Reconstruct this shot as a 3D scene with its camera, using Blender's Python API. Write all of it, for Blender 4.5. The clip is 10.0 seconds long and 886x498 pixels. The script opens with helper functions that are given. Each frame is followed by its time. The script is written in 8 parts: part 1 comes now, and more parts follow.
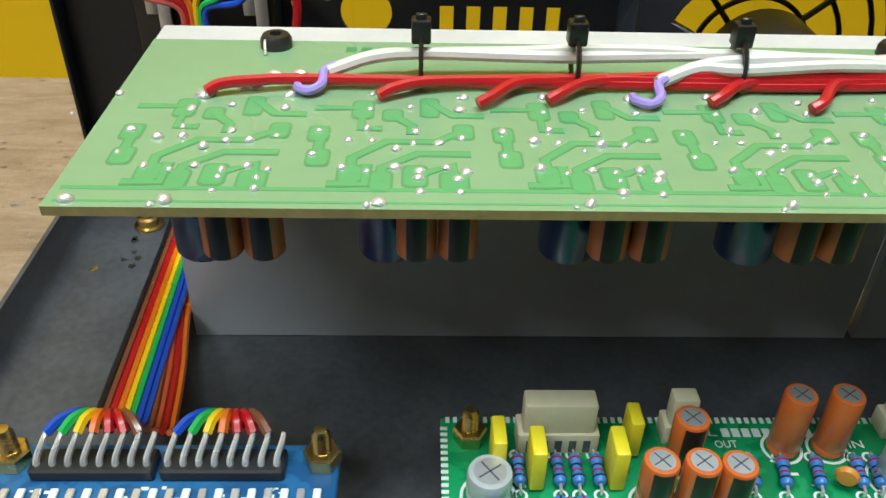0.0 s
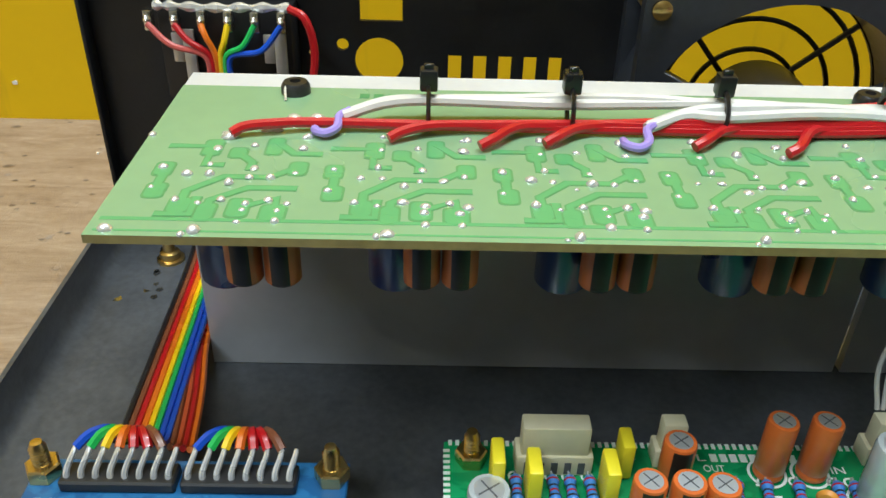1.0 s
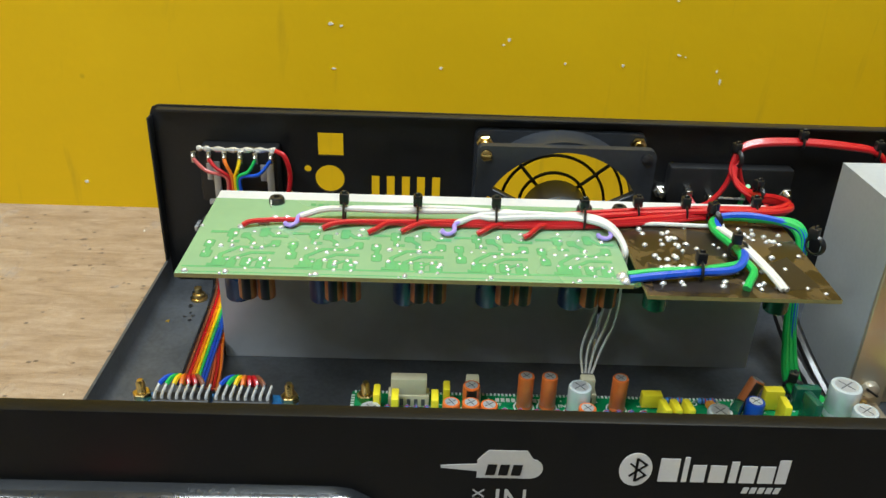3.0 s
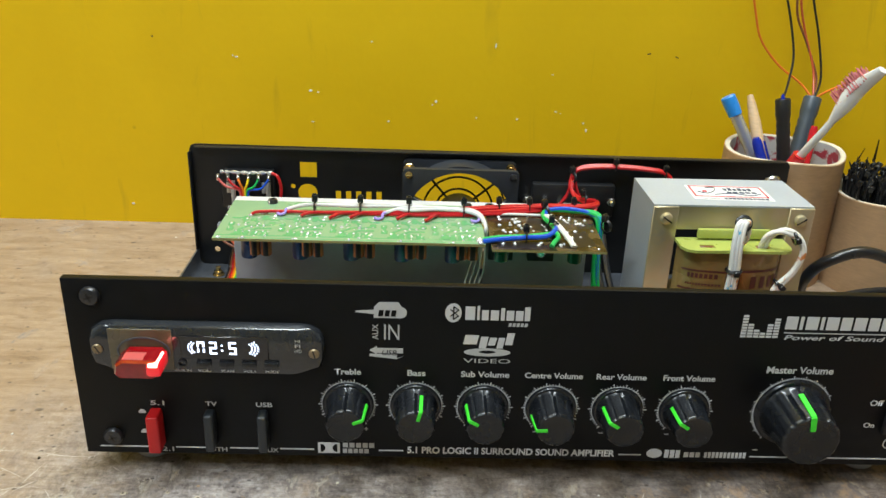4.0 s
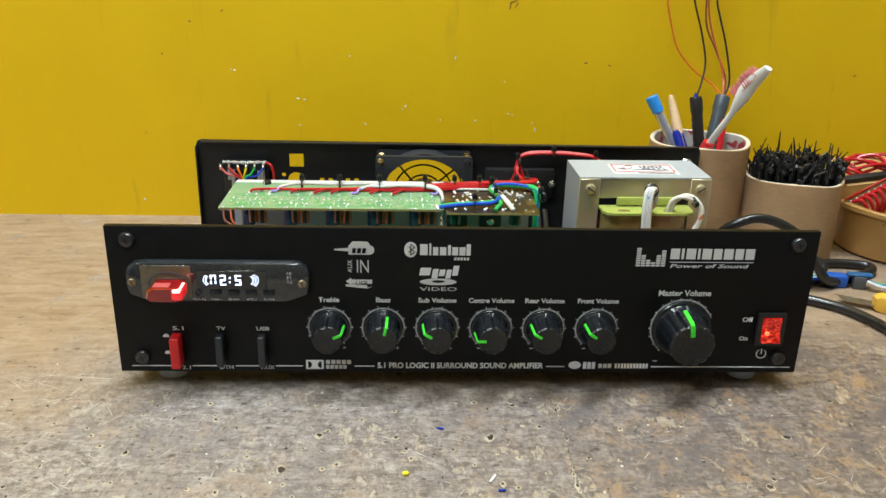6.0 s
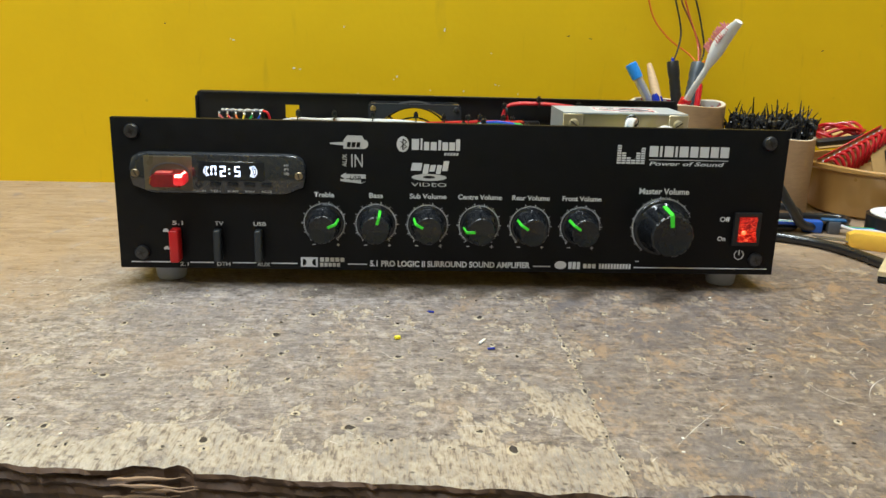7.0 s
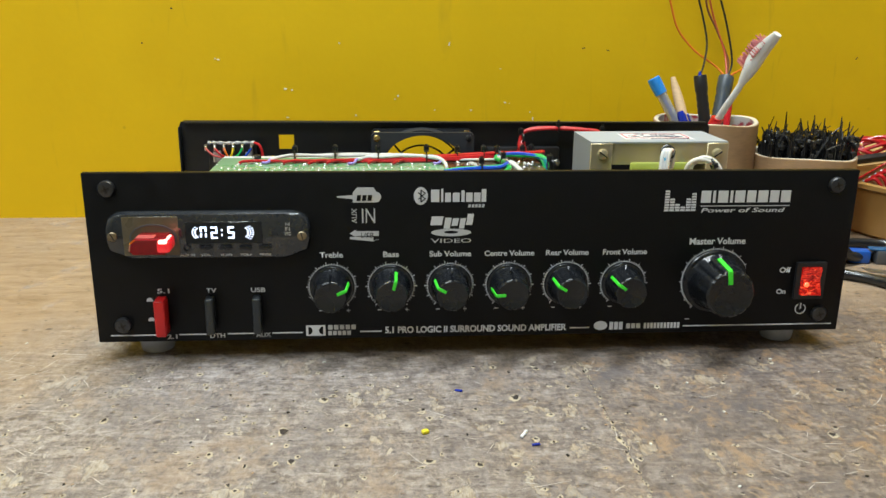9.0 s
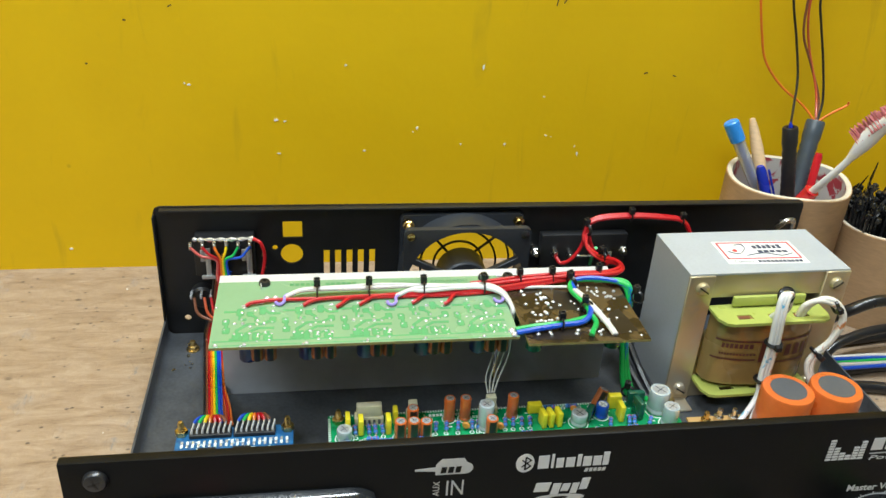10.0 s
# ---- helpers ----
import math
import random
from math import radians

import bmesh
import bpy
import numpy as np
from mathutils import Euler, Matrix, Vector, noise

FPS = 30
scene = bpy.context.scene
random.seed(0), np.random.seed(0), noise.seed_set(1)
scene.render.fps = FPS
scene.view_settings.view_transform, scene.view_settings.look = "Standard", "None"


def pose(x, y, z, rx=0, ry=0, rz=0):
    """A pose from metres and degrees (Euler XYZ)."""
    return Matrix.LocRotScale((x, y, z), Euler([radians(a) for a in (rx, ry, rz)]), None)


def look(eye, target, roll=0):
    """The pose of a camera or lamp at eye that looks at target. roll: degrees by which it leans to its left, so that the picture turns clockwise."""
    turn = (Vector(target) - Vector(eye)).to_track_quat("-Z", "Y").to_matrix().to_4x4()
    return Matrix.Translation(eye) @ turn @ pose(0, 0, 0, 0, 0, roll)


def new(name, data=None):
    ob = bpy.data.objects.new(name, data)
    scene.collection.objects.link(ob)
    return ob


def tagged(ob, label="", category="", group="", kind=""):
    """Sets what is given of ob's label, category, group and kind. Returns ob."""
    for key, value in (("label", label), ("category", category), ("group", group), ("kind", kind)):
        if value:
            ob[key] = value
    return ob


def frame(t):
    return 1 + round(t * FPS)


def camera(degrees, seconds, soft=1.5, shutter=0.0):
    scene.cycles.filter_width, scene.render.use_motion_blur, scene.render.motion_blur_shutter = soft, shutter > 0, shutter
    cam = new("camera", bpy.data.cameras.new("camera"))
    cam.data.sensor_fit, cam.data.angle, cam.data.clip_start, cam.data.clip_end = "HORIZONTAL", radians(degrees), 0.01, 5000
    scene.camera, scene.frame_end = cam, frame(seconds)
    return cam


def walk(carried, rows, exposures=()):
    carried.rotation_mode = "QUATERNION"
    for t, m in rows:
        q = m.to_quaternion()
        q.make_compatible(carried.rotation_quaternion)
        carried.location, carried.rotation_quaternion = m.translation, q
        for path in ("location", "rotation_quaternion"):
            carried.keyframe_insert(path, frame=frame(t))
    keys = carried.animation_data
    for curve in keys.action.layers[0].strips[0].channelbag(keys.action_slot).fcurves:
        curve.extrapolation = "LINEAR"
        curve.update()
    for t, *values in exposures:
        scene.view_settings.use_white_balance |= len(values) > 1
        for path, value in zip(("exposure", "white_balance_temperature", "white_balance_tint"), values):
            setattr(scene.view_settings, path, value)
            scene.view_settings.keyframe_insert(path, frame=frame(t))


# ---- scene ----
cam = camera(55.8, 10.0)
PATH = [
    (0, (-0.117, 0.0, 0.153), (-0.061, 1.624, -1.014), 1.6),
    (0.2, (-0.117, 0.001, 0.153), (-0.073, 1.641, -0.99), 1.4),
    (0.5, (-0.118, -0.003, 0.155), (-0.063, 1.65, -0.969), 1.9),
    (1, (-0.116, -0.011, 0.158), (-0.087, 1.67, -0.924), 1.6),
    (1.5, (-0.117, -0.034, 0.175), (-0.11, 1.664, -0.882), 1.7),
    (2, (-0.116, -0.039, 0.181), (-0.106, 1.679, -0.841), 1.8),
    (2.5, (-0.095, -0.076, 0.204), (-0.064, 1.671, -0.77), 2.2),
    (2.7, (-0.093, -0.101, 0.21), (-0.059, 1.653, -0.75), 2.1),
    (3.8, (-0.053, -0.31, 0.291), (0.004, 1.511, -0.534), 2.4),
    (4, (-0.051, -0.347, 0.28), (0.006, 1.484, -0.522), 2.1),
    (4.5, (-0.032, -0.403, 0.27), (0.038, 1.444, -0.494), 1.4),
    (5, (-0.039, -0.429, 0.279), (0.032, 1.431, -0.454), 1.0),
    (6.3, (-0.034, -0.504, 0.275), (0.047, 1.364, -0.435), 1.5),
    (6.5, (-0.037, -0.526, 0.234), (0.044, 1.363, -0.42), 1.6),
    (7, (-0.036, -0.527, 0.174), (0.07, 1.397, -0.362), 1.6),
    (7.5, (-0.032, -0.548, 0.173), (0.109, 1.392, -0.292), 1.3),
    (8, (-0.034, -0.56, 0.178), (0.125, 1.388, -0.247), 1.1),
    (8.5, (-0.04, -0.557, 0.192), (0.128, 1.386, -0.251), 1.2),
    (8.8, (-0.05, -0.504, 0.196), (0.11, 1.427, -0.301), 0.9),
    (9, (-0.055, -0.449, 0.198), (0.087, 1.464, -0.369), 0.6),
    (9.2, (-0.059, -0.382, 0.205), (0.072, 1.501, -0.455), 0.2),
    (9.3, (-0.06, -0.35, 0.21), (0.083, 1.516, -0.494), 0.4),
    (9.5, (-0.065, -0.293, 0.249), (0.11, 1.527, -0.561), 1.0),
    (9.7, (-0.08, -0.262, 0.297), (0.152, 1.513, -0.595), 2.3),
    (9.8, (-0.093, -0.26, 0.315), (0.168, 1.497, -0.604), 2.8),
    (10, (-0.119, -0.25, 0.337), (0.189, 1.475, -0.626), 3.7),
]
walk(cam, [(t, look(eye, target, roll)) for t, eye, target, roll in PATH], [(0.0, -0.20), (2.5, -0.12), (4.0, -0.02), (7.0, 0.03), (8.5, 0.08), (9.2, -0.04), (10.0, 0.0)])

# ---- light ----
world = bpy.data.worlds.new("world")
scene.world = world
world.use_nodes = True
world.node_tree.nodes["Background"].inputs[0].default_value = (0.75, 0.85, 1.0, 1)
world.node_tree.nodes["Background"].inputs[1].default_value = 0.25


def tube_lamp(x, y, z, length, width, watts, colour):
    data = bpy.data.lights.new("tube_lamp", "AREA")
    data.shape, data.size, data.size_y = "RECTANGLE", length, width
    data.energy, data.color = watts, colour
    ob = new("tube_lamp", data)
    ob.matrix_world = look((x, y, z), (x * 0.4, y * 0.4 + 0.08, 0))
    return ob


tube_lamp(0.06, 0.0, 1.70, 1.2, 0.14, 36.0, (0.84, 0.95, 1.0))
tube_lamp(-0.85, -0.80, 1.58, 1.2, 0.14, 21.0, (0.84, 0.95, 1.0))


# ---- materials ----
def nodes_of(name):
    m = bpy.data.materials.new(name)
    m.use_nodes = True
    nt = m.node_tree
    return m, nt, nt.nodes["Principled BSDF"]


def link(nt, a, b):
    nt.links.new(a, b)


def coords(nt, scale=(1, 1, 1), turn=0.0, kind="Object"):
    tc = nt.nodes.new("ShaderNodeTexCoord")
    mp = nt.nodes.new("ShaderNodeMapping")
    mp.inputs["Scale"].default_value = scale
    mp.inputs["Rotation"].default_value = (0, 0, radians(turn))
    link(nt, tc.outputs[kind], mp.inputs[0])
    return mp.outputs[0]


def noise_node(nt, vec, scale, detail=4.0, rough=0.55, warp=0.0):
    n = nt.nodes.new("ShaderNodeTexNoise")
    n.inputs["Scale"].default_value, n.inputs["Detail"].default_value = scale, detail
    n.inputs["Roughness"].default_value, n.inputs["Distortion"].default_value = rough, warp
    link(nt, vec, n.inputs["Vector"])
    return n.outputs["Fac"]


def ramp(nt, fac, stops):
    r = nt.nodes.new("ShaderNodeValToRGB")
    els = r.color_ramp.elements
    while len(els) < len(stops):
        els.new(0.5)
    for e, (p, c) in zip(els, stops):
        e.position = p
        e.color = (c, c, c, 1) if isinstance(c, (int, float)) else (*c, 1)
    link(nt, fac, r.inputs[0])
    return r.outputs[0]


def mixc(nt, fac, a, b, mode="MIX"):
    n = nt.nodes.new("ShaderNodeMix")
    n.data_type, n.blend_type = "RGBA", mode
    for sock, v in ((n.inputs[0], fac), (n.inputs[6], a), (n.inputs[7], b)):
        if isinstance(v, (int, float)):
            sock.default_value = v
        elif isinstance(v, tuple):
            sock.default_value = (*v, 1)
        else:
            link(nt, v, sock)
    return n.outputs[2]


def mathn(nt, op, a, b=0.0):
    n = nt.nodes.new("ShaderNodeMath")
    n.operation, n.use_clamp = op, op in ("ADD", "MULTIPLY", "SUBTRACT")
    for sock, v in ((n.inputs[0], a), (n.inputs[1], b)):
        if isinstance(v, (int, float)):
            sock.default_value = v
        else:
            link(nt, v, sock)
    return n.outputs[0]


def bump(nt, bsdf, height, strength, dist=0.0005):
    b = nt.nodes.new("ShaderNodeBump")
    b.inputs["Strength"].default_value, b.inputs["Distance"].default_value = strength, dist
    link(nt, height, b.inputs["Height"])
    link(nt, b.outputs[0], bsdf.inputs["Normal"])


def plain(name, colour, rough=0.5, metal=0.0, vary=0.12, grain=260.0, relief=0.15, coat=0.0, trans=0.0, glow=None, ior=1.5, each=0.0):
    """A painted, moulded or metal surface with two scales of variation."""
    m, nt, b = nodes_of(name)
    v = coords(nt)
    fine, broad = noise_node(nt, v, grain, 3), noise_node(nt, v, grain * 0.12, 3)
    both = mathn(nt, "ADD", mathn(nt, "MULTIPLY", fine, 0.5), mathn(nt, "MULTIPLY", broad, 0.5))
    lo = tuple(c * (1 - vary) for c in colour)
    hi = tuple(min(1.0, c * (1 + vary)) for c in colour)
    col = ramp(nt, both, [(0.3, lo), (0.7, hi)])
    if each:
        oi = nt.nodes.new("ShaderNodeObjectInfo")
        col = mixc(nt, oi.outputs["Random"], col, tuple(c * (1 - each) for c in colour))
    link(nt, col, b.inputs["Base Color"])
    link(nt, ramp(nt, broad, [(0.3, max(0.0, rough - 0.07)), (0.7, min(1.0, rough + 0.07))]), b.inputs["Roughness"])
    b.inputs["Metallic"].default_value = metal
    b.inputs["IOR"].default_value = ior
    b.inputs["Coat Weight"].default_value = coat
    b.inputs["Coat Roughness"].default_value = 0.08
    b.inputs["Transmission Weight"].default_value = trans
    if glow:
        b.inputs["Emission Color"].default_value = (*glow[0], 1)
        b.inputs["Emission Strength"].default_value = glow[1]
    if relief:
        bump(nt, b, fine, relief, 0.0003)
    return m


def bench_wood(name, left):
    """Worn plywood: grey handled top, pale scraped patches, pits and scratches."""
    m, nt, b = nodes_of(name)
    v = coords(nt)
    sep = nt.nodes.new("ShaderNodeSeparateXYZ")
    link(nt, v, sep.inputs[0])

    def band(src, a, b0):
        n = nt.nodes.new("ShaderNodeMapRange")
        n.inputs["From Min"].default_value, n.inputs["From Max"].default_value = a, b0
        link(nt, src, n.inputs[0])
        return n.outputs[0]

    def mad(*pairs):
        total = None
        for src, k in pairs:
            p = mathn(nt, "MULTIPLY", src, k)
            total = p if total is None else mathn(nt, "ADD", total, p)
        return total

    X, Y = sep.outputs[0], sep.outputs[1]
    # the top grows browner and darker towards the right-hand end
    side = mathn(nt, "ADD", mathn(nt, "MULTIPLY", band(X, -0.16, 0.24), 0.8), mathn(nt, "MULTIPLY", noise_node(nt, v, 9, 5, 0.65), 0.3))
    side = mathn(nt, "SUBTRACT", side, 0.05 if left else -0.04)
    grain = noise_node(nt, coords(nt, (1, 4.5, 4), 3), 26, 9, 0.70, 0.9)
    fibre = noise_node(nt, coords(nt, (1, 9, 9), 2), 190, 4, 0.75, 0.3)
    across = noise_node(nt, coords(nt, (7, 0.8, 7), 12), 110, 5, 0.7, 0.3)
    cloud = noise_node(nt, v, 7, 6, 0.65, 0.6)
    mott = noise_node(nt, coords(nt, (1.25, 0.8, 1), 4), 95, 12, 0.86, 0.2)
    fine = noise_node(nt, coords(nt, (1.2, 0.7, 1), 10), 480, 6, 0.8)
    streak = noise_node(nt, coords(nt, (1, 3.2, 1), 6), 75, 8, 0.8, 0.4)
    broad = noise_node(nt, coords(nt, (1, 0.9, 1), 21), 22, 8, 0.7, 0.5)
    clean = ramp(nt, mad((grain, 0.6), (fibre, 0.25), (fine, 0.15)), [(0.36, (0.20, 0.125, 0.07)), (0.44, (0.31, 0.21, 0.133)), (0.52, (0.38, 0.27, 0.18)), (0.62, (0.46, 0.345, 0.245))])
    worn = mad((mott, 0.55), (streak, 0.45))
    speck = noise_node(nt, coords(nt, (1.0, 0.62, 1), 31), 300, 3, 0.6, 0.2)
    speck_b = noise_node(nt, coords(nt, (1.1, 0.65, 1), 47), 150, 4, 0.62, 0.3)
    used = mixc(nt, side, ramp(nt, worn, [(0.40, (0.035, 0.027, 0.025)), (0.455, (0.17, 0.135, 0.118)), (0.50, (0.335, 0.285, 0.255)), (0.54, (0.47, 0.41, 0.375)), (0.60, (0.70, 0.64, 0.60))]), ramp(nt, worn, [(0.41, (0.022, 0.016, 0.015)), (0.455, (0.095, 0.068, 0.057)), (0.50, (0.185, 0.14, 0.115)), (0.54, (0.28, 0.22, 0.18)), (0.60, (0.48, 0.41, 0.35))]))
    # handled zone: the front half of the bench, less so far left and far back
    zone = mathn(nt, "MULTIPLY", band(Y, 0.09, -0.07), band(X, -0.36, -0.19)) if left else mathn(nt, "ADD", band(Y, 0.12, -0.04), 0.12)
    zone = ramp(nt, mathn(nt, "ADD", mathn(nt, "MULTIPLY", zone, 0.75), mathn(nt, "SUBTRACT", mathn(nt, "MULTIPLY", cloud, 0.8), 0.28)), [(0.2, 0.0), (0.62, 1.0)])
    col = mixc(nt, zone, clean, used)
    # fine dark and light flecks of worn grain
    col = mixc(nt, mathn(nt, "MULTIPLY", ramp(nt, speck, [(0.32, 0.7), (0.42, 0.0)]), mathn(nt, "ADD", mathn(nt, "MULTIPLY", zone, 0.85), 0.12)), col, mixc(nt, side, (0.12, 0.092, 0.085), (0.05, 0.037, 0.034)))
    col = mixc(nt, mathn(nt, "MULTIPLY", ramp(nt, speck, [(0.58, 0.0), (0.68, 0.6)]), zone), col, mixc(nt, side, (0.68, 0.63, 0.59), (0.48, 0.40, 0.34)))
    col = mixc(nt, mathn(nt, "MULTIPLY", ramp(nt, speck_b, [(0.34, 0.6), (0.42, 0.0)]), zone), col, mixc(nt, side, (0.19, 0.155, 0.15), (0.07, 0.055, 0.055)))
    col = mixc(nt, mathn(nt, "MULTIPLY", ramp(nt, speck_b, [(0.60, 0.0), (0.66, 0.55)]), zone), col, mixc(nt, side, (0.56, 0.49, 0.42), (0.47, 0.33, 0.21)))
    # grey-blue and dark oily stains, then warm rubbed ones
    stain = ramp(nt, mad((broad, 0.7), (mott, 0.3)), [(0.50, 0.0), (0.60, 0.5 if left else 0.85)])
    stain = mathn(nt, "MULTIPLY", stain, mathn(nt, "ADD", zone, 0.1))
    col = mixc(nt, stain, col, mixc(nt, side, (0.15, 0.135, 0.145), (0.095, 0.085, 0.095)))
    warm = mad((noise_node(nt, coords(nt, (1, 0.8, 1), 5), 24 if left else 48, 8, 0.75, 0.4), 0.75), (speck, 0.25))
    warm = ramp(nt, warm, [(0.52, 0.0), (0.60, 0.5 if left else 0.8)])
    col = mixc(nt, mathn(nt, "MULTIPLY", warm, zone), col, mixc(nt, side, (0.44, 0.31, 0.205), (0.42, 0.245, 0.115)))
    # pale ply scraped bare: small ragged spots, and a broken strip along the front edge
    n_edge = nt.nodes.new("ShaderNodeMath")
    n_edge.operation = "MULTIPLY_ADD"
    link(nt, X, n_edge.inputs[0])
    n_edge.inputs[1].default_value = 0.096
    link(nt, Y, n_edge.inputs[2])
    edge = n_edge.outputs[0]
    spot = noise_node(nt, coords(nt, (1.0, 0.75, 1), 8), 52, 6, 0.6, 0.5)
    clump = noise_node(nt, v, 11, 5, 0.65, 0.4)
    lump = mad((spot, 0.72), (clump, 0.18), (speck, 0.10))
    near = mad((band(edge, -0.05, -0.19), 0.03 if left else 0.0), (band(edge, -0.199, -0.231), 0.16 if left else 0.05))
    if left:
        near = mathn(nt, "ADD", near, mathn(nt, "MULTIPLY", mathn(nt, "MULTIPLY", band(X, -0.09, 0.02), band(edge, -0.10, -0.17)), 0.05))
    tall = mathn(nt, "ADD", lump, near)
    scraped = ramp(nt, tall, [(0.585, 0.0), (0.600, 1.0)])
    rim = ramp(nt, tall, [(0.560, 0.0), (0.580, 0.6), (0.59, 0.0)])
    col = mixc(nt, mathn(nt, "MULTIPLY", rim, zone), col, (0.10, 0.075, 0.06))
    weave = mad((across, 0.6), (speck, 0.4))
    pale = mixc(nt, side, ramp(nt, weave, [(0.40, (0.15, 0.11, 0.075)), (0.45, (0.36, 0.29, 0.205)), (0.50, (0.54, 0.465, 0.365)), (0.57, (0.64, 0.57, 0.47))]), ramp(nt, weave, [(0.40, (0.11, 0.07, 0.045)), (0.45, (0.29, 0.20, 0.12)), (0.50, (0.45, 0.33, 0.205)), (0.58, (0.58, 0.47, 0.34))]))
    col = mixc(nt, mathn(nt, "MULTIPLY", scraped, mathn(nt, "ADD", mathn(nt, "MULTIPLY", zone, 0.75), 0.15)), col, pale)
    # grey dirt rubbed back over the bare strip
    dirt = ramp(nt, mad((across, 0.5), (broad, 0.5)), [(0.50, 0.0), (0.58, 0.7)])
    col = mixc(nt, mathn(nt, "MULTIPLY", dirt, scraped), col, (0.22, 0.20, 0.19))
    # years of handling even it out; fine grain shows through
    col = mixc(nt, mathn(nt, "MULTIPLY", zone, 0.30), col, mixc(nt, side, ramp(nt, fine, [(0.38, (0.17, 0.14, 0.122)), (0.62, (0.42, 0.365, 0.33))]), ramp(nt, fine, [(0.38, (0.11, 0.08, 0.065)), (0.62, (0.27, 0.205, 0.165))])))
    # pits of two sizes
    pit = None
    for sc, lo, hi, cut in ((62, 0.05, 0.14, 0.44), (170, 0.09, 0.20, 0.45)):
        vor = nt.nodes.new("ShaderNodeTexVoronoi")
        vor.inputs["Scale"].default_value = sc
        link(nt, coords(nt, (0.8, 1.1, 1), sc), vor.inputs["Vector"])
        p = mathn(nt, "MULTIPLY", ramp(nt, vor.outputs["Distance"], [(lo, 1.0), (hi, 0.0)]), ramp(nt, noise_node(nt, v, sc * 0.3, 3), [(cut, 0.0), (cut + 0.08, 1.0)]))
        pit = p if pit is None else mathn(nt, "ADD", pit, p)
    col = mixc(nt, mathn(nt, "MULTIPLY", pit, 0.75), col, (0.06, 0.042, 0.034))
    link(nt, col, b.inputs["Base Color"])
    link(nt, ramp(nt, mathn(nt, "ADD", scraped, mathn(nt, "MULTIPLY", mott, 0.5)), [(0.0, 0.36), (1.0, 0.72)]), b.inputs["Roughness"])
    h = mathn(nt, "SUBTRACT", mathn(nt, "ADD", mad((fibre, 0.2), (fine, 0.4)), mathn(nt, "MULTIPLY", mott, 0.4)), mathn(nt, "ADD", mathn(nt, "MULTIPLY", pit, 0.6), mathn(nt, "MULTIPLY", scraped, 0.25)))
    bump(nt, b, h, 0.8, 0.0014)
    return m


def wall_paint():
    m, nt, b = nodes_of("yellow_wall_paint")
    v = coords(nt)
    broad, fine = noise_node(nt, v, 5, 4, 0.6, 0.4), noise_node(nt, v, 160, 4, 0.6)
    streak = noise_node(nt, coords(nt, (6, 1, 0.9)), 9, 4, 0.6, 0.6)
    col = ramp(nt, broad, [(0.3, (0.72, 0.450, 0.003)), (0.7, (0.78, 0.50, 0.004))])
    smudge = ramp(nt, streak, [(0.62, 0.0), (0.8, 0.4)])
    col = mixc(nt, smudge, col, (0.40, 0.25, 0.02))
    vor = nt.nodes.new("ShaderNodeTexVoronoi")
    vor.inputs["Scale"].default_value = 26
    link(nt, v, vor.inputs["Vector"])
    dot = mathn(nt, "MULTIPLY", ramp(nt, vor.outputs["Distance"], [(0.03, 1.0), (0.06, 0.0)]), ramp(nt, noise_node(nt, v, 9, 2), [(0.55, 0.0), (0.62, 0.8)]))
    col = mixc(nt, dot, col, (0.13, 0.08, 0.02))
    link(nt, col, b.inputs["Base Color"])
    b.inputs["Roughness"].default_value = 0.55
    b.inputs["IOR"].default_value = 1.36
    bump(nt, b, mathn(nt, "ADD", mathn(nt, "MULTIPLY", fine, 0.35), mathn(nt, "MULTIPLY", noise_node(nt, v, 34, 3), 0.65)), 0.28, 0.0015)
    return m


def cardboard(name, colour):
    m, nt, b = nodes_of(name)
    fib = noise_node(nt, coords(nt, (1, 1, 6)), 120, 5, 0.65)
    blot = noise_node(nt, coords(nt), 22, 5, 0.6, 0.5)
    lo, hi = tuple(c * 0.78 for c in colour), tuple(min(1, c * 1.15) for c in colour)
    col = ramp(nt, mathn(nt, "ADD", mathn(nt, "MULTIPLY", fib, 0.4), mathn(nt, "MULTIPLY", blot, 0.6)), [(0.35, lo), (0.65, hi)])
    link(nt, col, b.inputs["Base Color"])
    b.inputs["Roughness"].default_value = 0.62
    bump(nt, b, fib, 0.25, 0.0004)
    return m


def brushed(name, colour, rough, axis=(1, 30, 30)):
    m, nt, b = nodes_of(name)
    lines = noise_node(nt, coords(nt, axis), 90, 4, 0.7)
    blot = noise_node(nt, coords(nt), 24, 4, 0.6)
    col = ramp(nt, mathn(nt, "ADD", mathn(nt, "MULTIPLY", lines, 0.5), mathn(nt, "MULTIPLY", blot, 0.5)), [(0.3, tuple(c * 0.8 for c in colour)), (0.7, colour)])
    link(nt, col, b.inputs["Base Color"])
    link(nt, ramp(nt, lines, [(0.3, rough - 0.08), (0.7, rough + 0.1)]), b.inputs["Roughness"])
    b.inputs["Metallic"].default_value = 1.0
    bump(nt, b, lines, 0.12, 0.0003)
    return m


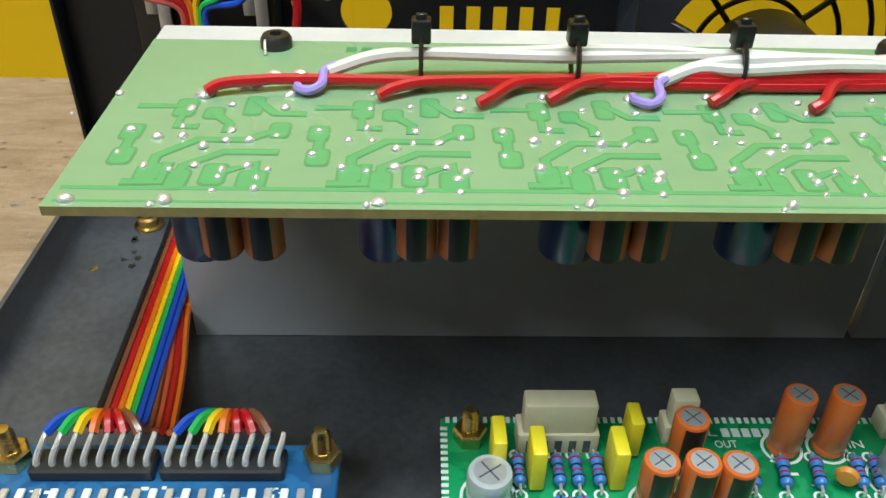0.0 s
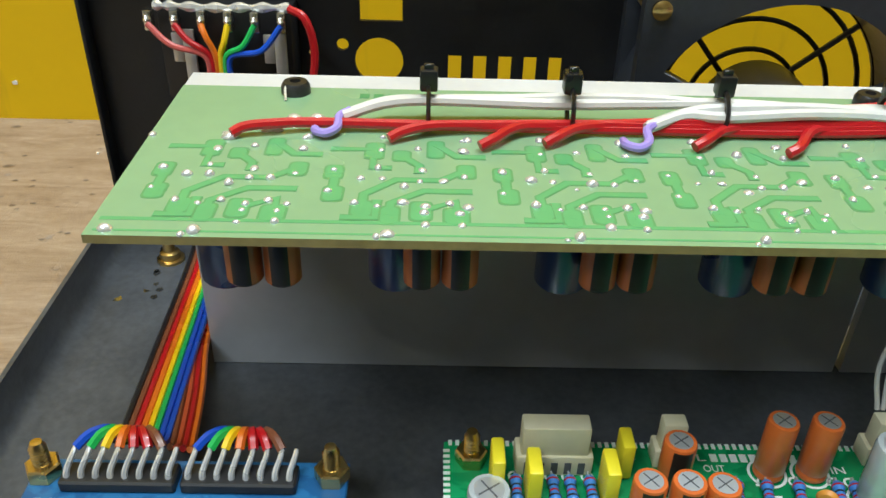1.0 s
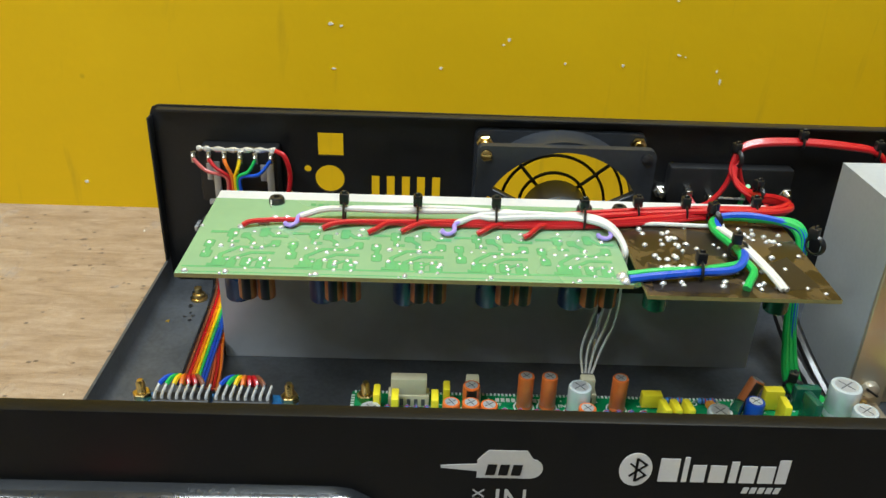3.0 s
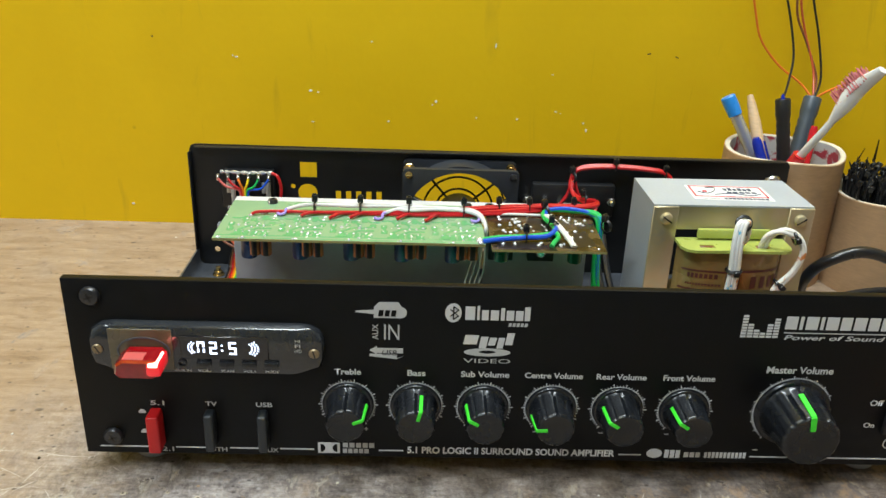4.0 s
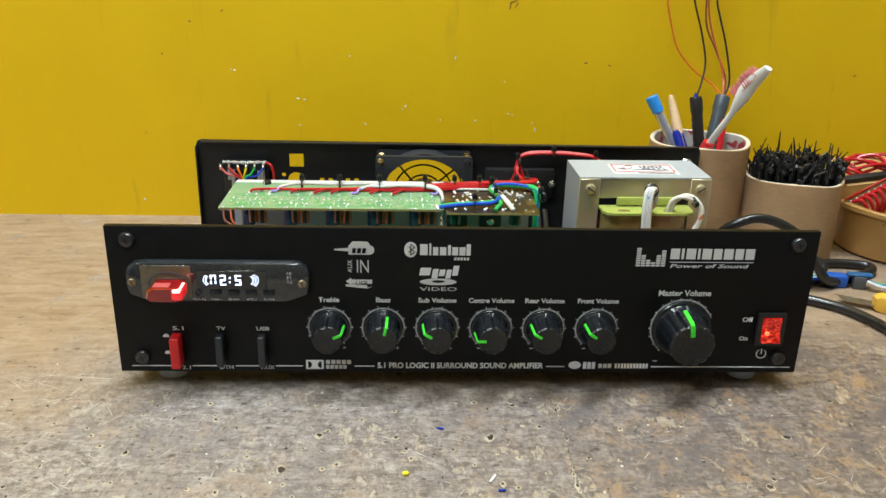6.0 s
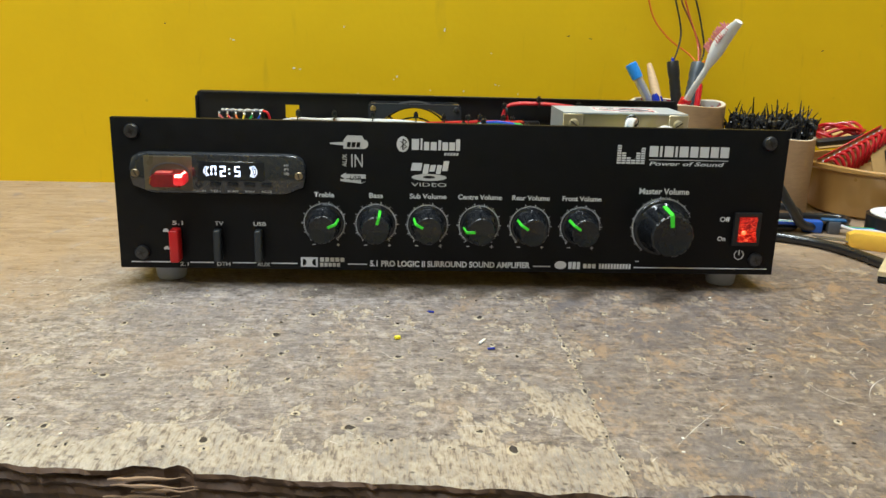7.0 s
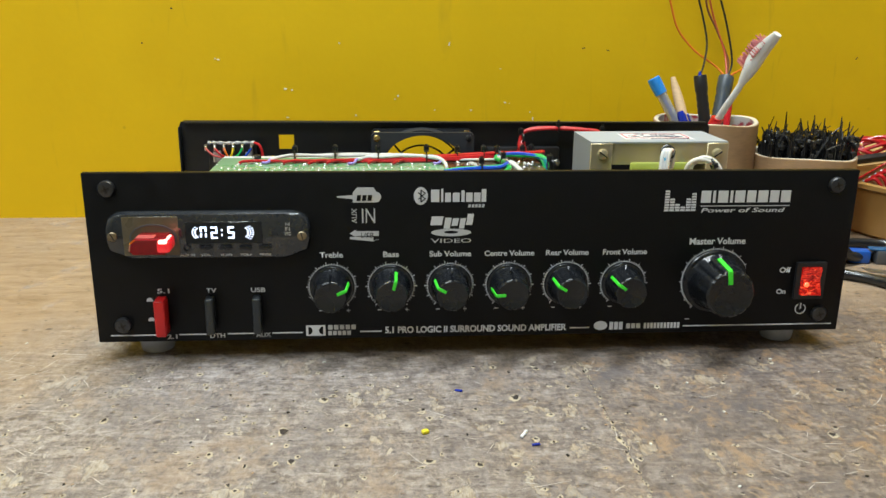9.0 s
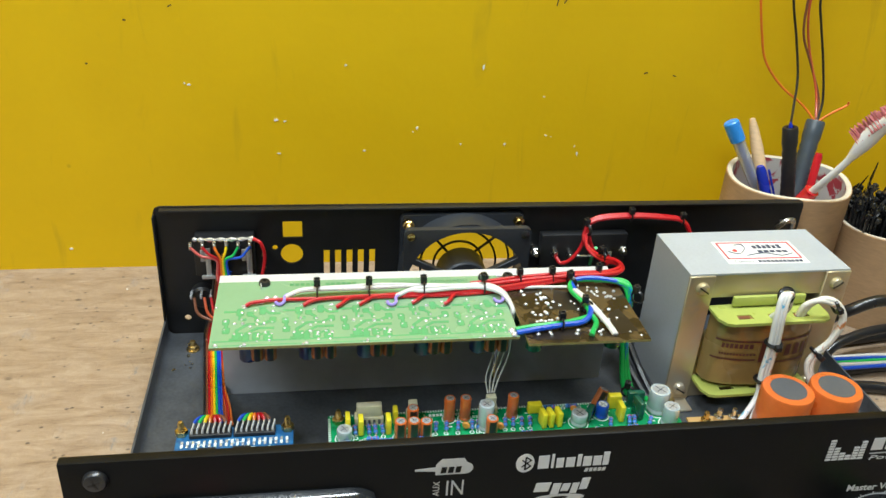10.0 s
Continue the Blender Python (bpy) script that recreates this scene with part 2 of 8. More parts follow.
def zinc_brass():
    """Yellow-passivated steel: gold with a greenish and pinkish bloom."""
    m, nt, b = nodes_of("yellow_zinc_steel")
    v = coords(nt)
    bloom = noise_node(nt, v, 30, 3, 0.5, 0.8)
    col = ramp(nt, bloom, [(0.3, (0.42, 0.42, 0.36)), (0.48, (0.56, 0.47, 0.28)), (0.62, (0.58, 0.48, 0.36)), (0.75, (0.52, 0.54, 0.48))])
    link(nt, col, b.inputs["Base Color"])
    b.inputs["Metallic"].default_value, b.inputs["Roughness"].default_value = 0.55, 0.32
    bump(nt, b, noise_node(nt, v, 300, 3), 0.06, 0.0003)
    return m


def two_tone(name, a, bcol, scale, cut, rough=0.4, axis=(1, 1, 1)):
    m, nt, b = nodes_of(name)
    n = noise_node(nt, coords(nt, axis), scale, 3, 0.6, 0.6)
    link(nt, ramp(nt, n, [(cut - 0.03, a), (cut + 0.03, bcol)]), b.inputs["Base Color"])
    b.inputs["Roughness"].default_value = rough
    return m


def lit_rocker():
    """Clear red lit rocker; the neon's uneven glow is put into colour and emission as noise."""
    m, nt, b = nodes_of("lit_red_rocker")
    ribs = noise_node(nt, coords(nt, (1, 1, 2.2)), 330, 4, 0.7, 0.8)
    link(nt, ramp(nt, ribs, [(0.38, (0.16, 0.002, 0.002)), (0.60, (0.55, 0.02, 0.012))]), b.inputs["Base Color"])
    link(nt, ramp(nt, ribs, [(0.42, (0.16, 0.001, 0.001)), (0.56, (0.9, 0.015, 0.006)), (0.66, (1.0, 0.25, 0.09))]), b.inputs["Emission Color"])
    b.inputs["Emission Strength"].default_value = 0.55
    b.inputs["Roughness"].default_value, b.inputs["Coat Weight"].default_value = 0.2, 0.5
    bump(nt, b, ribs, 0.3, 0.0006)
    return m


M = {}
M["wall"] = wall_paint()
M["board_l"], M["board_r"] = bench_wood("worn_plywood_grey", True), bench_wood("worn_plywood_brown", False)
M["ply_edge"] = cardboard("broken_ply_edge", (0.105, 0.055, 0.031))
M["splinter_wood"] = cardboard("split_ply_sliver", (0.30, 0.19, 0.12))
M["scratch"] = plain("scratched_wood", (0.66, 0.60, 0.54), 0.6, 0, 0.3, 400)
M["pit_lip"] = cardboard("raised_wood_lip", (0.50, 0.42, 0.31))
M["pit_dark"] = plain("dark_gouge", (0.045, 0.033, 0.027), 0.8, 0, 0.5, 900)
M["scuff"] = plain("dark_wall_scuff", (0.10, 0.07, 0.02), 0.7, 0, 0.2, 300)
M["splinter"] = cardboard("bare_split_wood", (0.46, 0.31, 0.19))
M["plaster"] = plain("white_plaster_chip", (0.78, 0.76, 0.70), 0.8, 0, 0.08)
# coats of the unseen room shell, kept pale to throw light back
M["room"] = plain("unseen_room_plaster", (0.62, 0.63, 0.62), 0.8, 0, 0.06, 12)
M["unseen_ceiling"] = plain("unseen_ceiling_white", (0.74, 0.74, 0.72), 0.85, 0, 0.05, 12)
M["concrete"] = plain("grey_concrete", (0.30, 0.29, 0.27), 0.7, 0, 0.15, 30)
M["panel"] = plain("black_satin_panel", (0.0050, 0.0050, 0.0054), 0.44, 0, 0.25, 900, 0.10, ior=1.27)
# the powder coat below, made greyer: the floor's lit sheen is in its colour
M["floor_sheen_steel"] = plain("black_floor_with_grey_sheen", (0.060, 0.065, 0.074), 0.38, 0, 0.35, 500, 0.25)
M["steel"] = plain("black_powder_coat", (0.009, 0.0095, 0.011), 0.46, 0, 0.3, 700, 0.25)
M["print"] = plain("white_screen_print", (0.68, 0.68, 0.70), 0.6, 0, 0.05, 900, 0.0)
M["print_grey"] = plain("grey_screen_print", (0.56, 0.56, 0.57), 0.6, 0, 0.05, 900, 0.0)
M["knob"] = plain("black_gloss_plastic", (0.009, 0.010, 0.012), 0.26, 0, 0.2, 700, 0.05, 0.0)
# unlit pointer plastic; a faint added emission brightens it
M["green_mark"] = plain("lime_green_insert_with_glow", (0.055, 0.72, 0.035), 0.45, 0, 0.08, 500, 0.05, glow=((0.05, 0.7, 0.03), 0.05))
M["screw"] = plain("black_oxide_screw", (0.07, 0.07, 0.074), 0.34, 0.8, 0.2, 700, 0.1)
M["brass"] = plain("brass", (0.66, 0.48, 0.20), 0.28, 1.0, 0.15, 500, 0.06)
M["chrome"] = plain("nickel_plate", (0.66, 0.65, 0.62), 0.22, 1.0, 0.12, 500, 0.05)
M["solder"] = plain("tin_solder", (0.74, 0.75, 0.76), 0.26, 0.6, 0.12, 800, 0.12)
M["foot"] = plain("translucent_white_foot", (0.42, 0.43, 0.47), 0.5, 0, 0.08, 400, 0.05)
M["alu"] = plain("mill_aluminium", (0.50, 0.52, 0.56), 0.40, 0.35, 0.08, 150, 0.1)
M["alu_white"] = plain("bright_aluminium_edge", (0.66, 0.67, 0.69), 0.5, 0.25, 0.05, 400, 0.05)
M["mask"] = plain("pale_green_solder_mask", (0.215, 0.375, 0.215), 0.24, 0, 0.06, 120, 0.03, 0.3)
M["gap"] = plain("dark_green_gaps", (0.10, 0.30, 0.125), 0.25, 0, 0.06, 120, 0.02, 0.3)
M["trace"] = plain("bright_green_traces", (0.105, 0.37, 0.155), 0.25, 0, 0.06, 120, 0.02, 0.3)
M["pcb_edge"] = plain("fibre_board_edge", (0.34, 0.27, 0.10), 0.6, 0, 0.2, 500)
M["pcb_print"] = plain("dark_green_print", (0.07, 0.25, 0.09), 0.5, 0, 0.05, 500, 0.0)
M["brown"] = two_tone("brown_phenolic_board", (0.022, 0.015, 0.009), (0.085, 0.056, 0.026), 60, 0.50, 0.26)
M["blue_pcb"] = two_tone("blue_solder_mask", (0.012, 0.085, 0.22), (0.02, 0.13, 0.30), 160, 0.5, 0.3)
M["green_pcb"] = two_tone("deep_green_solder_mask", (0.004, 0.22, 0.075), (0.010, 0.31, 0.11), 90, 0.5, 0.25)
M["silk"] = plain("white_board_print", (0.70, 0.78, 0.74), 0.6, 0, 0.05, 500, 0.0)
M["cap_orange"] = plain("orange_sleeve", (0.66, 0.145, 0.03), 0.32, 0, 0.1, 300, 0.04, 0.3)
M["cap_dark"] = plain("black_sleeve_stripe", (0.02, 0.015, 0.012), 0.35, 0, 0.1, 300, 0.04)
M["cap_rust"] = plain("rust_brown_sleeve", (0.42, 0.12, 0.035), 0.35, 0, 0.12, 300, 0.04)
M["cap_blue"] = plain("navy_sleeve", (0.006, 0.022, 0.11), 0.3, 0, 0.15, 300, 0.04, 0.3)
M["cap_top"] = plain("aluminium_can_top", (0.62, 0.63, 0.64), 0.38, 0.7, 0.08, 500, 0.05)
M["cap_grey"] = plain("dark_grey_vent_disc", (0.085, 0.09, 0.10), 0.5, 0, 0.1, 500, 0.1)
M["clear_cap"] = plain("pale_grey_sleeve", (0.55, 0.60, 0.61), 0.2, 0.25, 0.1, 300, 0.05, 0.4)
M["film"] = plain("yellow_film_case", (0.86, 0.72, 0.03), 0.35, 0, 0.06, 400, 0.04)
M["film_green"] = plain("dark_green_film_case", (0.008, 0.095, 0.055), 0.25, 0, 0.15, 400, 0.04, 0.4)
M["resistor"] = plain("blue_resistor", (0.05, 0.22, 0.60), 0.35, 0, 0.1, 500, 0.04)
M["ceramic"] = plain("orange_ceramic", (0.72, 0.29, 0.045), 0.4, 0, 0.1, 400, 0.04)
M["ivory"] = plain("ivory_nylon", (0.66, 0.62, 0.44), 0.45, 0, 0.06, 400, 0.04)
M["header"] = plain("black_nylon", (0.014, 0.014, 0.015), 0.4, 0, 0.2, 500, 0.06)
M["fan"] = plain("black_fan_plastic", (0.030, 0.034, 0.042), 0.38, 0, 0.2, 400, 0.1)
M["tie"] = plain("black_nylon_tie", (0.012, 0.012, 0.013), 0.3, 0, 0.2, 500, 0.05)
for key, colour in dict(red=(0.47, 0.008, 0.013), white=(0.66, 0.645, 0.61), clear=(0.62, 0.62, 0.60), purple=(0.36, 0.27, 0.72), green=(0.01, 0.42, 0.085), blue=(0.008, 0.075, 0.52), black=(0.012, 0.012, 0.014), brown=(0.20, 0.065, 0.03), orange=(0.72, 0.16, 0.012), yellow=(0.85, 0.58, 0.01), pink=(0.55, 0.10, 0.09), grey=(0.25, 0.26, 0.28), rust=(0.52, 0.085, 0.03)).items():
    M["w_" + key] = plain(key + "_pvc_wire", colour, 0.33, 0, 0.07, 300, 0.04, 0.2)
M["braid"] = two_tone("white_braid_blue_fleck", (0.76, 0.76, 0.74), (0.10, 0.42, 0.62), 210, 0.62, 0.5, (1, 1, 0.5))
M["braid_o"] = two_tone("white_braid_orange_fleck", (0.78, 0.74, 0.66), (0.62, 0.22, 0.06), 190, 0.63, 0.5, (1, 1, 0.5))
M["core"] = plain("grey_hammered_core_paint", (0.45, 0.49, 0.54), 0.42, 0.15, 0.06, 500, 0.12)
M["zinc"] = zinc_brass()
M["bobbin"] = plain("yellow_green_bobbin", (0.42, 0.47, 0.11), 0.3, 0, 0.06, 250, 0.04, 0.3)
M["winding"] = plain("amber_film_winding", (0.29, 0.185, 0.065), 0.25, 0.1, 0.18, 60, 0.1, 0.5)
M["maroon"] = plain("maroon_label_print", (0.115, 0.03, 0.025), 0.4, 0, 0.08, 300, 0.0)
M["paper"] = plain("white_paper_label", (0.78, 0.78, 0.78), 0.5, 0, 0.03, 300, 0.02)
M["label_red"] = plain("red_label_print", (0.60, 0.03, 0.04), 0.5, 0, 0.05, 300, 0.0)
M["label_ink"] = plain("blue_black_label_ink", (0.04, 0.05, 0.09), 0.5, 0, 0.05, 300, 0.0)
M["dull_screw"] = plain("tarnished_brass", (0.30, 0.235, 0.15), 0.38, 0.85, 0.25, 700, 0.1)
M["lit_red"] = plain("red_plastic_lit_from_inside", (0.55, 0.01, 0.015), 0.14, 0, 0.3, 260, 0.05, 0.8, glow=((1.0, 0.02, 0.03), 0.55))
M["bezel"] = plain("smoked_bezel_plastic", (0.020, 0.022, 0.025), 0.14, 0, 0.2, 500, 0.04, 0.6)
M["bezel_in"] = plain("tan_board_behind_bezel", (0.11, 0.088, 0.050), 0.3, 0, 0.2, 200, 0.05, 0.5)
M["glass"] = plain("black_display_glass", (0.004, 0.005, 0.009), 0.1, 0, 0.1, 500, 0.0, 0.6)
M["digit"] = plain("lit_display_segment", (0.7, 0.78, 1.0), 0.4, 0, 0.02, 300, 0.0, glow=((0.70, 0.79, 1.0), 2.8))
M["usb"] = plain("translucent_red_plastic", (0.25, 0.003, 0.006), 0.10, 0, 0.3, 260, 0.05, 0.8)
M["led"] = plain("lit_red_led", (1.0, 0.25, 0.2), 0.3, 0, 0.02, 300, 0.0, glow=((1.0, 0.22, 0.18), 7.0))
M["rocker"] = lit_rocker()
M["rocker_hot"] = plain("rocker_neon", (1.0, 0.2, 0.1), 0.22, 0, 0.02, 200, 0.0, glow=((1.0, 0.10, 0.03), 2.2))
M["switch_red"] = plain("red_switch_cap", (0.60, 0.012, 0.014), 0.35, 0, 0.06, 300, 0.05)
M["switch_black"] = plain("charcoal_switch_cap", (0.022, 0.026, 0.030), 0.38, 0, 0.1, 300, 0.05)
M["card"] = cardboard("brown_cardboard", (0.43, 0.265, 0.14))
M["card_rim"] = cardboard("pale_cut_cardboard", (0.70, 0.62, 0.48))
M["card_print"] = two_tone("printed_liner", (0.62, 0.60, 0.58), (0.45, 0.05, 0.07), 70, 0.55, 0.6)
M["amber"] = plain("amber_tub_plastic", (0.46, 0.25, 0.075), 0.3, 0, 0.15, 40, 0.06, 0.2, trans=0.12)
M["pencil"] = cardboard("bare_wood_pencil", (0.62, 0.42, 0.24))
M["clear"] = plain("clear_pen_barrel", (0.75, 0.78, 0.80), 0.12, 0, 0.03, 300, 0.0, trans=0.7)
M["cap_pen"] = plain("light_blue_pen_cap", (0.03, 0.26, 0.72), 0.3, 0, 0.06, 300, 0.03)
M["navy"] = plain("navy_pen_plastic", (0.01, 0.03, 0.36), 0.25, 0, 0.06, 300, 0.03)
M["slate"] = plain("slate_grey_plastic", (0.055, 0.07, 0.085), 0.4, 0, 0.1, 300, 0.06)
M["white_pl"] = plain("white_brush_plastic", (0.80, 0.79, 0.77), 0.35, 0, 0.04, 300, 0.03, 0.2)
M["bristle"] = plain("dusty_pink_bristle", (0.50, 0.135, 0.135), 0.7, 0, 0.2, 900, 0.2)
M["yellow_pl"] = plain("yellow_knife_handle", (0.80, 0.46, 0.06), 0.4, 0, 0.08, 200, 0.08)
M["blade"] = plain("dull_knife_blade", (0.42, 0.43, 0.44), 0.35, 1.0, 0.15, 300, 0.1)
M["socket"] = plain("beige_socket_plate", (0.62, 0.50, 0.30), 0.5, 0, 0.08, 200, 0.06)
M["spool"] = plain("red_spool_plastic", (0.55, 0.012, 0.02), 0.25, 0, 0.08, 300, 0.03, 0.3)
M["relay"] = plain("orange_relay", (0.74, 0.33, 0.03), 0.4, 0, 0.08, 300, 0.04)
M["tape"] = plain("black_pvc_tape", (0.012, 0.012, 0.013), 0.28, 0, 0.2, 200, 0.05)
M["blue_con"] = plain("blue_connector", (0.01, 0.09, 0.42), 0.4, 0, 0.08, 300, 0.05)
M["tan_pcb"] = plain("tan_paper_board", (0.50, 0.30, 0.11), 0.5, 0, 0.12, 120, 0.05)


# ---- mesh tools ----
def part(name, bm, material, parent=None, label="", smooth=True, kind=""):
    """Links bm as one mesh object under parent; material may be a list."""
    me = bpy.data.meshes.new(name)
    bmesh.ops.recalc_face_normals(bm, faces=bm.faces[:])
    bm.to_mesh(me)
    bm.free()
    return piece(name, me, material, parent, label, smooth, kind)


def piece(name, me, material, parent=None, label="", smooth=True, kind=""):
    if not me.materials:
        for m in material if isinstance(material, (list, tuple)) else [material]:
            me.materials.append(m)
        if smooth and me.polygons:
            me.polygons.foreach_set("use_smooth", [True] * len(me.polygons))
            me.set_sharp_from_angle(angle=radians(38))
    ob = new(name, me)
    if parent:
        ob.parent = parent
        root = Matrix.Identity(4)
        chain = parent
        while chain:
            root = chain.matrix_basis @ root
            chain = chain.parent
        ob.matrix_parent_inverse = root.inverted() if parent.get("at_base") else Matrix.Identity(4)
    return tagged(ob, label=label, kind=kind)


def thing(name, label, category, x=0.0, y=0.0, z=0.0, group="", kind=""):
    ob = new(name)
    ob.location = (x, y, z)
    ob["at_base"] = True
    ob.empty_display_size = 0.02
    return tagged(ob, label, category, group, kind)


def setmi(bm, geom_faces, mi):
    for f in geom_faces:
        f.material_index = mi


def box(bm, x0, x1, y0, y1, z0, z1, bev=0.0, seg=2, mi=0, m=None):
    vs = [bm.verts.new((x, y, z)) for x in (x0, x1) for y in (y0, y1) for z in (z0, z1)]
    fs = [bm.faces.new([vs[i] for i in q]) for q in ((0, 1, 3, 2), (4, 6, 7, 5), (0, 4, 5, 1), (2, 3, 7, 6), (0, 2, 6, 4), (1, 5, 7, 3))]
    allf = list(fs)
    if bev > 0:
        es = list({e for f in fs for e in f.edges})
        r = bmesh.ops.bevel(bm, geom=es, offset=bev, segments=seg, affect="EDGES", profile=0.5)
        allf = list({f for v in r["verts"] for f in v.link_faces})
    setmi(bm, allf, mi)
    if m is not None:
        bmesh.ops.transform(bm, matrix=m, verts=list({v for f in allf for v in f.verts}))
    return allf


def lathe(bm, prof, n=24, m=None, mi=0, close=True):
    """Turns the profile [(radius, height), ...] round z."""
    m = m or Matrix.Identity(4)
    rings = []
    for r, h in prof:
        if r < 1e-7:
            rings.append([bm.verts.new(m @ Vector((0, 0, h)))])
        else:
            rings.append([bm.verts.new(m @ Vector((r * math.cos(2 * math.pi * i / n), r * math.sin(2 * math.pi * i / n), h))) for i in range(n)])
    out = []
    for a, b in zip(rings, rings[1:]):
        for i in range(n):
            j = (i + 1) % n
            if len(a) == 1 and len(b) == 1:
                continue
            if len(a) == 1:
                q = [a[0], b[i], b[j]]
            elif len(b) == 1:
                q = [a[i], a[j], b[0]]
            else:
                q = [a[i], a[j], b[j], b[i]]
            out.append(bm.faces.new(q))
    if close:
        for ring in (rings[0], rings[-1]):
            if len(ring) > 2:
                out.append(bm.faces.new(ring))
    setmi(bm, out, mi)
    return out


def axis_m(p, d):
    """z of the lathe turned into d, at p."""
    return Matrix.Translation(p) @ Vector(d).to_track_quat("Z", "Y").to_matrix().to_4x4()


def smooth_path(pts, steps=6):
    pts = [Vector(p) for p in pts]
    if len(pts) < 3:
        return pts
    ext = [pts[0] * 2 - pts[1]] + pts + [pts[-1] * 2 - pts[-2]]
    out = []
    for i in range(1, len(ext) - 2):
        p0, p1, p2, p3 = ext[i - 1:i + 3]
        for k in range(steps):
            t = k / steps
            out.append(0.5 * ((2 * p1) + (p2 - p0) * t + (2 * p0 - 5 * p1 + 4 * p2 - p3) * t * t + (3 * p1 - p0 - 3 * p2 + p3) * t ** 3))
    out.append(pts[-1])
    return out


def sweep(bm, pts, r, n=8, steps=6, mi=0, flat=1.0, up=(0, 0, 1)):
    path = smooth_path(pts, steps)
    rings = []
    side = None
    for i, p in enumerate(path):
        d = (path[min(i + 1, len(path) - 1)] - path[max(i - 1, 0)])
        d = d.normalized() if d.length > 1e-9 else Vector((0, 0, 1))
        if side is None:
            side = d.cross(Vector(up))
            if side.length < 1e-3:
                side = d.cross(Vector((0, 1, 0)))
        side = (side - d * side.dot(d))
        side.normalize()
        top = side.cross(d)
        rr = r(i / (len(path) - 1)) if callable(r) else r
        rings.append([bm.verts.new(p + side * rr * math.cos(2 * math.pi * k / n) + top * rr * flat * math.sin(2 * math.pi * k / n)) for k in range(n)])
    fs = []
    for a, b in zip(rings, rings[1:]):
        for k in range(n):
            fs.append(bm.faces.new([a[k], a[(k + 1) % n], b[(k + 1) % n], b[k]]))
    fs += [bm.faces.new(rings[0]), bm.faces.new(rings[-1])]
    setmi(bm, fs, mi)
    return fs


def wire(name, pts, r, material, parent, label="", n=8, steps=6):
    bm = bmesh.new()
    sweep(bm, pts, r, n, steps)
    return part(name, bm, material, parent, label)


def sheet(bm, loops, depth, m=None, mi=0):
    """A flat plate in x, z with holes: loops[0] is the outline, the others are holes; depth along +y."""
    edges = []
    for lp in loops:
        vs = [bm.verts.new((x, 0, z)) for x, z in lp]
        edges += [bm.edges.new((vs[i], vs[(i + 1) % len(vs)])) for i in range(len(vs))]
    r = bmesh.ops.triangle_fill(bm, use_beauty=True, use_dissolve=False, edges=edges)
    faces = [g for g in r["geom"] if isinstance(g, bmesh.types.BMFace)]
    ex = bmesh.ops.extrude_face_region(bm, geom=faces)
    moved = [g for g in ex["geom"] if isinstance(g, bmesh.types.BMVert)]
    bmesh.ops.translate(bm, verts=moved, vec=(0, depth, 0))
    if m is not None:
        bmesh.ops.transform(bm, matrix=m, verts=bm.verts[:])
    setmi(bm, bm.faces, mi)


def ring_pts(cx, cz, r, n=32, a0=0.0, a1=360.0, rz=None):
    k = n if abs(a1 - a0) >= 360 else n - 1
    return [(cx + r * math.cos(radians(a0 + (a1 - a0) * i / k)), cz + (rz or r) * math.sin(radians(a0 + (a1 - a0) * i / k))) for i in range(n)]


def flat_poly(bm, pts, m, mi=0, lift=0.00015):
    """A print of almost no thickness, pts in the plane of m's x, y."""
    lo = [bm.verts.new(m @ Vector((x, y, 0))) for x, y in pts]
    hi = [bm.verts.new(m @ Vector((x, y, lift))) for x, y in pts]
    fs = [bm.faces.new(hi), bm.faces.new(lo[::-1])]
    n = len(pts)
    fs += [bm.faces.new([lo[i], lo[(i + 1) % n], hi[(i + 1) % n], hi[i]]) for i in range(n)]
    setmi(bm, fs, mi)


def lettering(name, body, m, width, height, material, parent, bold=0.0, slant=0.0, label=""):
    """Raised print: body drawn to fill width x height, centred on m's origin, in its x, y plane."""
    cu = bpy.data.curves.new(name, "FONT")
    cu.body, cu.size, cu.extrude, cu.offset, cu.shear = body, 1.0, 0.0, bold, slant
    cu.resolution_u = 3
    tmp = new(name, cu)
    me = bpy.data.meshes.new_from_object(tmp.evaluated_get(bpy.context.evaluated_depsgraph_get()))
    bpy.data.objects.remove(tmp)
    bpy.data.curves.remove(cu)
    co = np.zeros(len(me.vertices) * 3)
    me.vertices.foreach_get("co", co)
    co = co.reshape(-1, 3)
    lo, hi = co.min(0), co.max(0)
    co -= (lo + hi) / 2
    co[:, 0] *= width / (hi[0] - lo[0])
    co[:, 1] *= height / (hi[1] - lo[1])
    co[:, 2] = 0.0002
    out = [m @ Vector(c) for c in co]
    me.vertices.foreach_set("co", [c for v in out for c in v])
    me.update()
    return piece(name, me, material, parent, label, smooth=False)


FRONT = lambda x, z, y=0.0: Matrix.Translation((x, y, z)) @ Matrix.Rotation(radians(90), 4, "X")


# ---- setting ----
WALL_Y = 0.336


def slab(name, x0, x1, y0, y1, z0, z1, material):
    bm = bmesh.new()
    box(bm, x0, x1, y0, y1, z0, z1)
    return tagged(part(name, bm, material, smooth=False), kind="structure")


wall_back = slab("wall_back", -2.0, 2.2, WALL_Y, WALL_Y + 0.15, -0.80, 1.95, M["wall"])
# unseen shell added round the bench; its pale sides bounce the lamps' light
slab("unseen_wall_left", -2.15, -2.0, -3.0, WALL_Y + 0.15, -0.80, 1.95, M["room"])
slab("unseen_wall_right", 2.2, 2.35, -3.0, WALL_Y + 0.15, -0.80, 1.95, M["room"])
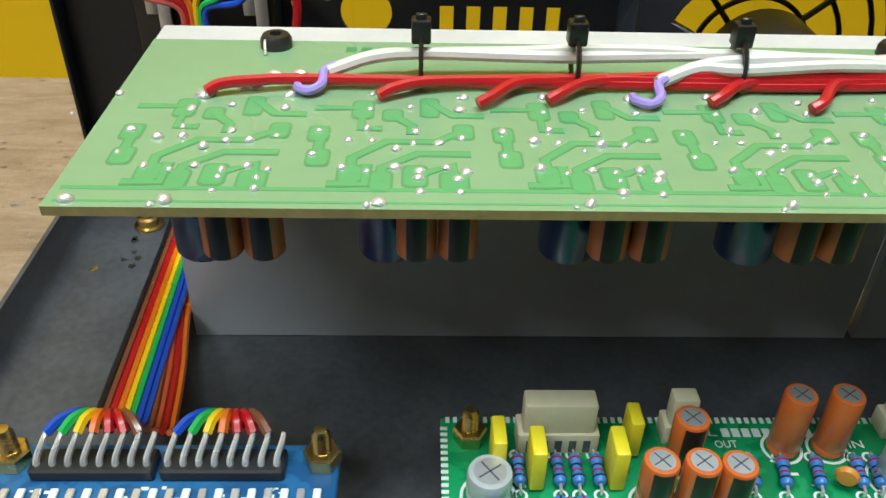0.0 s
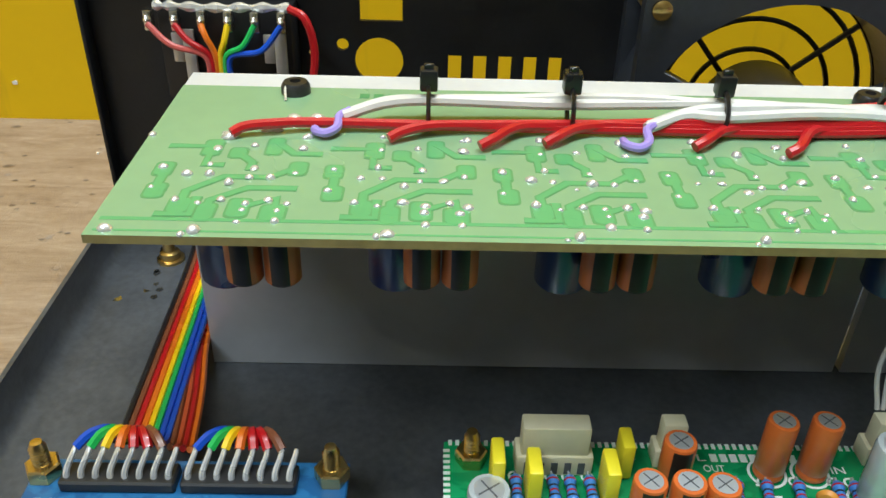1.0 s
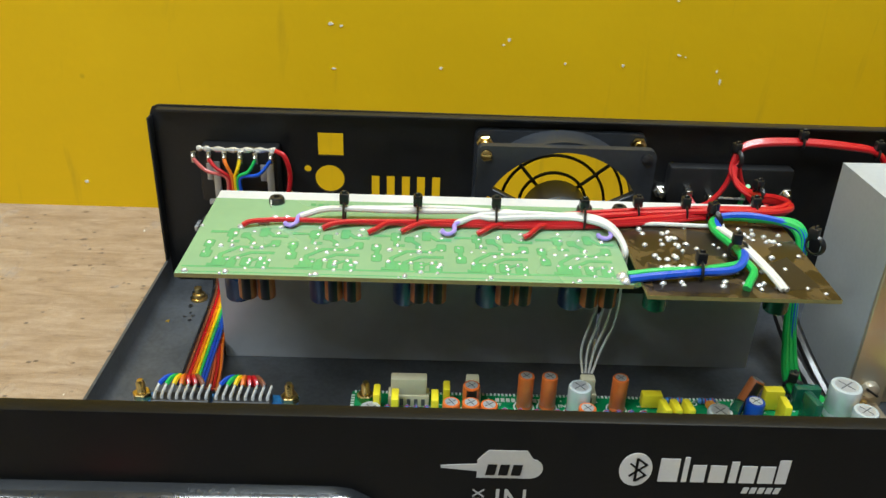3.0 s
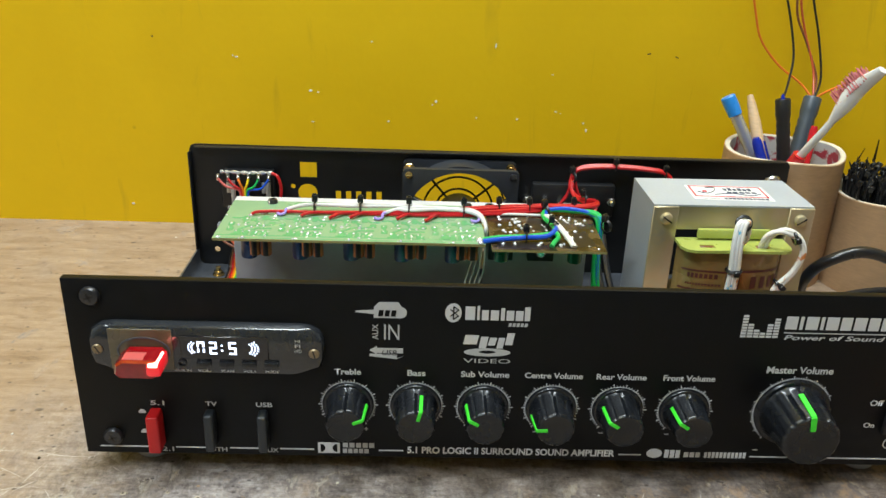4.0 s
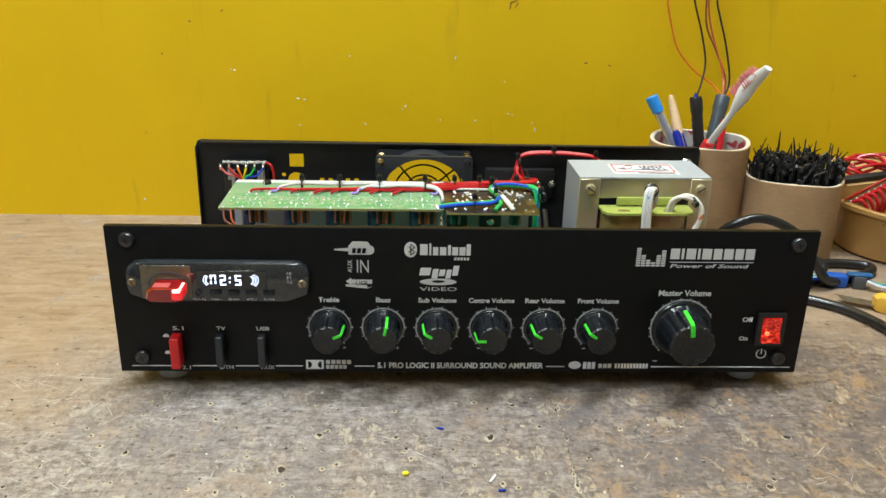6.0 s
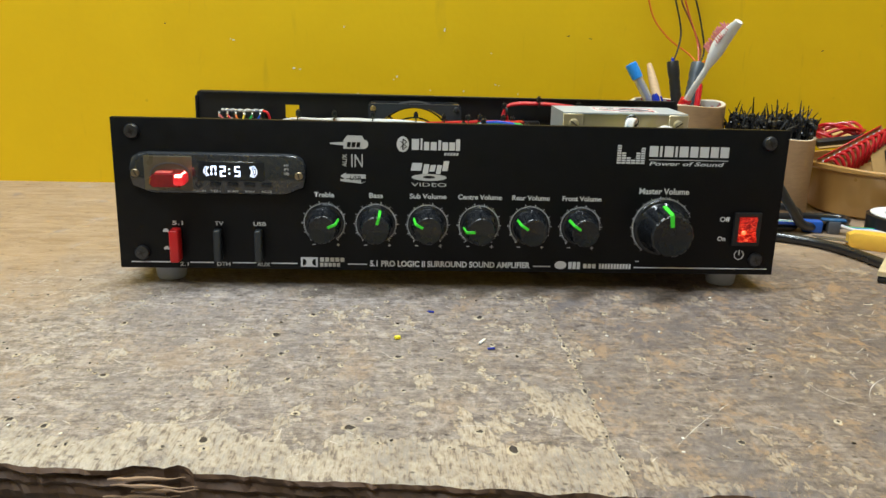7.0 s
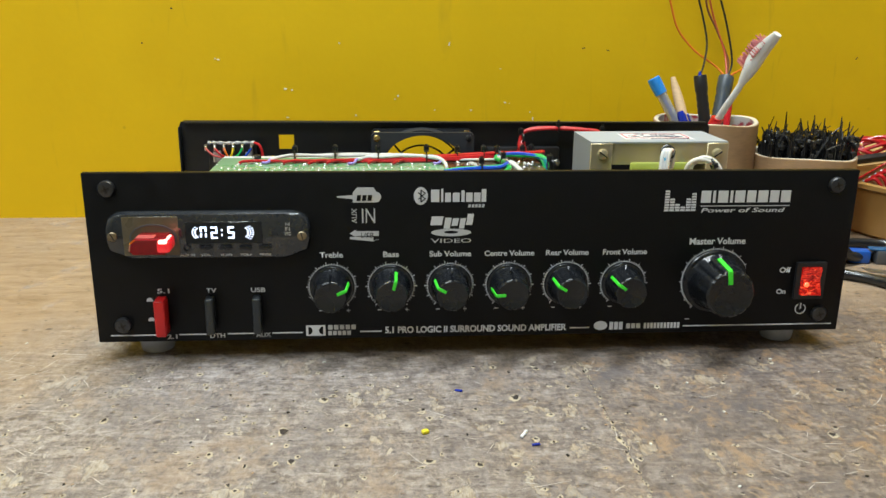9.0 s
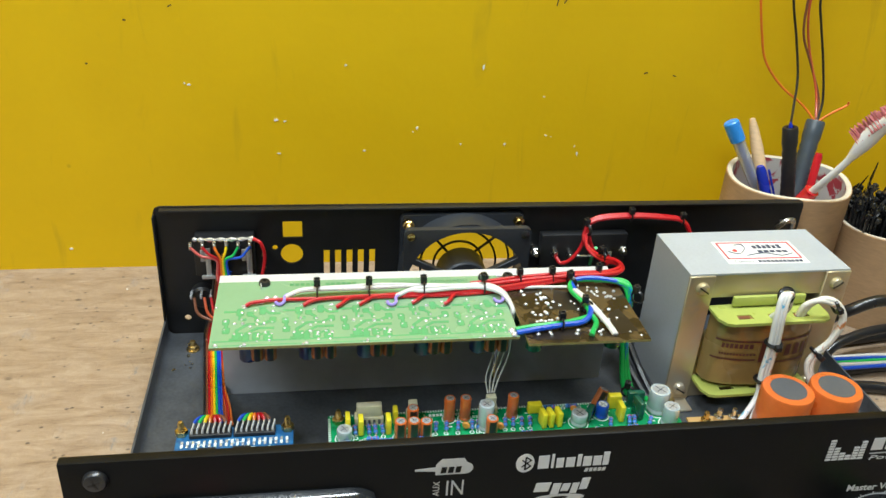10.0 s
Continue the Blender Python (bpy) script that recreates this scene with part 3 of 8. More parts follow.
slab("unseen_wall_front", -2.15, 2.35, -3.15, -3.0, -0.80, 1.95, M["room"])
slab("unseen_ceiling", -2.15, 2.35, -3.15, WALL_Y + 0.15, 1.95, 2.05, M["unseen_ceiling"])
slab("floor", -2.15, 2.35, -3.15, WALL_Y + 0.15, -0.90, -0.80, M["concrete"])

# chips where the paint has come off the plaster: x, z, width, height in mm
rng = random.Random(4)
for cx, cz, w, h in ((-202, 146, 5, 2), (-205, 147, 2, 2), (-143, 120, 4, 3), (-137, 119, 3, 2), (-93, 161, 3, 2), (-40, 114, 3, 4), (-43, 111, 2, 2), (7, 161, 2.2, 7), (87, 93, 2, 5), (84, 99, 1.5, 2.5), (60, 108, 4, 2), (64, 107, 2, 1.2), (-142, 94, 4, 2), (-299, 17, 4, 3), (28, 101, 3, 3), (-79, 96, 3, 2), (55, 139, 2, 1.5), (-6, 101, 2, 2)):
    bm = bmesh.new()
    pts = []
    for i in range(9):
        a = 2 * math.pi * i / 9
        k = rng.uniform(0.55, 1.1)
        pts.append((0.0004 * w * k * math.cos(a), 0.0004 * h * k * math.sin(a)))
    flat_poly(bm, pts, FRONT(cx / 1000, cz / 1000, WALL_Y), lift=0.0004)
    part("paint_chip", bm, M["plaster"], wall_back, smooth=False)

# dark scuffs on the paint
for cx, cz, l, w, turn in ((60, 213, 7, 1.0, 20), (57, 209, 6, 0.9, 80), (63, 210, 5, 0.8, 60), (132, 158, 3, 1.0, 10), (-240, 190, 2, 1.2, 0), (-210, 200, 3, 0.8, 30), (155, 156, 3, 0.8, -20), (-268, 160, 1.5, 1.2, 0), (396, 150, 3, 0.8, 40)):
    bm = bmesh.new()
    box(bm, -l / 2000, l / 2000, -w / 2000, w / 2000, 0, 0.0002, 0, 1, 0, FRONT(cx / 1000, cz / 1000, WALL_Y) @ pose(0, 0, 0, 0, 0, turn))
    part("wall_scuff", bm, M["scuff"], wall_back, smooth=False)


# ---- workbench ----
bench = thing("workbench", "worn plywood workbench with scraped, pitted grey-brown top", "workbench", 0, 0, -0.8)
JOINT = 0.0565


def edge_y(x):
    """The front edge runs slightly askew and is ragged."""
    y = -0.2438 - 0.096 * x
    y += 0.0022 * noise.noise(Vector((x * 60, 0.3, 0))) + 0.0012 * noise.noise(Vector((x * 240, 1.7, 0)))
    for c, w, d in ((-0.131, 0.016, 0.0035), (-0.121, 0.005, 0.003), (0.115, 0.04, 0.003), (-0.3, 0.02, 0.004)):
        k = max(0.0, 1 - abs(x - c) / w)
        y += d * min(1.0, k * 2.5)
    return y


def board(name, x0, x1, material):
    """One board whose broken front edge shows its plies, each worn back differently."""
    bm = bmesh.new()
    xs = sorted(set([x0, x1] + [min(x1, max(x0, -0.5 + 0.0025 * i)) for i in range(420)]))
    levels = (-0.0026, -0.0048, -0.0072, -0.0095, -0.0122, -0.0160)
    rows = []
    for x in xs:
        e = edge_y(x)
        s = 0.0012 * noise.noise(Vector((x * 110, 5.0, 0)))
        cs = [(x, WALL_Y, 0), (x, e + 0.0042 + s, 0), (x, e + 0.0010, -0.0010 + s * 0.3)]
        for k, z in enumerate(levels):
            w = 0.0026 * noise.noise(Vector((x * (26 + 9 * k), 7.0 + 3 * k, 0))) + 0.0013 * noise.noise(Vector((x * 300, k * 2.0, 4)))
            cs.append((x, e + 0.0006 + max(-0.001, w) + (0.0016 if k % 2 else 0.0), z + 0.0005 * noise.noise(Vector((x * 70, k * 5.0, 9)))))
        cs.append((x, WALL_Y, -0.016))
        rows.append([bm.verts.new(c) for c in cs])
    n = len(rows[0])
    for a, b in zip(rows, rows[1:]):
        for i in range(n):
            f = bm.faces.new([a[i], a[(i + 1) % n], b[(i + 1) % n], b[i]])
            f.material_index = 1 if 2 <= i < n - 1 else 0
    bm.faces.new(rows[0])
    bm.faces.new(rows[-1])
    return part(name, bm, [material, M["ply_edge"]], bench, "", False)


board("board", -0.9, JOINT - 0.00008, M["board_l"])
board("board", JOINT + 0.00012, 1.1, M["board_r"])
bm = bmesh.new()
box(bm, -0.9, 1.1, -0.225, WALL_Y, -0.040, -0.0162)
for v in bm.verts:
    if v.co.y < 0:
        v.co.y = -0.2318 - 0.096 * v.co.x
part("under_board", bm, M["ply_edge"], bench)
for x in (-0.82, 1.02):
    for y in (-0.15, 0.28):
        bm = bmesh.new()
        box(bm, x - 0.03, x + 0.03, y - 0.03, y + 0.03, -0.8, -0.0402, 0.003)
        part("leg", bm, M["ply_edge"], bench)
# split slivers hanging on at the broken edge
for x, y, z, l, w, turn in ((-0.133, -0.2285, -0.0030, 0.030, 0.0022, 3), (-0.130, -0.2305, -0.0052, 0.034, 0.0018, -2), (-0.126, -0.2292, -0.0078, 0.026, 0.0020, 2), (-0.135, -0.2300, -0.0100, 0.030, 0.0016, 1), (-0.128, -0.2290, -0.0124, 0.022, 0.0016, -3), (0.118, -0.2425, -0.003, 0.05, 0.0022, -3), (0.10, -0.2405, -0.004, 0.03, 0.0020, -6), (0.128, -0.2432, -0.006, 0.03, 0.0016, -2)):
    bm = bmesh.new()
    nx = 14
    ring = []
    for i in range(nx + 1):
        u = i / nx
        taper = 0.25 + 0.75 * math.sin(math.pi * min(1, u * 1.2 + 0.05)) ** 0.5 if u < 0.95 else 0.2
        hw = w / 2 * taper * (1 + 0.5 * noise.noise(Vector((u * 7, x * 90, 0))))
        bend = 0.0010 * noise.noise(Vector((u * 5, x * 50, 3)))
        mt = pose(x, y - 0.0073 - 0.034 * x, z, 0, 0, turn - 2)
        ring.append([bm.verts.new(mt @ Vector((l * (u - 0.5), dy * hw, dz * hw * 0.55 + bend))) for dy, dz in ((-1, -0.5), (0, -1), (1, 0), (0.3, 1), (-0.8, 0.8))])
    for a, b in zip(ring, ring[1:]):
        for i in range(5):
            bm.faces.new([a[i], a[(i + 1) % 5], b[(i + 1) % 5], b[i]])
    bm.faces.new(ring[0])
    bm.faces.new(ring[-1])
    part("splinter", bm, M["splinter_wood"], bench, "", False)
# fine pale scratches cut across the top
bm = bmesh.new()
rng = random.Random(5)
for i in range(420):
    x, y = rng.uniform(-0.40, 0.42), rng.uniform(-0.225, -0.012)
    if i % 4 == 0:
        x, y = rng.uniform(-0.37, -0.2), rng.uniform(-0.12, 0.02)
    ang = math.radians(rng.choice((35, 50, -30, -48, 8, -12, 70)) + rng.uniform(-14, 14))
    l, w, c = rng.uniform(0.004, 0.014) * (3 if i % 7 == 0 else 1), rng.uniform(0.0001, 0.00024), rng.uniform(-9, 9)
    prev = None
    for k in range(9):
        u = k / 8 - 0.5
        a = ang + c * u * l * 2
        px, py = x + math.cos(a) * u * l, y + math.sin(a) * u * l
        ww = w * (1 - abs(u) * 1.5)
        if py < edge_y(px) + 0.006:
            break
        pair = [bm.verts.new((px - math.sin(a) * ww, py + math.cos(a) * ww, 0.00012)), bm.verts.new((px + math.sin(a) * ww, py - math.cos(a) * ww, 0.00012))]
        if prev:
            bm.faces.new([prev[0], prev[1], pair[1], pair[0]])
        prev = pair
scr = part("scratching", bm, M["scratch"], bench, "fine pale scratches in the worn top", False)
tagged(scr, kind="stuff")


# gouged holes: dark ragged pits with a raised pale lip
def gouge(bm, x, y, sx, sy, seed):
    n = 9
    rings = []
    for k, (f, z) in enumerate(((1.0, 0.0001), (0.66, 0.0005), (0.42, 0.00035), (0.0, 0.00018))):
        rings.append([bm.verts.new((x + sx * f * math.cos(2 * math.pi * i / n) * (1 + 0.95 * noise.noise(Vector((i * 1.7, seed, k * 0.6)))), y + sy * f * math.sin(2 * math.pi * i / n) * (1 + 0.95 * noise.noise(Vector((i * 1.9, seed, 8 + k * 0.6)))), z)) for i in range(n)] if f else [bm.verts.new((x, y, z))])
    for k in range(2):
        for i in range(n):
            f = bm.faces.new([rings[k][i], rings[k][(i + 1) % n], rings[k + 1][(i + 1) % n], rings[k + 1][i]])
            f.material_index = 0 if k == 0 or seed % 3 else 1
    for i in range(n):
        bm.faces.new([rings[2][i], rings[2][(i + 1) % n], rings[3][0]]).material_index = 1


bm = bmesh.new()
rng = random.Random(8)
for i in range(300):
    x, y = rng.uniform(-0.36, 0.40), rng.uniform(-0.215, -0.015)
    if x > JOINT and i % 2:
        x = rng.uniform(-0.30, JOINT - 0.004)
    s0 = rng.uniform(0.0006, 0.0016) * (1.6 if i % 9 == 0 else 1)
    gouge(bm, x, y, s0 * rng.uniform(0.8, 1.6), s0 * rng.uniform(0.8, 1.8), i * 3.0 + (i % 3))
# chipped lips and packed dirt along the joint
for i in range(46):
    y = -0.235 + 0.225 * (i + rng.uniform(0, 0.8)) / 46
    s0 = rng.uniform(0.0005, 0.0012) * (1.7 if -0.17 < y < -0.10 and i % 2 else 1)
    gouge(bm, JOINT + rng.uniform(-0.0014, 0.0012), y, s0, s0 * rng.uniform(1.2, 3.0), i * 3.0 + i % 3)
pits = part("gouging", bm, [M["pit_lip"], M["pit_dark"]], bench, "small dark gouges with pale ragged lips", False)
tagged(pits, kind="stuff")
# scraps and grit on the top
bm = bmesh.new()
rng = random.Random(11)
for i in range(190):
    x, y = rng.uniform(-0.42, 0.42), rng.uniform(-0.22, 0.05) if i % 3 else rng.uniform(-0.22, 0.33)
    if -0.23 < x < 0.23 and y > -0.006:
        continue
    s = rng.uniform(0.00018, 0.0005)
    box(bm, -s * 1.6, s * 1.6, -s, s, 0, s * 1.2, 0, 1, (0, 0, 1, 1, 2)[i % 5], pose(x, y, 0.0, 0, 0, rng.uniform(0, 180)))
grit = part("crumbs", bm, [M["plaster"], M["splinter"], M["cap_dark"]], None, "tiny pale and dark crumbs scattered on the bench top", False)
tagged(grit, category="crumbs", kind="stuff")


def scrap(name, x, y, l, w, h, turn, material, label):
    bm = bmesh.new()
    box(bm, -l / 2, l / 2, -w / 2, w / 2, 0, h, min(w, h) * 0.25, 1, 0, pose(x, y, 0.0001, 0, 0, turn))
    tagged(part(name, bm, material, None, label), category="scrap")


scrap("plastic_scrap", -0.036, -0.091, 0.0035, 0.0025, 0.002, 20, M["film"], "tiny yellow plastic offcut on the bench")
scrap("plastic_scrap", 0.011, -0.095, 0.007, 0.0016, 0.0013, 60, M["white_pl"], "tiny white insulation offcut on the bench")
scrap("plastic_scrap", 0.015, -0.105, 0.004, 0.0012, 0.001, 10, M["navy"], "tiny dark blue insulation offcut on the bench")
scrap("plastic_scrap", -0.016, -0.047, 0.004, 0.0014, 0.001, -15, M["navy"], "tiny blue wire offcut on the bench")

# ---- amplifier ----
amp = thing("amplifier", "open black stereo amplifier with its lid off, circuit boards showing", "amplifier", 0, 0.11, 0)
W, Z0, Z1, DEPTH = 0.215, 0.012, 0.109, 0.2225

bm = bmesh.new()
box(bm, -W, W, 0, 0.0045, Z0, Z1, 0.0006, 2)
panel = part("front_panel", bm, M["panel"], amp, "flat black front panel with white printing")


def cross_head(name, x, z, r, material, parent, y=0.0):
    bm = bmesh.new()
    m = axis_m((x, y, z), (0, -1, 0))
    lathe(bm, [(r, 0), (r, r * 0.25), (r * 0.85, r * 0.48), (r * 0.5, r * 0.58), (r * 0.18, r * 0.60), (0, r * 0.60)], 20, m)
    ob = part(name, bm, material, parent)
    bm = bmesh.new()
    for turn in (20, 110):
        box(bm, -r * 0.5, r * 0.5, -r * 0.1, r * 0.1, r * 0.58, r * 0.62, 0, 1, 0, m @ pose(0, 0, 0, 0, 0, turn))
    part("slot", bm, M["cap_dark"], ob)
    return ob


for x, z in ((-0.202, 0.1005), (-0.2005, 0.0225), (0.202, 0.1005), (0.202, 0.0228)):
    cross_head("panel_screw", x, z, 0.0047, M["screw"], amp)


# knobs
def knob(x, z, r, depth, angle, flutes):
    bm = bmesh.new()
    m = FRONT(x, z)
    n = 72
    prof = [(r * 1.16, 0.0), (r * 1.16, depth * 0.07), (r * 1.12, depth * 0.10), (r * 1.02, depth * 0.11), (r * 0.94, depth * 0.20), (r * 0.85, depth * 0.93), (r * 0.82, depth * 0.975), (r * 0.76, depth), (r * 0.72, depth * 0.99), (0, depth * 0.99)]
    rings = []
    for k, (pr, h) in enumerate(prof):
        if pr == 0:
            rings.append([bm.verts.new(m @ Vector((0, 0, h)))])
            continue
        ring = []
        for i in range(n):
            a = 2 * math.pi * i / n
            cut = 1.0
            if 4 <= k <= 6:
                w = abs(((a * flutes / (2 * math.pi)) % 1.0) - 0.5)
                cut = 1 - 0.10 * max(0.0, 1 - w / 0.13)
            ring.append(bm.verts.new(m @ Vector((pr * cut * math.cos(a), pr * cut * math.sin(a), h))))
        rings.append(ring)
    for a, b in zip(rings, rings[1:]):
        for i in range(n):
            bm.faces.new([a[i], a[(i + 1) % n], b[(i + 1) % n], b[i]] if len(b) > 1 else [a[i], a[(i + 1) % n], b[0]])
    bm.faces.new(rings[0][::-1])
    ob = part("knob", bm, M["knob"], amp)
    bm = bmesh.new()
    t = m @ pose(0, 0, 0, 0, 0, angle)
    w = r * 0.082
    box(bm, r * 0.36, r * 0.85, -w, w, depth * 0.97, depth * 1.012, 0.0002, 1, 0, t)
    a = math.atan2(r * 0.13, depth * 0.71)
    side = t @ Matrix.Translation((r * 0.855, 0, depth * 0.96)) @ Matrix.Rotation(a, 4, "Y").inverted()
    box(bm, -r * 0.03, r * 0.035, -w, w, -depth * 0.62, depth * 0.03, 0.0002, 1, 0, side)
    part("pointer", bm, M["green_mark"], ob, "green pointer line, brightened by a faint added glow")


def ticks(x, z, r_in, r_out, count, a0, a1, every):
    bm = bmesh.new()
    m = FRONT(x, z, -0.00002)
    for i in range(count + 1):
        a = radians(a0 + (a1 - a0) * i / count)
        big = i % every == 0
        w = 0.00022 if big else 0.00014
        ro = r_out if big else r_in + (r_out - r_in) * 0.55
        c, s = math.cos(a), math.sin(a)
        flat_poly(bm, [(r_in * c - w * s, r_in * s + w * c), (r_in * c + w * s, r_in * s - w * c), (ro * c + w * s, ro * s - w * c), (ro * c - w * s, ro * s + w * c)], m)
    k = 40
    for i in range(k):
        p, q = (radians(a0 + (a1 - a0) * (i + e) / k) for e in (0, 1))
        flat_poly(bm, [(r_in * math.cos(p), r_in * math.sin(p)), (r_in * math.cos(q), r_in * math.sin(q)), ((r_in + 0.0003) * math.cos(q), (r_in + 0.0003) * math.sin(q)), ((r_in + 0.0003) * math.cos(p), (r_in + 0.0003) * math.sin(p))], m)
    part("tick_ring", bm, M["print"], panel, smooth=False)


for x, word, wd, angle in ((-0.0840, "Treble", 0.0128, 24), (-0.0508, "Bass", 0.0088, 75), (-0.0175, "Sub Volume", 0.0236, 150), (0.0160, "Centre Volume", 0.0284, 182), (0.0492, "Rear Volume", 0.0246, 149), (0.0825, "Front Volume", 0.0256, 146)):
    knob(x, 0.0435, 0.0108, 0.0190, angle, 10)
    ticks(x, 0.0435, 0.0127, 0.0146, 44, 232, -52, 4)
    lettering("printed_word", word, FRONT(x, 0.0622), wd, 0.0033, M["print"], panel, 0.028)
    lettering("printed_minus", "-", FRONT(x - 0.0068, 0.0292), 0.0022, 0.0005, M["print_grey"], panel)
    lettering("printed_plus", "+", FRONT(x + 0.0088, 0.0292), 0.0022, 0.0022, M["print_grey"], panel)
knob(0.1365, 0.0440, 0.0164, 0.0250, 97, 14)
ticks(0.1365, 0.0440, 0.0190, 0.0207, 62, 232, 22, 5)
lettering("printed_word", "Master Volume", FRONT(0.1362, 0.0680), 0.0330, 0.0040, M["print"], panel, 0.028)
lettering("printed_minus", "-", FRONT(0.1225, 0.0205), 0.0026, 0.0006, M["print_grey"], panel)
lettering("printed_word", "Off", FRONT(0.1785, 0.0500), 0.0068, 0.0034, M["print"], panel, 0.028)
lettering("printed_word", "On", FRONT(0.1776, 0.0368), 0.0056, 0.0031, M["print"], panel, 0.028)
for word, x, z, w in (("5.1", -0.1772, 0.0423, 0.0068), ("TV", -0.1510, 0.0423, 0.0056), ("USB", -0.1252, 0.0423, 0.0080), ("2.1", -0.1744, 0.0150, 0.0056), ("DTH", -0.1492, 0.0152, 0.0084), ("AUX", -0.1235, 0.0152, 0.0084)):
    lettering("printed_word", word, FRONT(x, z), w, 0.0027, M["print_grey"], panel, 0.02)
lettering("printed_line_text", "5.1 PRO LOGIC II SURROUND SOUND AMPLIFIER", FRONT(-0.0018, 0.0168), 0.1055, 0.0042, M["print"], panel, 0.034)
lettering("printed_word", "VIDEO", FRONT(-0.0172, 0.0698), 0.0226, 0.0024, M["print_grey"], panel, 0.0)
lettering("printed_word", "Power of Sound", FRONT(0.1490, 0.0862), 0.0490, 0.0026, M["print"], panel, 0.016, 0.2)
lettering("printed_word", "AUX", FRONT(-0.0708, 0.0845) @ pose(0, 0, 0, 0, 0, 90), 0.0082, 0.0028, M["print_grey"], panel, 0.008)
lettering("printed_word", "IN", FRONT(-0.0630, 0.0845), 0.0072, 0.0082, M["print_grey"], panel, 0.0)


def bars(name, x0, x1, z0, z1, count, material, gap=0.22, slant=0.0, label=""):
    """A logo's word as plain upright blocks."""
    m = FRONT(0, 0, -0.00002)
    step = (x1 - x0) / count
    for i in range(count):
        bm = bmesh.new()
        a, b = x0 + step * i, x0 + step * (i + 1 - gap)
        d = slant * (z1 - z0)
        flat_poly(bm, [(a, z0), (b, z0), (b + d, z1), (a + d, z1)], m)
        part("emblem_letter_block", bm, material, panel, label, False)


def shape(name, outlines, material, label=""):
    bm = bmesh.new()
    for pts in outlines:
        flat_poly(bm, pts, FRONT(0, 0, -0.00002))
    return part(name, bm, material, panel, label, False)


# white line along the foot of the panel, broken by words and marks
lines = [(-0.208, -0.1795), (-0.1705, -0.1555), (-0.1435, -0.1285), (-0.1185, -0.1015), (-0.0690, -0.0565), (0.0530, 0.0645), (0.1205, 0.2110)]
for a, b in lines:
    shape("printed_rule", [[(a, 0.0158), (b, 0.0158), (b, 0.0165), (a, 0.0165)]], M["print"])
# emblem blocks: two half-round boxes, then a word
shape("emblem", [[(-0.0995, 0.0140), (-0.0885, 0.0140), (-0.0885, 0.0204), (-0.0995, 0.0204)]], M["print"], "white rectangular emblem")
bm = bmesh.new()
for s, cx in ((1, -0.0982), (-1, -0.0898)):
    flat_poly(bm, [(cx, 0.0150)] + [(cx + s * x, z) for x, z in ring_pts(0, 0.0172, 0.0024, 9, -90, 90)] + [(cx, 0.0194)], FRONT(0, 0, -0.0002))
part("emblem_cutout", bm, M["panel"], panel, "", False)
bars("emblem_word", -0.0870, -0.0705, 0.0176, 0.0204, 5, M["print_grey"])
bars("emblem_word", -0.0870, -0.0735, 0.0142, 0.0168, 5, M["print_grey"])
shape("emblem", [ring_pts(0.0712, 0.0172, 0.0040, 20, rz=0.0028)], M["print"], "white oval emblem")
bars("emblem_word", 0.0765, 0.0850, 0.0146, 0.0194, 3, M["print"])
bars("emblem_word", 0.0865, 0.0955, 0.0152, 0.0182, 3, M["print"])
bars("emblem_word", 0.0970, 0.1190, 0.0150, 0.0184, 11, M["print"], 0.3)
# card, plug and arrow pictograms
shape("card_mark", [[(-0.0800, 0.0948), (-0.0715, 0.0940), (-0.0715, 0.0962), (-0.0800, 0.0956)], [(-0.0715, 0.0920), (-0.0595, 0.0920)] + ring_pts(-0.0590, 0.0950, 0.0030, 9, -80, 80) + [(-0.0600, 0.1004), (-0.0690, 0.1004), (-0.0715, 0.0975)]], M["print_grey"], "grey memory card pictogram")
bm = bmesh.new()
for a in (-0.0695, -0.0665, -0.0635):
    flat_poly(bm, [(a, 0.0930), (a + 0.0022, 0.0930), (a + 0.0027, 0.0962), (a + 0.0005, 0.0962)], FRONT(0, 0, -0.0002))
part("card_mark_bars", bm, M["panel"], panel, "", False)
shape("arrow_mark", [[(-0.0735, 0.0745), (-0.0700, 0.0768), (-0.0700, 0.0757), (-0.0575, 0.0757), (-0.0575, 0.0730), (-0.0700, 0.0730), (-0.0700, 0.0722)], [(-0.0735, 0.0725), (-0.0605, 0.0725), (-0.0605, 0.0702), (-0.0575, 0.0712), (-0.0605, 0.0698), (-0.0735, 0.0712)]], M["print_grey"], "grey double arrow pictogram")
lettering("printed_word", "USB", FRONT(-0.0640, 0.0734, -0.0002), 0.0070, 0.0028, M["panel"], panel, 0.0, 0.2)
# oval with a word beside it
shape("emblem", [ring_pts(-0.0342, 0.0955, 0.0039, 24, rz=0.0050)], M["print"], "white oval emblem")
shape("emblem_rune", [[(-0.0345, 0.0922), (-0.0339, 0.0922), (-0.0339, 0.0988), (-0.0345, 0.0988)]], M["print"])
bm = bmesh.new()
for q in ([(-0.0344, 0.0920), (-0.0338, 0.0920), (-0.0338, 0.0990), (-0.0344, 0.0990)], [(-0.0338, 0.0984), (-0.0322, 0.0970), (-0.0358, 0.0938), (-0.0355, 0.0934), (-0.0314, 0.0971), (-0.0338, 0.0990)], [(-0.0338, 0.0926), (-0.0322, 0.0940), (-0.0358, 0.0972), (-0.0355, 0.0976), (-0.0314, 0.0939), (-0.0338, 0.0920)]):
    flat_poly(bm, q, FRONT(0, 0, -0.0002))
part("emblem_cutout", bm, M["panel"], panel, "", False)
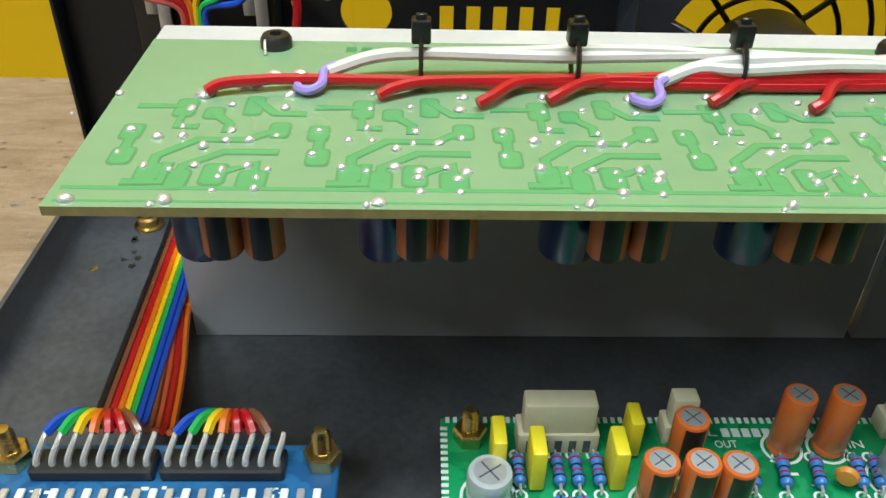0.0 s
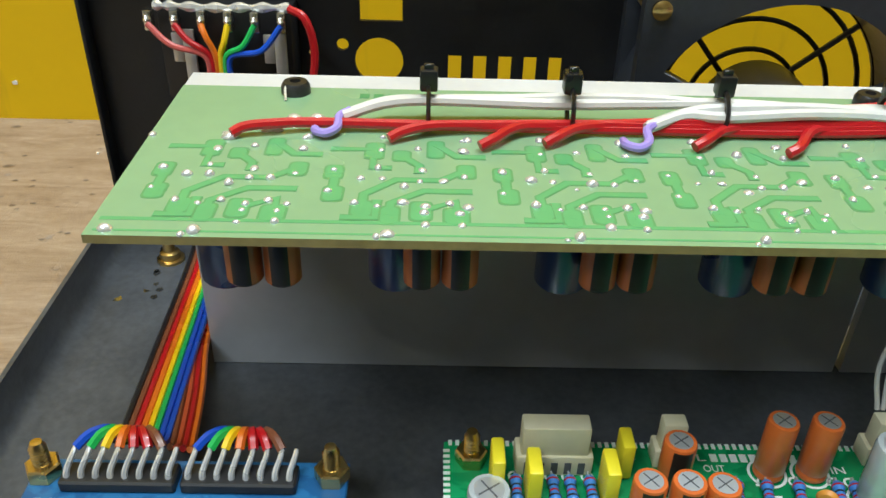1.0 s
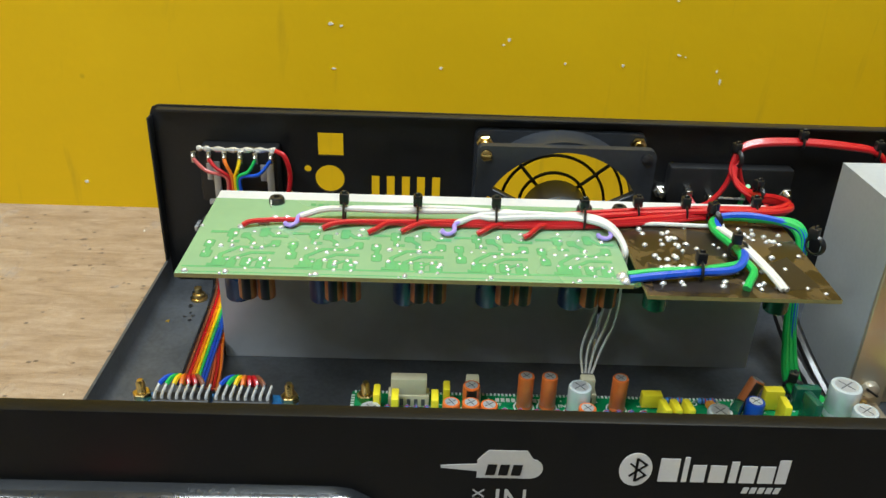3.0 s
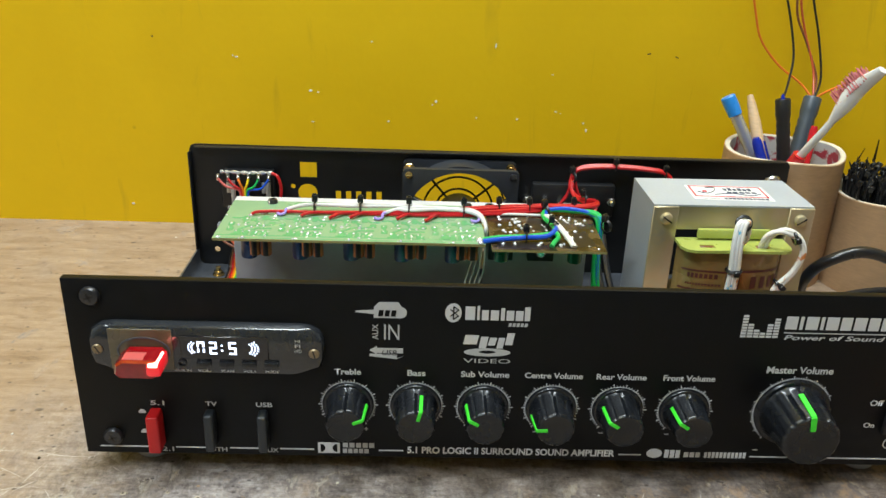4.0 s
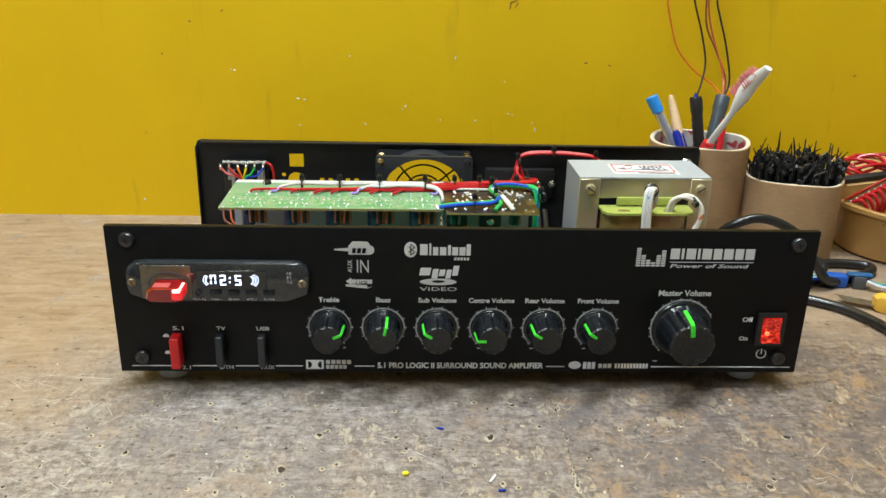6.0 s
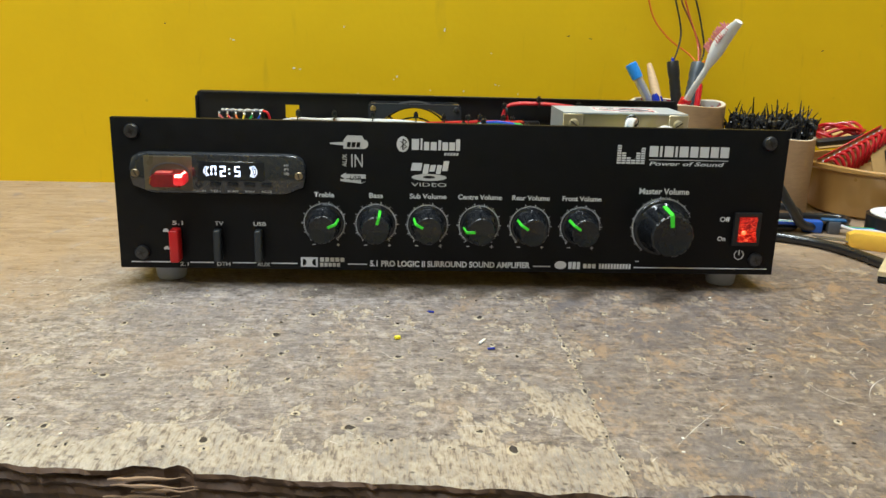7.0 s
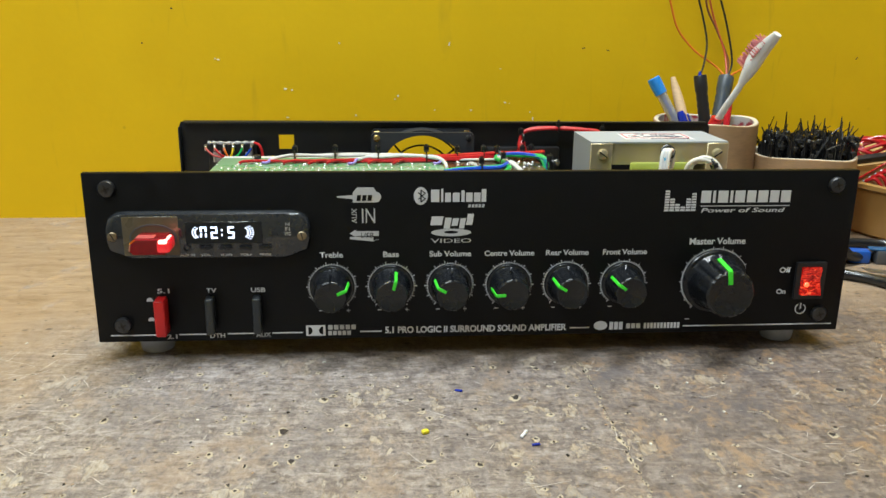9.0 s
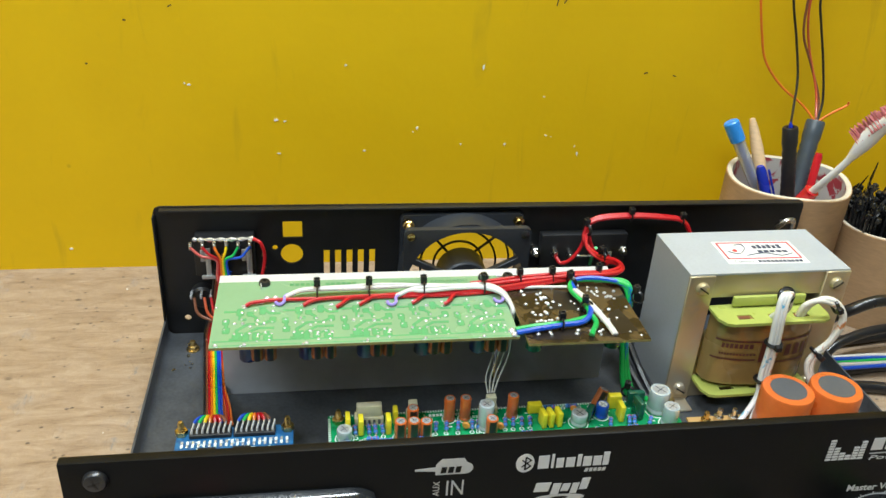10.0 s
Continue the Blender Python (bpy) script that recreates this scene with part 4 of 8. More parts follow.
for a, b, h in ((-0.0286, -0.0240, 0.0990), (-0.0230, -0.0218, 0.0995), (-0.0208, -0.0176, 0.0972), (-0.0166, -0.0128, 0.0972), (-0.0118, -0.0100, 0.0985), (-0.0092, -0.0056, 0.0972), (-0.0048, -0.0012, 0.0972), (-0.0006, 0.0020, 0.0992)):
    shape("emblem_letter_block", [[(a, 0.0920), (b, 0.0920), (b, h), (a, h)]], M["print"])
bars("emblem_word", -0.0080, 0.0015, 0.0888, 0.0906, 5, M["print_grey"], 0.3, 0.2)
for a, b, lo, h in ((-0.0290, -0.0225, 0.0788, 0.0838), (-0.0215, -0.0180, 0.0768, 0.0830), (-0.0172, -0.0138, 0.0784, 0.0826), (-0.0130, -0.0100, 0.0768, 0.0826), (-0.0090, -0.0055, 0.0788, 0.0852)):
    shape("emblem_letter_block", [[(a, lo), (b, lo), (b + 0.001, h), (a + 0.001, h)]], M["print"])
outer, inner = ring_pts(-0.0172, 0.0745, 0.0112, 28, rz=0.0022), ring_pts(-0.0172, 0.0747, 0.0040, 28, rz=0.0009)
bm = bmesh.new()
sheet(bm, [outer, inner], 0.00015, Matrix.Translation((0, -0.00017, 0)))
part("disc_mark", bm, M["print_grey"], panel, "grey disc pictogram", False)
# level-meter emblem and its word
bm = bmesh.new()
for col, h in enumerate((8, 5, 3, 1, 5, 7)):
    if col == 3:
        h = 2
    for k in range(h):
        x, z = 0.1032 + col * 0.0031, 0.0858 + k * 0.00155
        flat_poly(bm, [(x, z), (x + 0.0026, z), (x + 0.0026, z + 0.0011), (x, z + 0.0011)], FRONT(0, 0, -0.00002))
part("level_meter_mark", bm, M["print"], panel, "white stepped level meter emblem", False)
for a, b in ((0.1240, 0.1296), (0.1308, 0.1324), (0.1338, 0.1396), (0.1408, 0.1424), (0.1436, 0.1494), (0.1506, 0.1558), (0.1570, 0.1628), (0.1640, 0.1692), (0.1704, 0.1760)):
    shape("emblem_letter_block", [[(a, 0.0906), (b, 0.0906), (b, 0.0975), (a, 0.0975)]], M["print"])
shape("printed_rule", [[(0.1240, 0.0884), (0.1760, 0.0884), (0.1760, 0.0889), (0.1240, 0.0889)]], M["print_grey"])
# power sign
bm = bmesh.new()
for i in range(14):
    p, q = radians(120 + 300 * i / 14), radians(120 + 300 * (i + 1) / 14)
    flat_poly(bm, [(r * math.cos(a), r * math.sin(a)) for r, a in ((0.0028, p), (0.0034, p), (0.0034, q), (0.0028, q))], FRONT(0.1908, 0.0258, -0.00002))
flat_poly(bm, [(-0.0004, 0.0), (0.0004, 0.0), (0.0004, 0.0036), (-0.0004, 0.0036)], FRONT(0.1908, 0.0258, -0.00002))
part("power_sign", bm, M["print_grey"], panel, "grey power sign", False)
for z in (0.0372, 0.0255):
    shape("button_sign", [[(-0.1868, z - 0.0010), (-0.1832, z - 0.0010), (-0.1832, z), (-0.1842, z + 0.0012), (-0.1858, z + 0.0012), (-0.1868, z)]], M["print_grey"])

# lever switches
for x, material, label, out in ((-0.1782, "switch_red", "tall red switch cap", 0.009), (-0.1517, "switch_black", "charcoal switch cap", 0.007), (-0.1258, "switch_black", "charcoal switch cap", 0.007)):
    bm = bmesh.new()
    hw = 0.0030 if out > 0.008 else 0.0023
    box(bm, x - hw, x + hw, -out, 0.001, 0.0180, 0.0392, 0.0012, 3)
    part("switch_lever", bm, M[material], amp, label)

# rocker switch
bm = bmesh.new()
sheet(bm, [[(0.1846, 0.0326), (0.2024, 0.0326), (0.2024, 0.0549), (0.1846, 0.0549)], [(0.1876, 0.0352), (0.1876, 0.0522), (0.1996, 0.0522), (0.1996, 0.0352)]], 0.0022, Matrix.Translation((0, -0.0022, 0)))
rocker = part("power_switch", bm, M["header"], amp, "black rocker switch frame with lit red rocker")
bm = bmesh.new()
prof = [(-0.0012, 0.0354), (-0.0052, 0.0358), (-0.0022, 0.0437), (-0.0034, 0.0519), (0.0012, 0.0521)]
a = [bm.verts.new((0.1878, y, z)) for y, z in prof]
b = [bm.verts.new((0.1994, y, z)) for y, z in prof]
for i in range(len(prof)):
    j = (i + 1) % len(prof)
    bm.faces.new([a[i], a[j], b[j], b[i]])
bm.faces.new(a)
bm.faces.new(b)
part("rocker", bm, M["rocker"], rocker, "glowing translucent red rocker", False)
bm = bmesh.new()
lathe(bm, [(0.0, 0.0), (0.0012, 0.0001), (0.0016, 0.0006), (0.0009, 0.0013), (0, 0.0014)], 10, axis_m((0.1908, -0.0030, 0.0418), (0, -1, 0.1)))
part("neon", bm, M["rocker_hot"], rocker)

# media player module
PLX0, PLX1, PLZ0, PLZ1 = -0.2045, -0.0945, 0.0618, 0.0882
bm = bmesh.new()
cz = (PLZ0 + PLZ1) / 2
out = []
for x, z in ((-0.2045, 0.0720), (-0.2030, 0.0665), (-0.1985, 0.0648), (-0.1935, 0.0625), (-0.1900, 0.0618), (-0.1090, 0.0618), (-0.1055, 0.0625), (-0.1005, 0.0648), (-0.0960, 0.0665), (-0.0945, 0.0720), (-0.0945, 0.0800), (-0.0965, 0.0850), (-0.1010, 0.0876), (-0.1060, 0.0882), (-0.1930, 0.0882), (-0.1980, 0.0876), (-0.2025, 0.0850), (-0.2045, 0.0800)):
    out.append((x, z))
lv = []
for k, (y, inset) in enumerate(((0.0, 0.0), (-0.0030, 0.0002), (-0.0046, 0.0012), (-0.0052, 0.0030))):
    lv.append([bm.verts.new((-0.1495 + (x + 0.1495) * (1 - inset / 0.055), y, cz + (z - cz) * (1 - inset / 0.0132))) for x, z in out])
for a, b in zip(lv, lv[1:]):
    for i in range(len(out)):
        j = (i + 1) % len(out)
        bm.faces.new([a[i], a[j], b[j], b[i]])
bm.faces.new(lv[0][::-1])
bm.faces.new(lv[-1])
player = part("media_player", bm, M["bezel"], amp, "smoked plastic media player module with lit display")
for x, z in ((-0.2000, 0.0752), (-0.0992, 0.0748)):
    bm = bmesh.new()
    m = axis_m((x, -0.0045, z), (0, -1, 0))
    lathe(bm, [(0.0026, 0), (0.0026, 0.0011), (0.0021, 0.0016), (0, 0.0017)], 16, m)
    sc = part("module_screw", bm, M["dull_screw"], player, "dull slotted brass screw")
    bm = bmesh.new()
    box(bm, -0.0021, 0.0021, -0.0001, 0.0001, -0.0003, 0.0003)
    bmesh.ops.transform(bm, matrix=pose(x, -0.00622, z, 0, 62 if x < -0.15 else 75, 0), verts=bm.verts)
    part("slot", bm, M["header"], sc)
bm = bmesh.new()
box(bm, -0.1945, -0.1650, -0.0056, -0.0050, 0.0645, 0.0862, 0.0002, 1)
part("board_window", bm, M["bezel_in"], player, "tan circuit board behind the bezel")
bm = bmesh.new()
sheet(bm, [ring_pts(-0.1785, 0.0745, 0.0125, 28, rz=0.0078), ring_pts(-0.1785, 0.0745, 0.0117, 28, rz=0.0070)], 0.0005, Matrix.Translation((0, -0.0060, 0)))
part("socket_rim", bm, M["cap_grey"], player)
bm = bmesh.new()
box(bm, -0.1615, -0.1205, -0.0058, -0.0050, 0.0710, 0.0832, 0.0003, 1)
display = part("display", bm, M["glass"], player, "black glass display with white lit digits")


def seven(bm, x, z, h, segs):
    w, t = h * 0.52, h * 0.125
    boxes = {"a": (0, w, h - t, h), "g": (0, w, h / 2 - t / 2, h / 2 + t / 2), "d": (0, w, 0, t), "f": (0, t, h / 2 + t * 0.6, h - t * 1.1), "e": (0, t, t * 1.1, h / 2 - t * 0.6), "b": (w - t, w, h / 2 + t * 0.6, h - t * 1.1), "c": (w - t, w, t * 1.1, h / 2 - t * 0.6)}
    for s in segs:
        a, b, c, d = boxes[s]
        box(bm, x + a, x + b, -0.00605, -0.0057, z + c, z + d)


bm = bmesh.new()
seven(bm, -0.1535, 0.0739, 0.0066, "abcef")
seven(bm, -0.1478, 0.0739, 0.0066, "abged")
for z in (0.0755, 0.0782):
    box(bm, -0.1424, -0.1416, -0.00605, -0.0057, z, z + 0.0008)
seven(bm, -0.1388, 0.0739, 0.0066, "afgcd")
for s, cx in ((1, -0.1345), (-1, -0.1496)):
    for r in (0.0066, 0.0080, 0.0094) if s > 0 else (0.0066, 0.0080):
        for k in range(7):
            a = radians(-36 + 12 * k)
            x, z = cx + s * r * math.cos(a), 0.0772 + r * 0.62 * math.sin(a)
            box(bm, x - 0.0003, x + 0.0003, -0.00605, -0.0057, z - 0.0003, z + 0.0003)
part("digits", bm, M["digit"], display, "white glowing digits and arcs", False)
for i, word in enumerate(("VOL-", "SCAN", "VOL+", "MODE")):
    x = -0.1510 + 0.0106 * i
    bm = bmesh.new()
    box(bm, x - 0.0034, x + 0.0034, -0.0068, -0.0050, 0.0675, 0.0700, 0.0005)
    part("push_button", bm, M["knob"], player)
    lettering("printed_word", word, FRONT(x, 0.0646, -0.0053), 0.0062, 0.0014, M["print_grey"], player)
bm = bmesh.new()
lathe(bm, [(0.0021, 0), (0.0021, 0.0006), (0.0014, 0.0008), (0.0012, 0.0)], 16, axis_m((-0.1612, -0.0052, 0.0684), (0, -1, 0)), close=False)
part("audio_jack", bm, M["header"], player)
lettering("printed_word", "AUX IN", FRONT(-0.1612, 0.0646, -0.0053), 0.0078, 0.0014, M["print_grey"], player)
for k, word in enumerate(("HI", "FI", "VFD")):
    lettering("printed_word", word, FRONT(-0.1068, 0.0815 - 0.0027 * k, -0.0053), 0.0020 + 0.0013 * (k == 2) + 0.0004, 0.0019, M["print_grey"], player)

# memory stick in the player
stick = thing("usb_stick", "glowing translucent red memory stick plugged into the player", "usb stick", -0.178, -0.012, 0.0735)
bm = bmesh.new()
fp = [(-0.1888, 0.0700), (-0.1870, 0.0680), (-0.1700, 0.0680), (-0.1676, 0.0712), (-0.1676, 0.0745), (-0.1698, 0.0768), (-0.1850, 0.0768), (-0.1880, 0.0745)]
loops = []
for y, k in ((-0.0062, 0.9), (-0.0075, 1.0), (-0.0195, 1.0), (-0.0213, 0.88)):
    loops.append([bm.verts.new((-0.1782 + (x + 0.1782) * k, y, 0.0724 + (z - 0.0724) * k)) for x, z in fp])
for a, b in zip(loops, loops[1:]):
    for i in range(8):
        bm.faces.new([a[i], a[(i + 1) % 8], b[(i + 1) % 8], b[i]])
bm.faces.new(loops[0])
bm.faces.new(loops[-1])
part("case", bm, M["usb"], stick, smooth=False)
bm = bmesh.new()
box(bm, -0.1740, -0.1672, -0.0217, -0.0080, 0.0692, 0.0760, 0.0014, 2)
lit = part("lit_end", bm, M["lit_red"], stick, "clear red end lit from inside")
bm = bmesh.new()
box(bm, -0.1728, -0.1682, -0.0219, -0.0100, 0.0742, 0.0764, 0.0006)
part("light", bm, M["led"], lit, "bright red activity light")
bm = bmesh.new()
box(bm, -0.1850, -0.1755, -0.0190, -0.0125, 0.07675, 0.0770, 0.0001, 1)
part("printed_label", bm, M["w_pink"], stick, "pale printed label")
stick.location.x, stick.location.z = stick.location.x + 0.0008, stick.location.z + 0.0012

# feet
for x in (-0.1885, 0.1885):
    for y in (0.021, 0.200):
        bm = bmesh.new()
        lathe(bm, [(0.0088, 0.0), (0.0094, 0.0008), (0.0108, 0.0100), (0.0108, 0.0122)], 28, Matrix.Translation((x, y, 0)))
        part("foot", bm, M["foot"], amp, "round translucent white plastic foot")

# chassis: floor with upturned side lips
bm = bmesh.new()
prof = [(-0.2142, 0.0275), (-0.2142, 0.0165), (-0.2134, 0.0143), (-0.2112, 0.0134), (0.2112, 0.0134), (0.2134, 0.0143), (0.2142, 0.0165), (0.2142, 0.0275)]
inner = [(-0.2130, 0.0275), (-0.2130, 0.0185), (-0.2122, 0.0164), (-0.2108, 0.0152), (-0.2088, 0.0146), (0.2088, 0.0146), (0.2108, 0.0152), (0.2122, 0.0164), (0.2130, 0.0185), (0.2130, 0.0275)]
loop = prof + inner[::-1]
a = [bm.verts.new((x, 0.003, z)) for x, z in loop]
b = [bm.verts.new((x, 0.2215, z)) for x, z in loop]
for i in range(len(loop)):
    j = (i + 1) % len(loop)
    bm.faces.new([a[i], a[j], b[j], b[i]])
bm.faces.new(a)
bm.faces.new(b[::-1])
part("chassis_floor", bm, M["floor_sheen_steel"], amp, "black powder-coated steel floor, its grey sheen put into the colour")

# rear panel with cut-outs
FX, FZ = -0.0235, 0.0605
rect = lambda x0, x1, z0, z1: [(x0, z0), (x1, z0), (x1, z1), (x0, z1)]
holes = [rect(-0.1372, -0.1252, 0.0838, 0.0952), ring_pts(-0.1320, 0.0720, 0.0070, 28), ring_pts(-0.1424, 0.0768, 0.0018, 12), ring_pts(-0.2000, 0.0262, 0.0022, 12), ring_pts(FX, FZ, 0.0375, 56)]
holes += [rect(-0.1120 + 0.0073 * i, -0.1120 + 0.0073 * i + 0.0038, 0.0480, 0.0742) for i in range(5)]
c = 0.004
outline = [(-0.2142, 0.0134), (0.2135, 0.0134), (0.2135, 0.1055 - c), (0.2122, 0.1055 - c * 0.3), (0.2095, 0.1055), (-0.2102, 0.1065), (-0.2130, 0.1065 - c * 0.3), (-0.2142, 0.1065 - c)]
bm = bmesh.new()
sheet(bm, [outline] + holes, 0.0014, Matrix.Translation((0, DEPTH, 0)))
rear = part("rear_panel", bm, M["steel"], amp, "black rear panel with square, round and slotted cut-outs", False)
bm = bmesh.new()
box(bm, -0.2100, 0.2092, DEPTH - 0.0050, DEPTH - 0.0001, 0.1048, 0.1060, 0.0003)
part("rear_flange", bm, M["steel"], amp)
bm = bmesh.new()
box(bm, -0.2142, -0.2130, DEPTH - 0.006, DEPTH - 0.0002, 0.0277, 0.1020, 0.0004)
part("rear_side_flange", bm, M["steel"], amp)

# fan guard outside and the fan itself
bm = bmesh.new()
for r in (0.0075, 0.0165, 0.0255, 0.0345):
    sweep(bm, [(FX + x, DEPTH + 0.0035, FZ + z) for x, z in ring_pts(0, 0, r, 41, 0, 360 - 360 / 41 * 0)] + [(FX + r, DEPTH + 0.0035, FZ)], 0.0008, 6, 1)
for a in (40, 130, 220, 310):
    ca, sa = math.cos(radians(a)), math.sin(radians(a))
    sweep(bm, [(FX + 0.006 * ca, DEPTH + 0.0025, FZ + 0.006 * sa), (FX + 0.050 * ca, DEPTH + 0.0025, FZ + 0.050 * sa)], 0.0009, 6, 1)
part("fan_guard", bm, M["screw"], amp, "black wire finger guard")
fan = thing_fan = new("cooling_fan")
fan.parent = amp
fan.matrix_parent_inverse = Matrix.Translation((0, -0.11, 0))
fan["label"] = "black square cooling fan"
FY0, FY1 = 0.1975, 0.2222
for y0, y1 in ((FY0, FY0 + 0.0042), (FY1 - 0.0042, FY1)):
    bm = bmesh.new()
    o = []
    for sx, sz, a in ((1, 1, 0), (-1, 1, 90), (-1, -1, 180), (1, -1, 270)):
        o += ring_pts(FX + sx * 0.0365, FZ + sz * 0.0365, 0.0035, 6, a, a + 90)
    hs = [ring_pts(FX, FZ, 0.0378, 56)] + [ring_pts(FX + sx * 0.0358, FZ + sz * 0.0358, 0.0021, 12) for sx in (1, -1) for sz in (1, -1)]
    sheet(bm, [o] + hs, y1 - y0, Matrix.Translation((0, y0, 0)))
    part("fan_frame", bm, M["fan"], fan, smooth=False)
bm = bmesh.new()
lathe(bm, [(0.0378, FY0 + 0.0042), (0.0378, FY1 - 0.0042), (0.0412, FY1 - 0.0042), (0.0412, FY0 + 0.0042), (0.0378, FY0 + 0.0042)], 56, Matrix.Translation((FX, 0, FZ)) @ Matrix.Rotation(radians(-90), 4, "X"), close=False)
part("fan_duct", bm, M["fan"], fan)
bm = bmesh.new()
lathe(bm, [(0, FY0 + 0.0003), (0.0150, FY0 + 0.0003), (0.0160, FY0 + 0.0012), (0.0160, FY1 - 0.004), (0, FY1 - 0.004)], 40, Matrix.Translation((FX, 0, FZ)) @ Matrix.Rotation(radians(-90), 4, "X"), close=False)
part("fan_hub", bm, M["fan"], fan)
for a in (27, 152, 207, 332):
    bm = bmesh.new()
    box(bm, 0.0150, 0.0385, -0.0022, 0.0022, -0.0021, 0.0021, 0.0004, 1, 0, Matrix.Translation((FX, FY0 + 0.0022, FZ)) @ Matrix.Rotation(radians(-a), 4, "Y"))
    part("fan_strut", bm, M["fan"], fan)
for blade in (196, 232, 268, 304, 340):
    bm = bmesh.new()
    rows = []
    for i in range(7):
        r = 0.0158 + (0.0365 - 0.0158) * i / 6
        row = []
        for j in range(3):
            a = radians(blade + (j - 1) * (4 + 2 * i / 6) + i * 2.0)
            y = 0.2145 - 0.0045 * j
            row.append(bm.verts.new((FX + r * math.cos(a), y, FZ + r * math.sin(a))))
        rows.append(row)
    fs = []
    for p, q in zip(rows, rows[1:]):
        for j in range(2):
            fs.append(bm.faces.new([p[j], p[j + 1], q[j + 1], q[j]]))
    bmesh.ops.solidify(bm, geom=fs, thickness=0.0009)
    part("fan_blade", bm, M["fan"], fan)


def bolt(x, y0, y1, z, r, material, parent, name="bolt"):
    """A threaded end with its nut, pointing into the box."""
    bm = bmesh.new()
    m = axis_m((x, y1, z), (0, -1, 0))
    L = y1 - y0
    prof = [(r, 0)]
    n = max(4, int(L / 0.0008))
    for i in range(n):
        prof += [(r, L * (i + 0.25) / n), (r * 0.86, L * (i + 0.75) / n)]
    prof += [(r * 0.8, L), (0, L)]
    lathe(bm, prof, 12, m)
    lathe(bm, [(r * 1.9, L * 0.25), (r * 2.0, L * 0.3), (r * 2.0, L * 0.62), (r * 1.7, L * 0.68)], 6, m)
    return part(name, bm, material, parent)


for x, z in ((FX - 0.0358, FZ + 0.0358), (FX + 0.0358, FZ + 0.0358)):
    bolt(x, FY0 + 0.0100 if x < FX else FY0 + 0.016, FY1 - 0.0042, z, 0.0019, M["brass"], fan, "fan_bolt")
for x in (FX - 0.0358, FX + 0.0358):
    bm = bmesh.new()
    lathe(bm, [(0.0026, 0), (0.0026, 0.0012), (0.0016, 0.0018), (0, 0.0018)], 14, axis_m((x, FY0, FZ + 0.0358), (0, -1, 0)))
    part("fan_screw", bm, M["brass"] if x < FX else M["screw"], fan)

# mains inlet plate
bm = bmesh.new()
box(bm, 0.0290, 0.0880, DEPTH - 0.0075, DEPTH - 0.0001, 0.0610, 0.0860, 0.0012)
inlet = part("mains_socket", bm, M["header"], amp, "black mains socket body with metal lugs")
for x in (0.0255, 0.0860):
    bolt(x, DEPTH - 0.0120, DEPTH - 0.0001, 0.0735, 0.0018, M["chrome"], amp, "socket_bolt")
for x, z in ((0.0375, 0.0765), (0.0480, 0.0745), (0.0740, 0.0760)):
    bm = bmesh.new()
    box(bm, x - 0.0014, x + 0.0014, DEPTH - 0.0150, DEPTH - 0.0075, z - 0.0040, z + 0.0008, 0.0002, 1)
    part("lug", bm, M["chrome"], inlet)
wire("lug_link", [(0.0480, 0.2085, 0.0740), (0.0560, 0.2070, 0.0745), (0.0640, 0.2080, 0.0738)], 0.0006, M["solder"], amp)

# phono socket block and its leads
bm = bmesh.new()
box(bm, -0.1905, -0.1545, DEPTH - 0.0120, DEPTH - 0.0001, 0.0640, 0.0900, 0.0010)
phono = part("phono_socket_block", bm, M["header"], amp, "black phono socket block with tinned lugs")
bm = bmesh.new()
sweep(bm, [(-0.1900, 0.2085, 0.0912), (-0.1840, 0.2075, 0.0914), (-0.1740, 0.2080, 0.0910), (-0.1640, 0.2075, 0.0914), (-0.1545, 0.2085, 0.0912)], lambda t: 0.0011 + 0.0004 * math.sin(t * 40), 8, 10)
part("ground_bar", bm, M["solder"], phono, "lumpy tinned ground wire")
for i in range(6):
    x = -0.1915 + 0.0070 * i
    bm = bmesh.new()
    box(bm, x - 0.0011, x + 0.0011, 0.2060, 0.2090, 0.0850, 0.0905, 0.0004)
    lathe(bm, [(0, -0.0012), (0.0011, -0.0006), (0.0013, 0.0003), (0.0007, 0.0012), (0, 0.0014)], 10, Matrix.Translation((x, 0.2062, 0.0880)))
    part("lug", bm, M["chrome"], phono)
for x in (-0.1820, -0.1575):
    bm = bmesh.new()
    box(bm, x - 0.0016, x + 0.0016, 0.2078, 0.2090, 0.0655, 0.0850, 0.0003)
    box(bm, x - 0.0045, x + 0.0035, 0.2070, 0.2090, 0.0640, 0.0662, 0.0003)
    box(bm, x - 0.0045, x - 0.0016, 0.2078, 0.2090, 0.0760, 0.0840, 0.0003)
    part("bracket", bm, M["cap_top"], phono, "bent tinned bracket")
    for z in (0.0700, 0.0790):
        bm = bmesh.new()
        lathe(bm, [(0.0011, 0), (0.0011, 0.001), (0, 0.0014)], 10, axis_m((x + 0.0085, DEPTH - 0.0120, z), (0, -1, 0)))
        part("rivet", bm, M["brass"], phono)
for i, key in enumerate(("pink", "red", "orange", "yellow", "green", "blue")):
    x0 = -0.1915 + 0.0070 * i
    xb = -0.1735 + 0.0013 * (i - 2.5)
    wire("phono_lead", [(x0, 0.2055, 0.0872), (x0 * 0.6 + xb * 0.4, 0.2040, 0.0845 - 0.0012 * abs(i - 2)), (xb, 0.2040, 0.0790), (xb, 0.2035, 0.0700), (xb, 0.2025, 0.0655)], 0.00085, M["w_" + key], amp)
